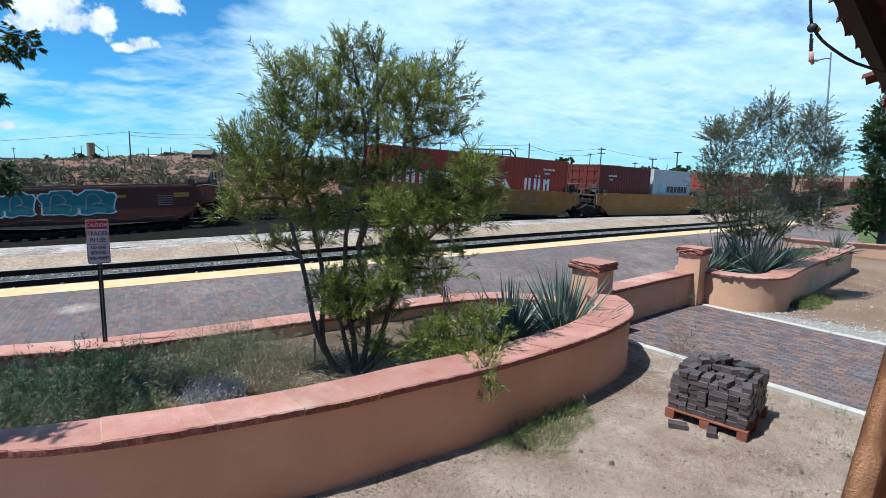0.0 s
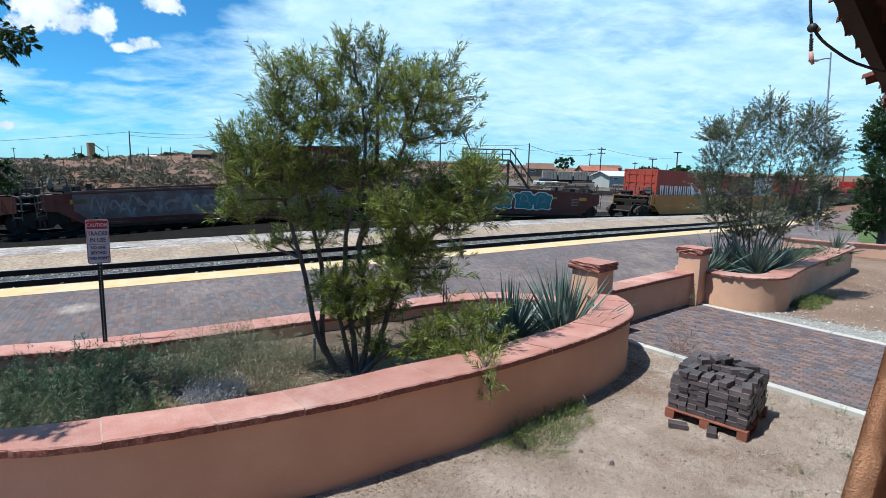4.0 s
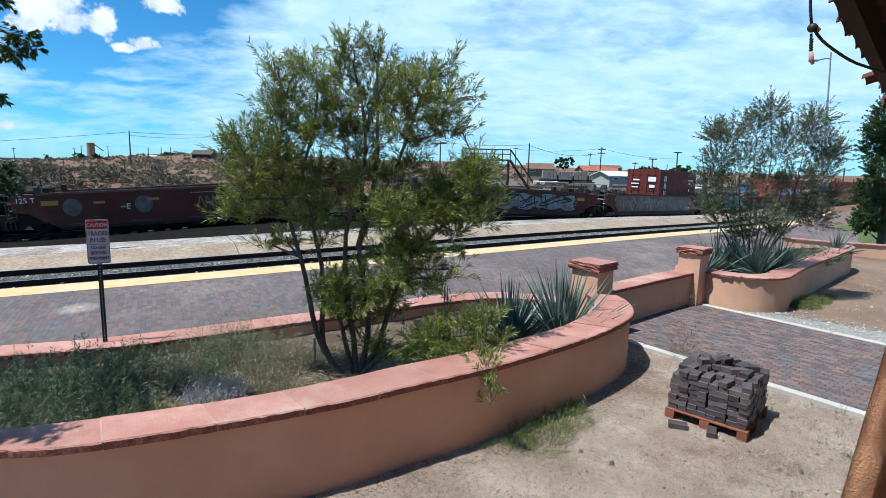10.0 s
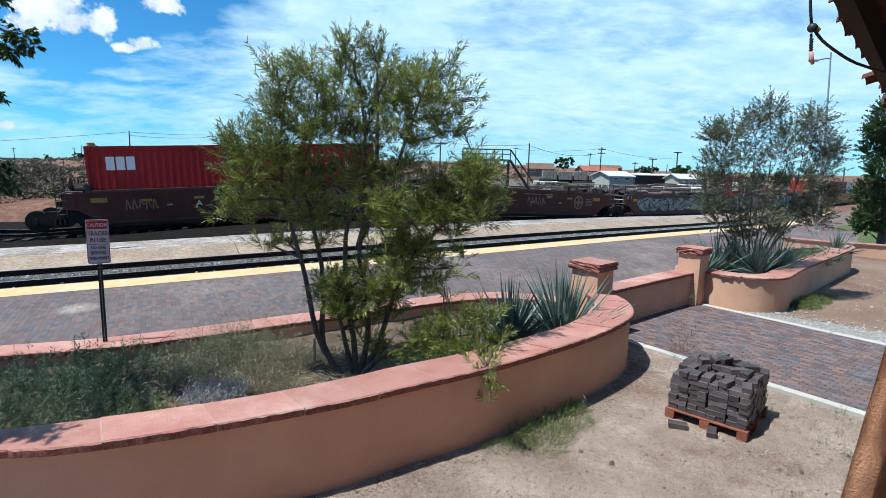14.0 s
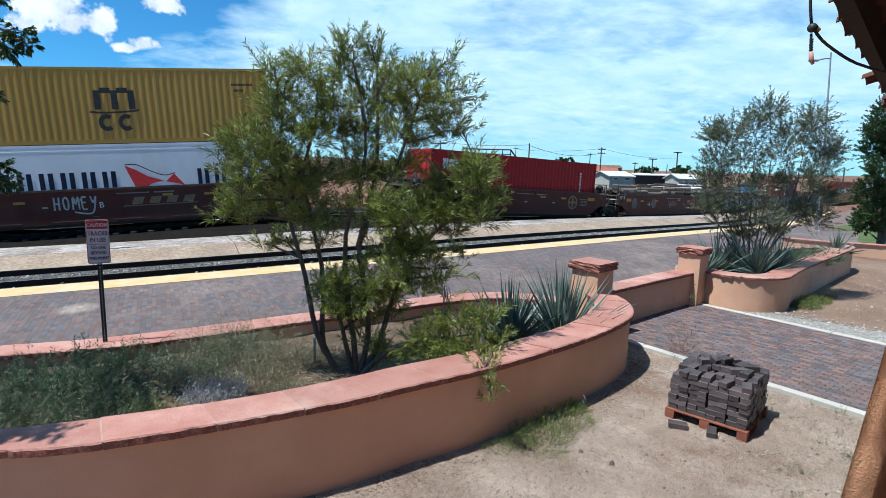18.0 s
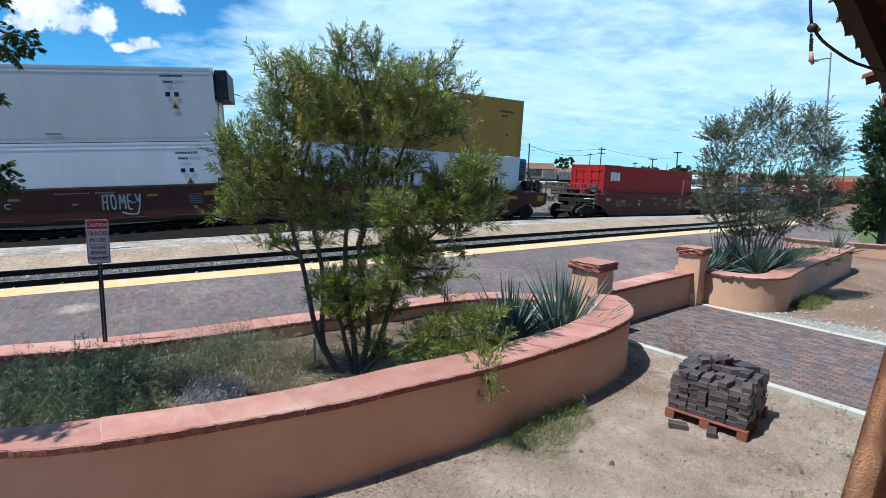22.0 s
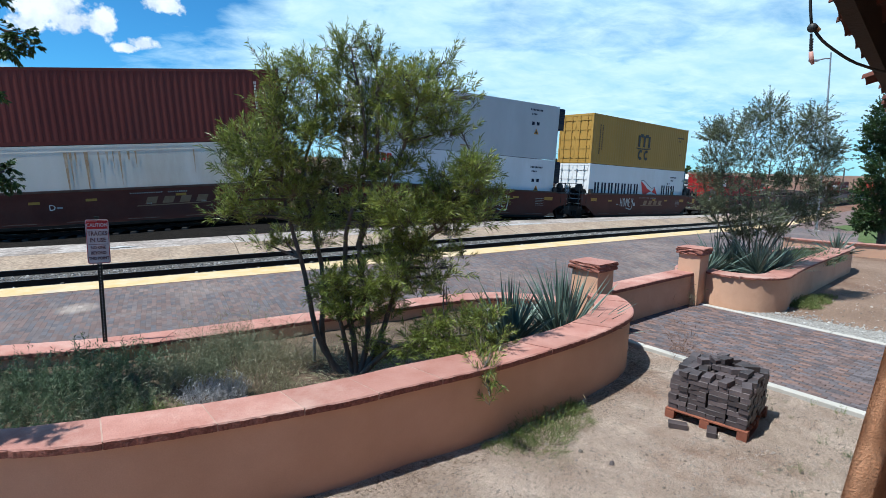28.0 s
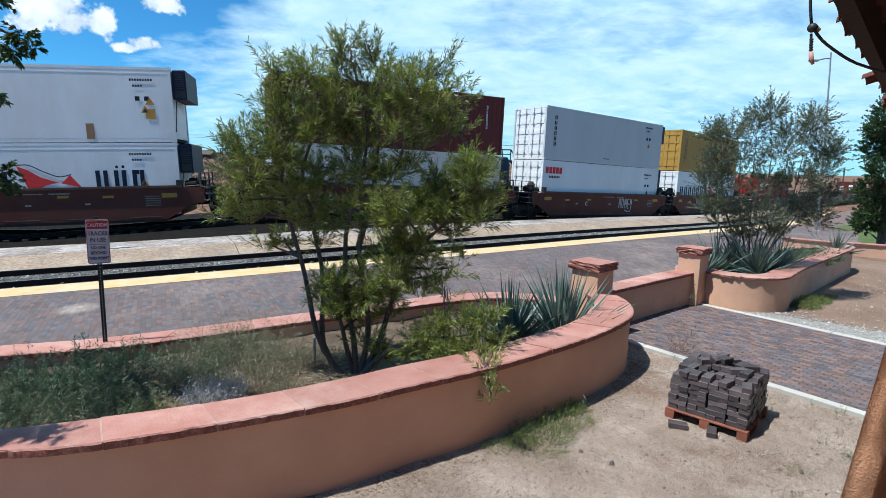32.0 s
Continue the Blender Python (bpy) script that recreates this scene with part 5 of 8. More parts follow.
        part("cable", Soup().tube([(L + 0.1, -0.9, h - 1.21), (L + 0.05, -1.0, h - 1.8), (L + 0.02, -1.1, 0.4)], 0.02, 5), BLACKISH, g)
    return c


Y_BOX = -1.226


def mark_data(c, x, top, m, n=3):
    s = Soup()
    bars(s, x, top, 0.9, 0.09, 9, Y_BOX)
    bars(s, x + 0.1, top - 0.22, 0.4, 0.08, 4, Y_BOX)
    for k in range(n):
        s.box(x + 0.15 + 0.35 * k, Y_BOX - 0.004, top - 0.75, x + 0.33 + 0.35 * k, Y_BOX, top - 0.58)
    part("data_marking", s, m, c, "small stencilled data as plain bars")
    if m is not LETTER_W:
        part("warning_triangle", Soup().prism([(x + 0.33, top - 1.22), (x + 0.67, top - 1.22), (x + 0.5, top - 0.92)], Y_BOX - 0.004, Y_BOX), LETTER_Y, c, "yellow warning triangle")
        part("warning_sign", Soup().prism([(x + 0.41, top - 1.18), (x + 0.59, top - 1.18), (x + 0.5, top - 1.02)], Y_BOX - 0.007, Y_BOX - 0.0041), BLACKISH, c)


def mark_sud(c, ink, sail, at=0.0):
    s = Soup()
    bar_word(s, -5.5, 1.12, 5.4, 0.70, 7, Y_BOX, 0.15)
    bar_word(s, 2.85, 1.12, 2.1, 0.70, 3, Y_BOX, 0.15)
    pieces("name_block", s, ink, c)
    for x in (3.68, 3.92):
        part("dot", Soup().prism([(x + 0.06 * math.cos(k * math.pi / 5), 1.95 + 0.06 * math.sin(k * math.pi / 5)) for k in range(10)], Y_BOX - 0.004, Y_BOX), ink, c)
    r = Soup().prism([(at, 2.03), (at + 0.4, 1.86), (at + 0.85, 1.58), (at + 1.5, 1.36), (at + 1.25, 1.34), (at + 0.95, 1.26), (at + 0.75, 1.12), (at + 0.35, 1.12)], Y_BOX - 0.004, Y_BOX)
    part("sail_shape", r, sail, c, "pennant-shaped mark")
    part("sail_tip", Soup().prism([(at + 1.9, 1.66), (at + 2.32, 1.14), (at + 2.1, 1.22), (at + 1.55, 1.34)], Y_BOX - 0.004, Y_BOX), sail, c)
    line = Soup()
    stroke(line, [(at + 0.02, 2.06), (at + 0.45, 2.05), (at + 1.0, 1.78), (at + 1.5, 1.60), (at + 1.95, 1.68)], 0.035, Y_BOX)
    part("swoosh", line, ink, c)


def upright_word(c, x, top, n, size, m):
    s = Soup()
    for k in range(n):
        z = top - k * size * 1.18
        s.box(x, Y_BOX - 0.004, z - size * 0.9, x + size * 0.30, Y_BOX, z)
        s.box(x + size * 0.50, Y_BOX - 0.004, z - size * 0.9, x + size * 0.80, Y_BOX, z)
    pieces("name_block", s, m, c)


FLEET = []   # thing, s at the clip's start, height of its base above the rails
SPINNERS = []   # wheelsets


def couple(car, s):
    FLEET.append((car, s, 0.0))
    for b in car.children:
        if b.name.startswith("bogie"):
            SPINNERS.extend(o for o in b.children if o.name.startswith("wheelset"))
    return car


def load(c, s, z=0.40):
    FLEET.append((c, s, z))
    return c


def build_train():
    far = pose(0, 0, -50)
    # cars far ahead
    ahead = [(28.2, CAR_Y), (42.3, CAR_B), (56.4, CAR_B), (70.5, CAR_B), (84.6, CAR_B), (98.7, CAR_B), (112.8, CAR_B)]
    for s, src in ahead:
        FLEET.append((copy_thing(src, far), s, 0.0))
    ochre = [couple(copy_thing(CAR_Y, far), 14.1), couple(CAR_Y, -0.5)]
    for c in ochre:
        s = Soup()
        for k in range(5):
            s.box(-5.0 + 2.1 * k, Y_MARK - 0.004, 0.93, -3.7 + 2.1 * k, Y_MARK, 0.98)
        part("reflector", s, LETTER_Y, c, "bright amber strip")
        t = Soup()
        bars(t, -4.6, 1.2, 0.7, 0.35, 2, Y_MARK, gap=0.45)
        bars(t, 2.6, 1.15, 1.6, 0.34, 3, Y_MARK, gap=0.4)
        part("data_marking", t, LETTER_T, c)
    u1 = couple(copy_thing(CAR_BF, far), -19.3)
    u2 = couple(copy_thing(CAR_B, far), -33.0)
    u3 = couple(copy_thing(CAR_B, far), -46.9)
    u4 = couple(copy_thing(CAR_B, far), -61.4)
    u5 = couple(copy_thing(CAR_B, far), -75.64)
    v1 = couple(CAR_BF, -93.69)
    v2 = couple(copy_thing(CAR_B, far), -107.87)
    v3 = couple(copy_thing(CAR_B, far), -121.95)
    v4 = couple(copy_thing(CAR_B, far), -136.5)
    v5 = couple(CAR_B, -150.7)
    for c, letter, emblem, tail, stripe in ((u1, "", False, "125 T", False), (u2, "C", True, "", False), (u3, "D", True, "125 T", False), (u4, "E", True, "125 T", False), (u5, "A", True, "", False),
                                            (v1, "B", False, "", True), (v2, "C", False, "", False), (v3, "D", False, "", True), (v4, "E", False, "125 T", False), (v5, "A", False, "", False)):
        marks(c, letter, emblem, tail, {u4: -2.9, u5: -1.9, v1: -1.0, v2: -2.15, v3: -3.36}.get(c, -3.0), stripe=stripe)
    graffiti_teal(u1)
    graffiti_taupe(u2)
    graffiti_silver(u3)
    graffiti_tag(u4, -0.1, 0.75, 1.4, 0.55, LETTER_T, seed=2)
    for at in (-5.0, -2.3):
        part("faded_disc", Soup().prism([(at + 0.36 * math.cos(k * math.pi / 12), 1.1 + 0.38 * math.sin(k * math.pi / 12)) for k in range(24)], Y_MARK - 0.003, Y_MARK), mat("faded_spray", (0.12, 0.085, 0.075), (0.19, 0.15, 0.135), 4, 0.7, 30, 0.0), u4, "faded grey spray disc")
    graffiti_tag(u5, -4.8, 0.8, 1.3, 0.5, LETTER_T, seed=4)
    end_platform(v1)
    graffiti_word(v1, -2.75, 0.88, 1.7, 0.55)
    graffiti_word(v2, 1.35, 0.74, 1.6, 0.66)
    for c, s in ((u1, "brown well car, empty, with teal bubble graffiti"), (u2, "brown well car under faded pinkish graffiti, one short container"), (u3, "brown well car, empty, with silver and black graffiti"),
                 (u4, "brown well car, empty, with a faded round emblem and tags"), (u5, "brown well car that carries a red container")):
        tagged(c, s)

    # containers
    c = load(container(RUST_P, "oxide red ribbed container with white painted blocks", ribbed=True), -0.45)
    mark_sud(c, LETTER_W, LETTER_W, -0.4)
    mark_data(c, 4.2, 2.3, LETTER_W, 1)
    short_a = load(container(MAROON_P, "short maroon ribbed container", 6.06), 10.95)
    mark_data(short_a, -2.0, 2.2, LETTER_W, 0)
    short_b = load(container(GREY_P, "short grey container with black blocks and a pale star", 6.06), 16.95)
    s = Soup()
    bar_word(s, -0.9, 1.35, 3.4, 0.42, 6, Y_BOX, 0.24)
    pieces("name_block", s, BLACKISH, short_b)
    part("star_patch", Soup().prism([(-2.1, 1.3), (-1.5, 1.3), (-1.5, 1.9), (-2.1, 1.9)], Y_BOX - 0.004, Y_BOX), mat("pale_blue", (0.25, 0.5, 0.6), (0.3, 0.55, 0.65), 5), short_b, "pale blue patch")
    for s, p in ((28.2, RUST_P), (42.3, MAROON_P), (70.5, RED_P), (98.7, MAROON_P)):
        load(container(p, "ribbed container far down the train"), s)
    tex = load(container(MAROON_P, "short maroon ribbed container with cream blocks", 6.06), -30.2)
    upright_word(tex, -2.35, 2.45, 3, 0.42, LETTER_W)
    mark_data(tex, 1.6, 2.2, LETTER_W, 1)
    for y, z, w, h in ((-0.95, 2.05, 0.55, 0.32), (-0.9, 1.62, 0.4, 0.2), (0.25, 2.1, 0.5, 0.1), (0.25, 1.85, 0.6, 0.08), (0.3, 1.6, 0.5, 0.08)):
        part("door_marking", Soup().box(-3.075, y, z, -3.068, y + w, z + h), LETTER_W, tex, "white door marking as a plain block")
    red = load(container(RED_P, "bright red ribbed container with white blocks"), -75.64)
    s = Soup()
    bar_word(s, -5.35, 1.95, 1.15, 0.52, 3, Y_BOX, 0.26)
    pieces("name_block", s, LETTER_W, red)
    upright_word(red, 4.7, 2.3, 8, 0.14, LETTER_W)
    low = load(container(WHITE_P, "white smooth refrigerated container with dark blocks and a red pennant", ribbed=False, genset=TEAL_BOX), -93.69)
    mark_sud(low, NAVY, LETTER_R)
    mark_data(low, 4.0, 2.35, NAVY, 1)
    gold = load(container(GOLD_P, "mustard yellow ribbed container with a black mark"), -93.69, 3.31)
    arch = Soup()
    for x in (-0.80, -0.16, 0.48):
        arch.box(x, Y_BOX - 0.004, 1.30, x + 0.24, Y_BOX, 2.02)
    for x in (-0.559, 0.081):
        arch.box(x, Y_BOX - 0.004, 1.92, x + 0.398, Y_BOX, 2.12)
    part("arched_mark", arch, BLACKISH, gold, "black three-legged arch mark")
    wave = Soup()
    stroke(wave, [(-1.0, 1.22), (-0.6, 1.18), (0.2, 1.20), (0.85, 1.26)], 0.07, Y_BOX)
    part("underline", wave, BLACKISH, gold)
    for x in (-0.42, 0.32):
        ring = Soup()
        for k in range(13):
            a, b = math.pi * (0.28 + k * 1.44 / 13), math.pi * (0.28 + (k + 1) * 1.44 / 13)
            ring.prism([(x + q * math.cos(w), 0.80 + q * 1.05 * math.sin(w)) for q, w in ((0.31, a), (0.31, b), (0.15, b), (0.15, a))], Y_BOX - 0.004, Y_BOX)
        part("round_mark", ring, BLACKISH, gold, "black open ring mark")
    upright_word(gold, -5.35, 2.3, 13, 0.115, BLACKISH)
    upright_word(gold, -5.10, 2.3, 11, 0.115, BLACKISH)
    mark_data(gold, 4.6, 2.2, BLACKISH, 0)
    sea = load(container(WHITE_P, "white smooth refrigerated container with red blocks", ribbed=False, genset=True), -107.87)
    s = Soup()
    bar_word(s, -5.85, 2.17, 1.5, 0.36, 5, Y_BOX, 0.24)
    pieces("name_block", s, LETTER_R, sea)
    s = Soup()
    bars(s, -5.55, 1.93, 1.0, 0.12, 7, Y_BOX)
    part("data_marking", s, NAVY, sea)
    mark_data(sea, 4.3, 2.4, NAVY, 2)
    grey = load(container(GREY_P, "pale grey smooth refrigerated container", ribbed=False, genset=True, end_paint=WHITE_P), -107.87, 3.31)
    upright_word(grey, -5.35, 2.42, 6, 0.24, NAVY)
    mark_data(grey, 4.0, 2.5, NAVY, 2)
    part("rust_patch", Soup().box(-0.5, Y_BOX - 0.004, 0.30, 0.1, Y_BOX, 0.36), LETTER_T, grey, "small rust patch")
    apl = load(container(IVORY_P, "ivory smooth refrigerated container with rust streaks", ribbed=False, genset=BLUE_BOX, end_paint=WHITE_P), -121.92)
    s = Soup()
    bar_word(s, -5.7, 1.95, 0.85, 0.32, 3, Y_BOX, 0.3)
    pieces("name_block", s, NAVY, apl)
    part("bird_mark", Soup().prism([(-5.6, 2.42), (-5.3, 2.36), (-4.95, 2.42), (-5.1, 2.50), (-5.45, 2.50)], Y_BOX - 0.004, Y_BOX), LETTER_R, apl, "red wing-shaped mark")
    s = Soup()
    rust = mat("rust", (0.40, 0.25, 0.13), (0.50, 0.36, 0.22), 6, 0.9, c3=(0.58, 0.50, 0.40))
    for x, z0, w in ((-2.75, 0.5, 0.14), (-2.55, 1.3, 0.10), (-2.35, 1.9, 0.08), (-2.0, 0.5, 0.12), (-1.9, 1.5, 0.05), (-1.5, 1.6, 0.07), (-1.2, 2.1, 0.10), (-0.95, 1.9, 0.05), (-0.72, 1.2, 0.09), (-0.4, 2.2, 0.12), (-0.1, 1.9, 0.07), (2.2, 1.6, 0.06), (3.6, 2.0, 0.04)):
        part("rust_streak", Soup().prism([(x, 2.62), (x + w * 0.25, (z0 + 2.62) / 2), (x + w * 0.45, z0), (x + w * 0.7, (z0 + 2.62) / 2 - 0.1), (x + w, 2.62)], Y_BOX - 0.003, Y_BOX), rust, apl, "brown rust streak under the top rail")
    mark_data(apl, 4.3, 2.35, NAVY, 1)
    brown = load(container(MAROON_P, "dark maroon ribbed container with white upright blocks"), -121.92, 3.31)
    upright_word(brown, -5.2, 2.55, 6, 0.26, LETTER_W)
    upright_word(brown, 5.0, 2.4, 9, 0.11, LETTER_W)
    sud2 = load(container(WHITE_P, "white smooth refrigerated container with a red pennant", ribbed=False, genset=True), -136.53)
    mark_sud(sud2, NAVY, LETTER_R)
    mark_data(sud2, 4.2, 2.4, NAVY, 1)
    grey2 = load(container(WHITE_P, "off-white smooth refrigerated container with warning labels", ribbed=False, genset=True), -136.53, 3.31)
    mark_data(grey2, 4.5, 2.35, NAVY, 2)
    part("warning_label", Soup().prism([(5.02, 1.45), (5.38, 1.45), (5.20, 1.74)], Y_BOX - 0.004, Y_BOX).box(5.02, Y_BOX - 0.004, 0.90, 5.38, Y_BOX, 1.28), LETTER_Y, grey2, "amber warning label")
    part("patch_panel", Soup().box(2.7, Y_BOX - 0.004, 0.12, 3.0, Y_BOX, 0.72), LETTER_T, grey2, "brown patch")


build_train()


def settle(ob):
    """Cars and boxes take the length that this line of units has; bogies keep their shape."""
    car = ob.name.startswith("well_car")
    m = Matrix.Diagonal((0.923, 1, 0.9, 1)) if car else Matrix.Diagonal((0.934, 1, 1, 1))
    for o in ob.children:
        if o.name.startswith("bogie"):
            o.matrix_basis = Matrix.Translation((o.matrix_basis.translation.x * -0.077, 0, 0)) @ o.matrix_basis
        else:
            o.matrix_basis = m @ o.matrix_basis


for ob, _, _ in FLEET:
    settle(ob)

SPEEDS = (5.383, 5.14, 4.902, 4.672, 4.474, 4.241, 3.964, 3.71, 3.447, 3.148, 3.012, 2.927, 2.771, 2.748, 2.706, 2.588, 2.511)
CLOCK = np.arange(0, 32.01, 0.05)
PACE = ease(CLOCK, np.arange(0, 33, 2.0), SPEEDS)
GONE = np.concatenate([[0], np.cumsum((PACE[1:] + PACE[:-1]) * 0.025)])


def run_of(t):
    """Metres that the train has gone at t seconds, as it slows."""
    return float(np.interp(t, CLOCK, GONE))


def train_pose(s, z):
    a, b = TRAIN(s - 5.5, 1.22), TRAIN(s + 5.5, 1.22)
    x = (b - a).normalized()
    y = Vector((0, 0, 1)).cross(x).normalized()
    up = x.cross(y)
    m = Matrix((x, y, up)).transposed().to_4x4()
    m.translation = (a + b) * 0.5 + up * z
    return m


def train_motions():
    times = [i * 0.5 for i in range(65)]
    for ob, s, z in FLEET:
        walk(ob, [(t, train_pose(s + run_of(t), z)) for t in times])
    fine = [i * 0.1 for i in range(321)]
    for w in SPINNERS:
        home = w.matrix_basis.copy()
        walk(w, [(t, home @ Matrix.Rotation(run_of(t) / 0.42, 4, "Y")) for t in fine])

# ---------- brick path, kerbs, gravel ----------
PATH = Matrix.Translation((3.0, 8.75, 0)) @ pose(0, 0, 0, rz=math.degrees(math.atan2(-0.79, 0.61)))


def make_path():
    path = thing("brick_path", "brick-paved path of mixed red and purple pavers", "path", PATH, kind="structure")
    part("sand_bed", Soup().box(-0.75, 0.0, -0.1, 8.5, 3.55, 0.0265), SOIL, path, "dark sand bed under the pavers")
    variants = []
    for i, (a, b) in enumerate((((0.112, 0.080, 0.078), (0.140, 0.100, 0.096)), ((0.088, 0.076, 0.084), (0.112, 0.096, 0.104)), ((0.135, 0.085, 0.074), (0.162, 0.105, 0.091)))):
        m = mat("paver_tone", a, b, 6.0, 0.85, 70, 0.3, 0.004, piece=0.22, island=0.0, speck=0.2)
        m2 = mat("paver_tone_far", a, b, 6.0, 0.85, 70, 0.3, 0.004, island=0.3, speck=0.2)
        variants.append((Soup().slab(-0.0765, -0.0377, -0.05, 0.0765, 0.0377, 0.0, 0.004).mesh("paver", m), m2))
    r = random.Random(2)
    rest = [Soup(), Soup(), Soup()]
    count = 0
    for row in range(45):
        x = -0.7 + (0.0785 if row % 2 else 0.0)
        while x < 8.4:
            y = 0.04 + row * 0.0789
            z = 0.034 + r.uniform(-0.003, 0.003)
            k = r.choice((0, 0, 1, 1, 2))
            near = 1.4 < x < 4.4 and row < 16
            if near and count < 300:
                ob = new("paver", variants[k][0])
                ob.parent = path
                ob.matrix_basis = pose(x, y, z, r.uniform(-0.8, 0.8), r.uniform(-0.5, 0.5), r.uniform(-0.6, 0.6))
                count += 1
            else:
                rest[k].slab(x - 0.0765, y - 0.0377, z - 0.05, x + 0.0765, y + 0.0377, z, 0.004)
            x += 0.157
    for k in range(3):
        tagged(part("paver_field", rest[k], variants[k][1], path), "rest of the brick pavers", kind="stuff")
    for y0, y1, z in ((-0.13, -0.006, 0.062), (3.566, 3.69, 0.05)):
        s = -0.9
        while s < 8.4:
            e = s + 1.5
            part("kerb_stone", Soup().slab(s + 0.004, y0, -0.25, e - 0.004, y1, z, 0.012), KERB, path, "pale concrete edging")
            s = e


make_path()


def scatter_stones(name, n, place, size, material, label, seed):
    r = random.Random(seed)
    s = Soup()
    for _ in range(n):
        x, y, z = place(r)
        k = size * math.exp(r.gauss(-0.12, 0.42))
        a = r.uniform(0, 6.3)
        pts = [(math.cos(a + t) * k * r.uniform(0.7, 1.2), math.sin(a + t) * k * r.uniform(0.6, 1.1)) for t in (0, 1.3, 2.5, 3.8, 5.1)]
        v = [(x + p, y + q, z - 0.004) for p, q in pts] + [(x + p * 0.6, y + q * 0.6, z + k * r.uniform(0.35, 0.8)) for p, q in pts]
        s.add(v, [(5, 6, 7, 8, 9)] + [(i, (i + 1) % 5, (i + 1) % 5 + 5, i + 5) for i in range(5)])
    whole(name, s, material, label, "stones", kind="stuff")


def gravel_at(r):
    a, b = r.uniform(-0.2, 8.0), 3.70 + abs(r.gauss(0.45, 0.36))
    p = PATH @ Vector((a, b, 0))
    return p.x, p.y, 0.012


s_gravel = Soup()
s_gravel.v = [tuple(PATH @ Vector(p)) for p in ((-0.1, 3.69, 0.02), (8.3, 3.69, 0.02), (8.3, 4.75, 0.016), (4.0, 4.72, 0.018), (1.9, 4.45, 0.018), (0.2, 3.95, 0.018))]
s_gravel.f = [(0, 1, 2, 3, 4, 5)]
tagged(new("gravel_strip", s_gravel.mesh("gravel_strip", GRAVEL)), "strip of pale grey gravel beside the path", "gravel", kind="structure")
scatter_stones("gravel", 5200, gravel_at, 0.016, mat("gravel_stone", (0.247, 0.235, 0.223), (0.365, 0.353, 0.335), 9, 0.9, 40, 0.2, island=0.3, speck=0.2), "loose pale gravel stones", 3)


def yard_at(r):
    while True:
        x, y = r.uniform(-0.5, 6.0), r.uniform(2.6, 9.0)
        p = PATH.inverted() @ Vector((x, y, 0))
        if p.y < -0.16 and y < 4.4 + 1.25 * x and (y > 4.0 or x > 0.2):
            return x, y, land(x, y)


def far_yard_at(r):
    while True:
        x, y = r.uniform(6.5, 14), r.uniform(7, 16)
        p = PATH.inverted() @ Vector((x, y, 0))
        if p.y > 4.4 and y < 0.93 * x + 3.7:
            return x, y, land(x, y)


def bed_at(r):
    s, u = r.uniform(-14, 40), r.choice((r.uniform(-6.5, -5.2), r.uniform(-4.8, -3.8), r.uniform(-3.5, -3.25)))
    p = SITE(s, u, -0.155)
    return tuple(p)


PEBBLE = mat("pebble", (0.176, 0.141, 0.118), (0.31, 0.268, 0.238), 9, 0.92, 40, 0.2, island=0.6, speck=0.25)
scatter_stones("pebbles", 30000, yard_at, 0.0062, PEBBLE, "small pebbles lying on the dirt", 4)
scatter_stones("pebbles", 1400, far_yard_at, 0.014, PEBBLE, "small pebbles on red dirt", 5)
scatter_stones("ballast_stones", 26000, bed_at, 0.024, mat("ballast_stone", (0.129, 0.120, 0.112), (0.29, 0.275, 0.264), 5, 0.92, 30, 0.2, island=0.75, speck=0.2), "loose grey ballast stones between the rails", 6)
for x, y in ((1.70, 4.75),):
    s = Soup()
    scatter = random.Random(int(x * 10))
    for k in range(3):
        s.slab(-0.024 + 0.006 * k, -0.02, 0, 0.02, 0.02 - 0.004 * k, 0.02 + 0.008 * k, 0.008, Matrix.Rotation(0.7 * k, 4, "Z"))
    whole("dark_stone", s, PAVER_DARK, "fist-sized dark stone on the dirt", "stone", pose(x, y, 0.0, rz=30 * x))


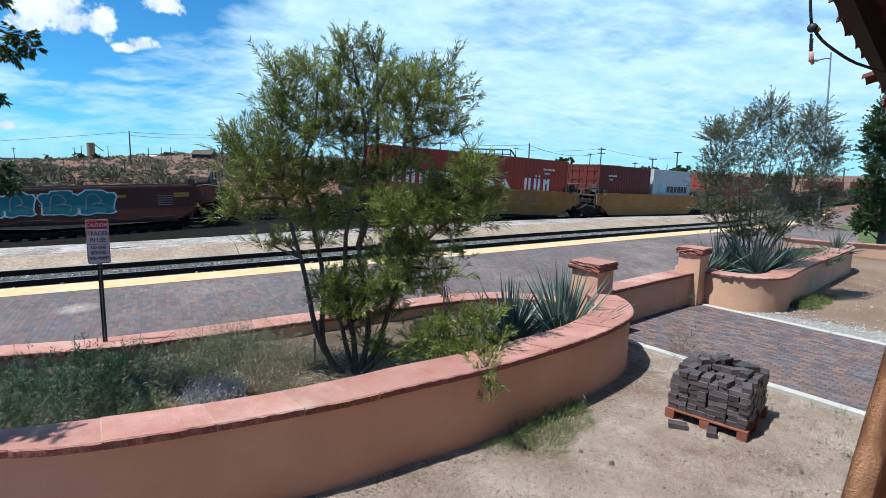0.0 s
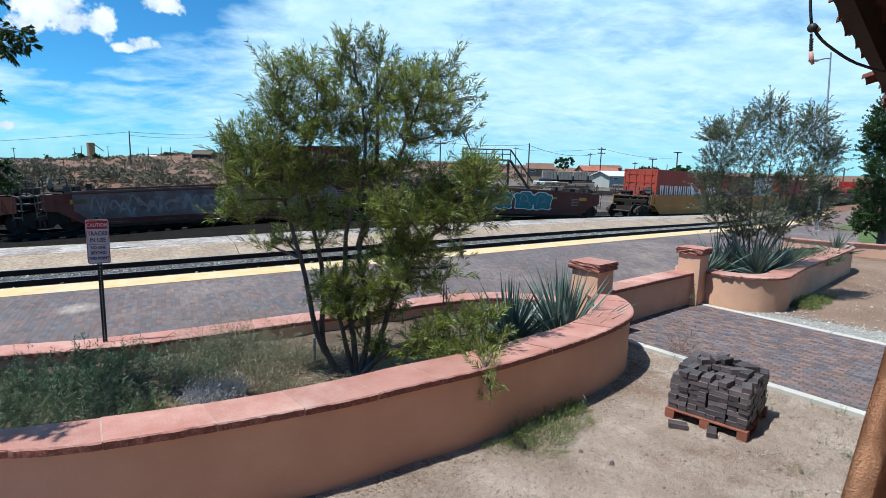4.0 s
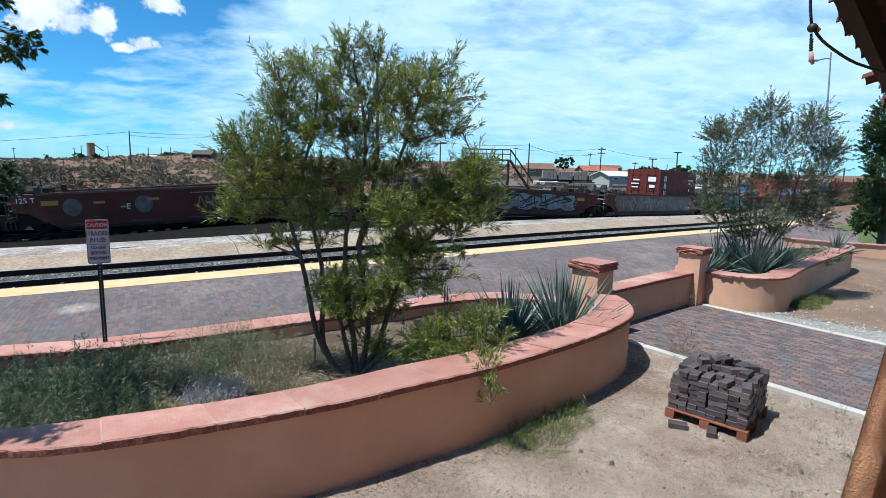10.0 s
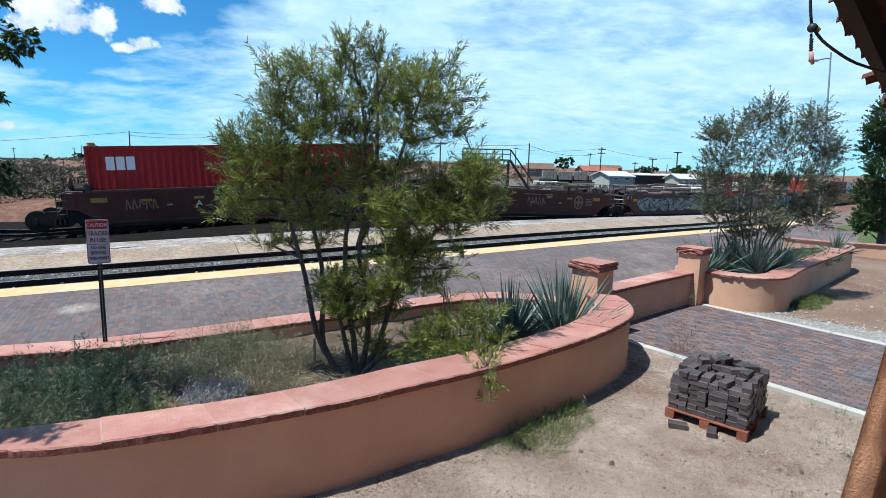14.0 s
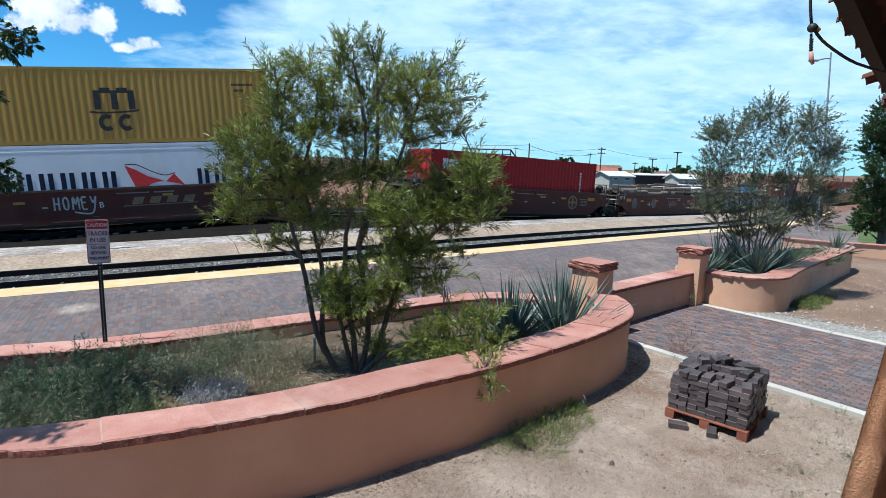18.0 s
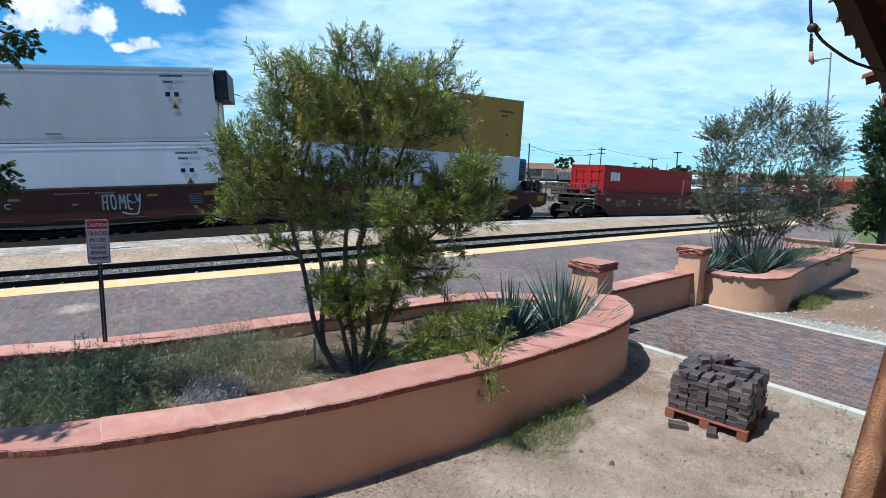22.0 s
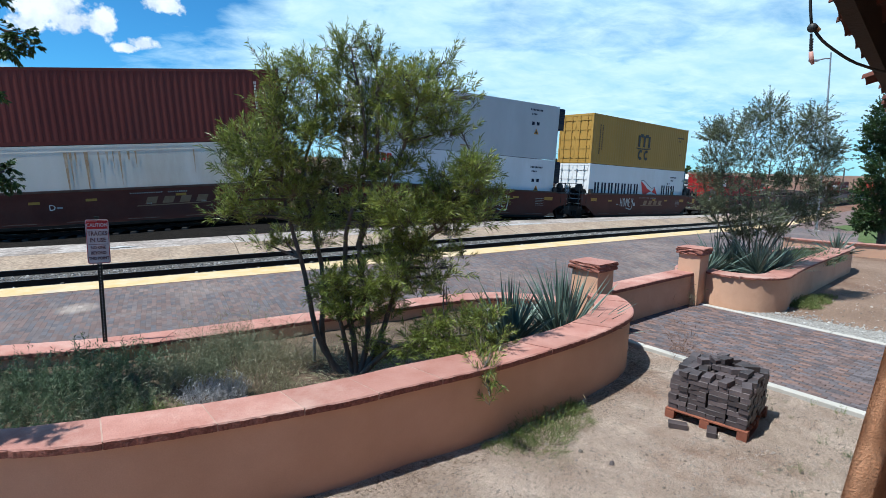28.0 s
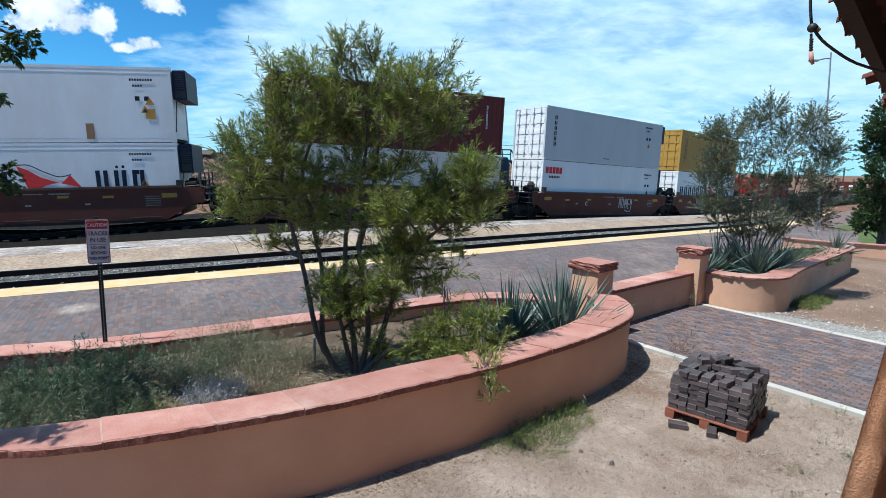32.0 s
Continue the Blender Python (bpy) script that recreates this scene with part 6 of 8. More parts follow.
# ---------- pallet of pavers ----------
def make_pallet():
    base = Matrix.Translation((2.66, 5.83, 0.0)) @ pose(0, 0, 0, rz=-43.0)
    w, d = 0.86, 0.92
    pal = thing("wooden_pallet", "reddish wooden pallet under a stack of pavers", "pallet", base)
    for x in (0.0, w / 2 - 0.05, w - 0.1):
        for y in (0.0, d / 2 - 0.05, d - 0.1):
            part("block", Soup().slab(x, y, 0.0, x + 0.1, y + 0.1, 0.095, 0.006), PALLET_W, pal)
    for i in range(7):
        y = i * (d - 0.1) / 6
        part("deck_board", Soup().slab(0, y, 0.096, w, y + 0.1, 0.114, 0.003), PALLET_W, pal)
    for x in (0.0, w / 2 - 0.05, w - 0.1):
        part("runner", Soup().slab(x, 0.101, 0.0, x + 0.1, d / 2 - 0.051, 0.018, 0.003), PALLET_W, pal)
    st = thing("paver_stack", "untidy stack of dark grey-brown paving bricks on a pallet", "brick stack", base)
    me = Soup().slab(-0.098, -0.048, 0.0, 0.098, 0.048, 0.058, 0.004).mesh("brick", PAVER_DARK)
    r = random.Random(21)

    def lay(x, y, z, turn, rx=0.0, ry=0.0):
        ob = new("brick", me)
        ob.parent = st
        ob.matrix_basis = pose(x, y, z, rx, ry, turn)
    for layer in range(7):
        z = 0.115 + layer * 0.0585
        for cx in range(4):
            for cy in range(4):
                ox, oy = 0.02 + cx * 0.206, 0.03 + cy * 0.214
                if 0 < cx < 3 and 0 < cy < 3 and layer < 5:
                    continue
                flip = (cx + cy + layer) % 2
                j = lambda: r.uniform(-0.009, 0.009)
                if flip:
                    lay(ox + 0.1 + j(), oy + 0.05 + j(), z, r.uniform(-4, 4))
                    lay(ox + 0.1 + j(), oy + 0.152 + j(), z, r.uniform(-4, 4))
                else:
                    lay(ox + 0.05 + j(), oy + 0.1 + j(), z, 90 + r.uniform(-4, 4))
                    lay(ox + 0.152 + j(), oy + 0.1 + j(), z, 90 + r.uniform(-4, 4))
    z = 0.115 + 7 * 0.0585
    for cx in range(8):
        for cy in range(4):
            if r.random() < 0.9:
                lay(0.06 + cx * 0.104 + r.uniform(-0.015, 0.015), 0.13 + cy * 0.208 + r.uniform(-0.02, 0.02), z + 0.001, 90 + r.gauss(0, 7), r.uniform(-1.5, 1.5), r.uniform(-2, 2))
    for _ in range(12):
        x, y = r.uniform(0.2, 0.72), r.uniform(0.35, 0.8)
        lay(x, y, z + 0.062, r.choice((0, 90, 85, 100, 45)) + r.uniform(-9, 9), r.uniform(-4, 4), r.uniform(-4, 4))
    for _ in range(4):
        lay(r.uniform(0.25, 0.5), r.uniform(0.45, 0.75), z + 0.125, r.uniform(0, 180), r.uniform(-8, 8), r.uniform(-8, 8))
    for x, y, a in ((2.69, 5.55, -20), (3.0, 5.41, 62)):
        s = new("loose_paver", me)
        s.matrix_basis = pose(x, y, 0.004, rz=a)
        tagged(s, "single dark paving brick lying on the dirt", "brick", "loose pavers")


make_pallet()


# ---------- the depot: pier, eave, wall ----------
def make_depot():
    pier = Soup()
    n, m = 60, 96
    for i in range(n):
        z = 3.6 * i / (n - 1)
        sh = 0.13 * z
        # The corner turning from the sun is shaped in for the eave's shadow.
        ring = [(1.585, 2.125), (1.60, 2.11), (1.66, 2.10), (1.70, 2.105), (1.76, 2.145), (2.34, 2.6), (2.9, 3.0), (2.85, 3.2), (2.5, 3.05), (1.66, 2.2)]
        pts, _ = spline([*ring, ring[0]], m + 1)
        for p in pts[:m]:
            k = 0.02 * noise.noise((p.x * 3, p.y * 3, z * 3)) + 0.012 * noise.noise((p.x * 9, p.y * 9, z * 9))
            pier.v.append((p.x + sh + k, p.y + k, z - 0.05))
    pier.f = [(i * m + j, i * m + (j + 1) % m, (i + 1) * m + (j + 1) % m, (i + 1) * m + j) for i in range(n - 1) for j in range(m)]
    tagged(new("depot_pier", pier.mesh("depot_pier", STUCCO_NEAR, True)), "battered pier of rough, cracked orange stucco", "pier", kind="structure")
    e = Matrix.Translation((2.39, 2.97, 3.33)) @ pose(0, 0, 0, rz=math.degrees(math.atan2(0.735, 0.678)))
    roof = thing("depot_roof", "clay tile roof edge with dark boarded underside", "roof", e, kind="structure")
    slope = math.tan(radians(18))
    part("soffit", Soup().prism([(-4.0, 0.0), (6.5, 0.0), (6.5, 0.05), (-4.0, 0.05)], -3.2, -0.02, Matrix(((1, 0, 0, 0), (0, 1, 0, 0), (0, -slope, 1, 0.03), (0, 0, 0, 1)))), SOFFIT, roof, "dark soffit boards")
    for k in range(9):
        x = -3.6 + 1.15 * k
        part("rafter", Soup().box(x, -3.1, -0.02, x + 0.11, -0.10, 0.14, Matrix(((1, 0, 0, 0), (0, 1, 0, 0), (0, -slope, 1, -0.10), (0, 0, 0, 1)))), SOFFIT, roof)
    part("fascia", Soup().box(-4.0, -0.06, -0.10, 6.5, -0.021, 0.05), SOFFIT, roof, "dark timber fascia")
    for course in range(3):
        for k in range(44):
            x = -3.9 + 0.235 * k
            s = Soup()
            w, t = 0.116, 0.013
            yy0, yy1 = 0.04 - 0.36 * course, -0.36 - 0.36 * course
            prof = [(math.cos(math.pi * q / 8) * w, math.sin(math.pi * q / 8) * 0.036) for q in range(9)]
            inner = [(math.cos(math.pi * q / 8) * (w - t), math.sin(math.pi * q / 8) * (0.036 - t)) for q in range(9)]
            jit = random.Random(course * 100 + k).uniform(-0.045, 0.03)
            for y in (yy0 + jit, yy1):
                s.v += [(x + a, y, -0.02 + b - y * slope + 0.02 * course) for a, b in prof] + [(x + a, y, -0.02 + b - y * slope + 0.02 * course) for a, b in inner]
            s.f = [(i, i + 1, 19 + i, 18 + i) for i in range(8)] + [(9 + i, 27 + i, 28 + i, 10 + i) for i in range(8)] + [(i, 9 + i, 10 + i, i + 1) for i in range(8)] + [(0, 18, 27, 9), (8, 17, 35, 26)]
            part("roof_tile", s, ROOF_TILE, roof)
    part("tile_bed", Soup().prism([(-4.0, 0.0), (6.5, 0.0), (6.5, 0.03), (-4.0, 0.03)], -3.2, 0.02, Matrix(((1, 0, 0, 0), (0, 1, 0, 0), (0, -slope, 1, 0.088), (0, 0, 0, 1)))), ROOF_TILE, roof)
    # Unseen wall and roof behind the eye, added to hold back southern sky light.
    wall = Soup().box(-16.0, -3.5, -3.7, 9.0, -3.2, 1.2)
    up = Soup()
    up.prism([(-16.5, 0.0), (9.5, 0.0), (9.5, 0.2), (-16.5, 0.2)], -10.0, -3.201, Matrix(((1, 0, 0, 0), (0, 1, 0, 0), (0, -slope, 1, 0.13), (0, 0, 0, 1))))
    part("upper_roof", up, ROOF_TILE, roof, "unseen clay roof added behind the eave to block sky light")
    whole("wall_depot", wall, STUCCO_NEAR, "unseen orange stucco wall added behind the camera to block sky light", "wall", e, kind="structure")


make_depot()


def make_cable():
    c = thing("hanging_cable", "black cable with round joint and pink plug under the eave", "cable", pose(0, 0, 0))
    p, _ = spline([(1.1520, 1.8000, 3.6280), (1.1556, 1.8000, 3.4480), (1.1628, 1.8000, 3.3616), (1.1750, 1.8000, 3.2968)], 14)
    part("cable", Soup().tube(p, 0.0045, 6), BLACKISH, c, smooth=True)
    p, _ = spline([(1.1844, 1.8000, 3.2860), (1.2024, 1.8000, 3.2608), (1.2384, 1.8000, 3.2320), (1.3104, 1.8000, 3.1910), (1.3680, 1.8000, 3.1708), (1.4544, 1.8000, 3.1528), (1.5840, 1.8000, 3.1600), (1.6920, 1.8360, 3.2464)], 26)
    part("cable", Soup().tube(p, 0.0048, 8), BLACKISH, c, smooth=True)
    bm = bmesh.new()
    bmesh.ops.create_uvsphere(bm, u_segments=14, v_segments=10, radius=0.0150)
    me = bpy.data.meshes.new("joint")
    bm.to_mesh(me)
    bm.free()
    me.materials.append(BLACKISH)
    part("joint", me, None, c, "round black cable joint", m=Matrix.Translation((1.1794, 1.8000, 3.2860)))
    part("collar", Soup().tube([(1.1844, 1.7986, 3.2882), (1.2010, 1.7986, 3.2766)], [0.010, 0.008], 8), LETTER_T, c, "dull yellow collar")
    s = Soup()
    for k in range(5):
        s.tube([(1.181 + 0.0007 * k, 1.8, 3.252 - 0.008 * k), (1.181 + 0.0007 * k, 1.8, 3.247 - 0.008 * k)], 0.006, 8)
    s.tube([(1.1779, 1.8000, 3.2680), (1.1844, 1.8000, 3.2104)], 0.004, 6)
    part("strain_relief", s, BLACKISH, c)
    part("plug", Soup().tube([(1.1844, 1.8000, 3.2118), (1.1894, 1.8000, 3.1852), (1.1966, 1.8000, 3.1730)], [0.0065, 0.0075, 0.0045], 8), mat("plug_pink", (0.42, 0.22, 0.19), (0.5, 0.28, 0.24), 9, 0.5), c, "pinkish plastic plug", smooth=True)


make_cable()


# ---------- warning sign ----------
def make_sign():
    sg = thing("warning_sign", "white and red caution sign on a dark perforated post", "sign", pose(-4.425, 6.66, 0.1, rz=30) @ Matrix.Diagonal((0.76, 1, 1, 1)))
    post = Soup()
    post.prism([(-0.035, 0), (0.035, 0), (0.035, 1.98), (-0.035, 1.98)], 0.0, 0.018)
    part("post", post, POST_GREEN, sg, "dark steel channel post")
    # White dots proud of the post stand in for light through its holes.
    holes = Soup()
    for k in range(46):
        holes.box(-0.006, -0.003, 0.12 + k * 0.04, 0.006, -0.0005, 0.132 + k * 0.04)
    tagged(part("hole", holes, LETTER_W, sg), "row of white dots for light through punched holes", kind="stuff")
    w, h, zc = 0.165, 0.285, 1.66
    pts = []
    for cx, cz, a0 in ((w - 0.03, h - 0.03, 0), (-w + 0.03, h - 0.03, 90), (-w + 0.03, -h + 0.03, 180), (w - 0.03, -h + 0.03, 270)):
        pts += [(cx + 0.03 * math.cos(radians(a0 + k * 22.5)), zc + cz + 0.03 * math.sin(radians(a0 + k * 22.5))) for k in range(5)]
    part("panel", Soup().prism(pts, -0.006, -0.002), SIGN_W, sg, "white sign panel with rounded corners")
    rim = Soup()
    for i in range(len(pts)):
        (a, b), (c, d) = pts[i], pts[(i + 1) % len(pts)]
        f = lambda x, z: (x * 0.955, zc + (z - zc) * 0.975)
        g = lambda x, z: (x * 0.915, zc + (z - zc) * 0.953)
        rim.prism([f(a, b), f(c, d), g(c, d), g(a, b)], -0.0085, -0.006)
    part("border", rim, SIGN_R, sg, "thin red border")
    part("header", Soup().box(-0.145, -0.009, zc + 0.165, 0.145, -0.0061, zc + 0.265), SIGN_R, sg, "red header bar")
    part("bolt", Soup().tube([(0, -0.012, zc + 0.272), (0, -0.006, zc + 0.272)], 0.007, 8), GALV, sg)
    for text, z, size, m in (("CAUTION", 0.213, 0.066, SIGN_W), ("TRACKS", 0.105, 0.076, SIGN_INK), ("IN USE", 0.02, 0.076, SIGN_INK), ("NO ONE", -0.075, 0.055, SIGN_INK), ("BEYOND", -0.145, 0.055, SIGN_INK), ("THIS POINT", -0.215, 0.055, SIGN_INK)):
        part("lettering", text_mesh(text, size, m, 0.002, 0.0012), None, sg, "words " + text.lower(), m=Matrix.Translation((0, -0.0105, zc + z)))
    part("rule", Soup().box(-0.135, -0.009, zc - 0.035, 0.135, -0.0061, zc - 0.030), SIGN_INK, sg)


make_sign()
whole("plastic_stake", Soup().tube([(0, 0, -0.05), (0, 0, 0.34)], 0.022, 8), GALV, "short grey pipe stake standing in the soil", "stake", pose(-1.68, 6.74, 0.2))


# ---------- street lamp ----------
def make_lamp():
    lp = thing("street_lamp", "tall thin grey lamp post with a short arm", "street lamp", pose(19.9, 28.0, -0.1))
    part("pole", Soup().tube([(0, 0, 0), (-0.14, 0, 4.5), (-0.45, 0, 9.3)], [0.075, 0.055, 0.035], 10), GALV, lp)
    part("arm", Soup().tube([(-0.43, 0, 9.0), (-0.7, 0, 9.0), (-1.1, 0, 8.9)], 0.035, 8), GALV, lp)
    part("lamp_head", Soup().slab(-1.5, -0.10, 8.84, -1.05, 0.10, 8.93, 0.03), GALV, lp)
    part("base", Soup().tube([(0, 0, 0), (0, 0, 0.22)], [0.2, 0.18], 12), KERB, lp, "concrete footing")


make_lamp()

# ---------- plants ----------
def leaf_mesh(name, P, D, length, width, material, droop=0.15, seed=0):
    """Many narrow leaves, each one lozenge folded a little."""
    g = np.random.default_rng(seed)
    n = len(P)
    D = D / np.linalg.norm(D, axis=1, keepdims=True)
    rnd = g.normal(size=(n, 3))
    side = np.cross(D, rnd)
    side /= np.linalg.norm(side, axis=1, keepdims=True) + 1e-9
    L, W = length[:, None], width[:, None]
    mid = P + D * L * 0.45
    tip = P + D * L - np.array([0, 0, 1.0]) * L * droop
    v = np.stack([P, mid + side * W, tip, mid - side * W], 1).reshape(-1, 3)
    me = bpy.data.meshes.new(name)
    me.vertices.add(4 * n)
    me.vertices.foreach_set("co", v.ravel())
    me.loops.add(4 * n)
    me.loops.foreach_set("vertex_index", np.arange(4 * n))
    me.polygons.add(n)
    me.polygons.foreach_set("loop_start", np.arange(0, 4 * n, 4))
    me.materials.append(material)
    me.update()
    me.validate()
    return me


def clump_leaves(clumps, per, leaf_len, leaf_w, seed, up=0.5, twig=0.22, thin=0.55):
    """Leaf roots and ways for leaves set along many small twigs in and about the clumps. Gives the twigs too."""
    g = np.random.default_rng(seed)
    P, D, twigs = [], [], []
    for cx, cy, cz, rx, rz in clumps:
        m = 24
        k = max(3, int(per * (1.0 if rx > 0.15 else (rx / 0.15) ** 1.6)) // m)
        q = g.normal(size=(k, 3))
        q /= np.linalg.norm(q, axis=1, keepdims=True)
        q *= g.uniform(thin, 1.0, size=(k, 1)) ** 0.7
        start = np.array([cx, cy, cz]) + q * np.array([rx, rx * 0.9, rz]) * 0.62 - np.array([0, 0, 0.45 * up * twig])
        d = q * np.array([1, 1, 0.6]) + np.array([0, 0, up]) + g.normal(size=(k, 3)) * 0.30
        d /= np.linalg.norm(d, axis=1, keepdims=True)
        ln = twig * g.uniform(0.6, 1.5, size=k)
        for i in range(k):
            twigs.append((start[i], start[i] + d[i] * ln[i]))
            t = np.sort(g.uniform(0.0, 1.0, size=m)) ** 0.75
            w = np.arange(m) * 2.4 + g.uniform(0, 6.3)
            a = np.cross(d[i], (0.3, 0.9, 0.1))
            a /= np.linalg.norm(a)
            b = np.cross(d[i], a)
            spread = 0.35 + 0.45 * (1 - t)
            P.append(start[i] + d[i] * (ln[i] * t)[:, None])
            D.append(d[i] * 0.8 + (np.outer(np.cos(w), a) + np.outer(np.sin(w), b)) * spread[:, None] + g.normal(size=(m, 3)) * 0.16)
    P, D = np.concatenate(P), np.concatenate(D)
    n = len(P)
    return P, D, leaf_len * g.uniform(0.6, 1.4, n), leaf_w * g.uniform(0.7, 1.3, n), twigs


def branchy(soup, a, b, r0, r1, rnd, bend=0.12):
    a, b = Vector(a), Vector(b)
    m = (a + b) / 2 + Vector((rnd.uniform(-1, 1), rnd.uniform(-1, 1), rnd.uniform(-0.4, 0.8))) * bend * (b - a).length
    p, _ = spline([tuple(a), tuple(m), tuple(b)], 7)
    soup.tube(p, [r0 + (r1 - r0) * i / 6 for i in range(7)], 6, False)


SWAY = []   # limb, its swing in degrees, its phase


def make_tree(name, label, base, stems, clumps, groups, leaf_m, per, leaf_len, leaf_w, seed, stem_r=0.045, flowers=0, sway=0.6, up=0.5, category="tree", twig=0.22):
    """Trunk and stems, and limbs that each carry their own leaves and can swing."""
    base = Vector(base)
    tree = thing(name, label, category, Matrix.Translation(base))
    rnd = random.Random(seed)
    trunk = Soup()
    nodes = []
    for st in stems:
        p, ln = spline([tuple(Vector(q) - base) for q in st], 16)
        trunk.tube(p, [stem_r * (1 - 0.7 * i / 15) for i in range(16)], 8, False)
        nodes += [(q, stem_r * (1 - 0.7 * i / 15)) for i, q in enumerate(p) if i > 5]
    part("trunk", trunk, BARK, tree, smooth=True)
    seeds = rnd.sample(range(len(clumps)), groups)
    bins = [[] for _ in range(groups)]
    for c in clumps:
        k = min(range(groups), key=lambda i: (Vector(clumps[seeds[i]][:3]) - Vector(c[:3])).length)
        bins[k].append(c)
    for k, cl in enumerate(bins):
        if not cl:
            continue
        local = [(c[0] - base.x, c[1] - base.y, c[2] - base.z, c[3], c[4]) for c in cl]
        wood = Soup()
        P, D, L, W, twigs = clump_leaves(local, per, leaf_len, leaf_w, seed + k, up, twig)
        for c in local:
            q, r = min(nodes, key=lambda n: (n[0] - Vector(c[:3])).length + 0.7 * max(0, n[0].z - c[2] + 0.1))
            branchy(wood, q, c[:3], min(r, stem_r * 0.55), 0.007, rnd)
            for _ in range(5):
                e = Vector(c[:3]) + Vector((rnd.uniform(-1, 1) * c[3], rnd.uniform(-1, 1) * c[3], rnd.uniform(-0.6, 1) * c[4])) * 0.9
                branchy(wood, Vector(q).lerp(Vector(c[:3]), rnd.uniform(0.6, 1.0)), e, 0.006, 0.0025, rnd, 0.2)
        for a, b in twigs:
            wood.tube([a, (a + b) / 2, b], [0.003, 0.0025, 0.0015], 3, False)
        limb = part("limb", wood, BARK, tree)
        part("foliage", leaf_mesh("foliage", P, D, L, W, leaf_m, seed=seed + k), None, limb)
        if flowers:
            g = np.random.default_rng(seed + 50 + k)
            idx = g.choice(len(P), max(3, int(flowers * len(cl) / len(clumps))), replace=False)
            fp = np.repeat(P[idx], 6, axis=0) + g.normal(size=(6 * len(idx), 3)) * 0.006
            part("blossom", leaf_mesh("blossom", fp, g.normal(size=fp.shape) + np.array([0, 0, 0.3]), np.full(len(fp), 0.035), np.full(len(fp), 0.010), FLOWER, seed=k), None, limb, "pale pink blossoms")
        if sway:
            SWAY.append((limb, sway * rnd.uniform(0.7, 1.2), rnd.uniform(0, 6.28)))
    return tree


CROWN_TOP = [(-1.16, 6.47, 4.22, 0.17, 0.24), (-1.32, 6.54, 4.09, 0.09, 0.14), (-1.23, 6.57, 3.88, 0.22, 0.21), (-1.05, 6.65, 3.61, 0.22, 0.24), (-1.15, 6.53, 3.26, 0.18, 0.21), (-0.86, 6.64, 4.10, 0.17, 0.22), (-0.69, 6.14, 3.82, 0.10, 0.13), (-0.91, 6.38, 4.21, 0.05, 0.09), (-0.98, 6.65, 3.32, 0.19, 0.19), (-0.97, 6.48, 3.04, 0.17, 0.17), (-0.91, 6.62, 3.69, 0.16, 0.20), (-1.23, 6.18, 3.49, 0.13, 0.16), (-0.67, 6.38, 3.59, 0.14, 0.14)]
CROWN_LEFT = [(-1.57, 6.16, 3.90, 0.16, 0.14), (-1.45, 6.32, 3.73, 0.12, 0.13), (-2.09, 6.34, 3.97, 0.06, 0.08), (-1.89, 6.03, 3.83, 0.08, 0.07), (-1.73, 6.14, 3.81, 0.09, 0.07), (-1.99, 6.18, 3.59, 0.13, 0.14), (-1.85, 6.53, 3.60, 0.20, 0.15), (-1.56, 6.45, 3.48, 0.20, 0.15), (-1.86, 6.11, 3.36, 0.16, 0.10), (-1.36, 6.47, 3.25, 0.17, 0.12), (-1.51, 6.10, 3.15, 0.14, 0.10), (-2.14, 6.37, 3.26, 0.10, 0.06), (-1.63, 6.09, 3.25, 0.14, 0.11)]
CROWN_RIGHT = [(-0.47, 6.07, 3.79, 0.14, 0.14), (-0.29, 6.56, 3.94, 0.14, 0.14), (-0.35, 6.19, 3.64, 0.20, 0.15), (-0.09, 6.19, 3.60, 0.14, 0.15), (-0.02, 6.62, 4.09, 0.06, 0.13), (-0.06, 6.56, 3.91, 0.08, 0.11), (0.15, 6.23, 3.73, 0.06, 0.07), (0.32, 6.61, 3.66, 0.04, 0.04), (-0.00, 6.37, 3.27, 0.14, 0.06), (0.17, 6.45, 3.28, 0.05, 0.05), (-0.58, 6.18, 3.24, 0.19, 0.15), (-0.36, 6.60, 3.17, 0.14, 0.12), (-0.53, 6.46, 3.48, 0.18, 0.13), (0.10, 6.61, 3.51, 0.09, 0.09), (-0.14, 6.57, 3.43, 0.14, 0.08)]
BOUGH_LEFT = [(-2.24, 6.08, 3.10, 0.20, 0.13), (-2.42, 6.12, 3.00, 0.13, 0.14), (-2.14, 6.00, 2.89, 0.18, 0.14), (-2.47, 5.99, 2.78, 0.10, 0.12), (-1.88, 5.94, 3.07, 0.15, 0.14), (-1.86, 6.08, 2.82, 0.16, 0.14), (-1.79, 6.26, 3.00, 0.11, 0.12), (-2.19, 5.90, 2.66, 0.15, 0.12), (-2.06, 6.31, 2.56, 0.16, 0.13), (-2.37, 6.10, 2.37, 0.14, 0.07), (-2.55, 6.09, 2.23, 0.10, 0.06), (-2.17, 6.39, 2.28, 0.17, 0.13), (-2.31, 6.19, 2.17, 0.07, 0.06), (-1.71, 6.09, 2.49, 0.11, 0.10)]
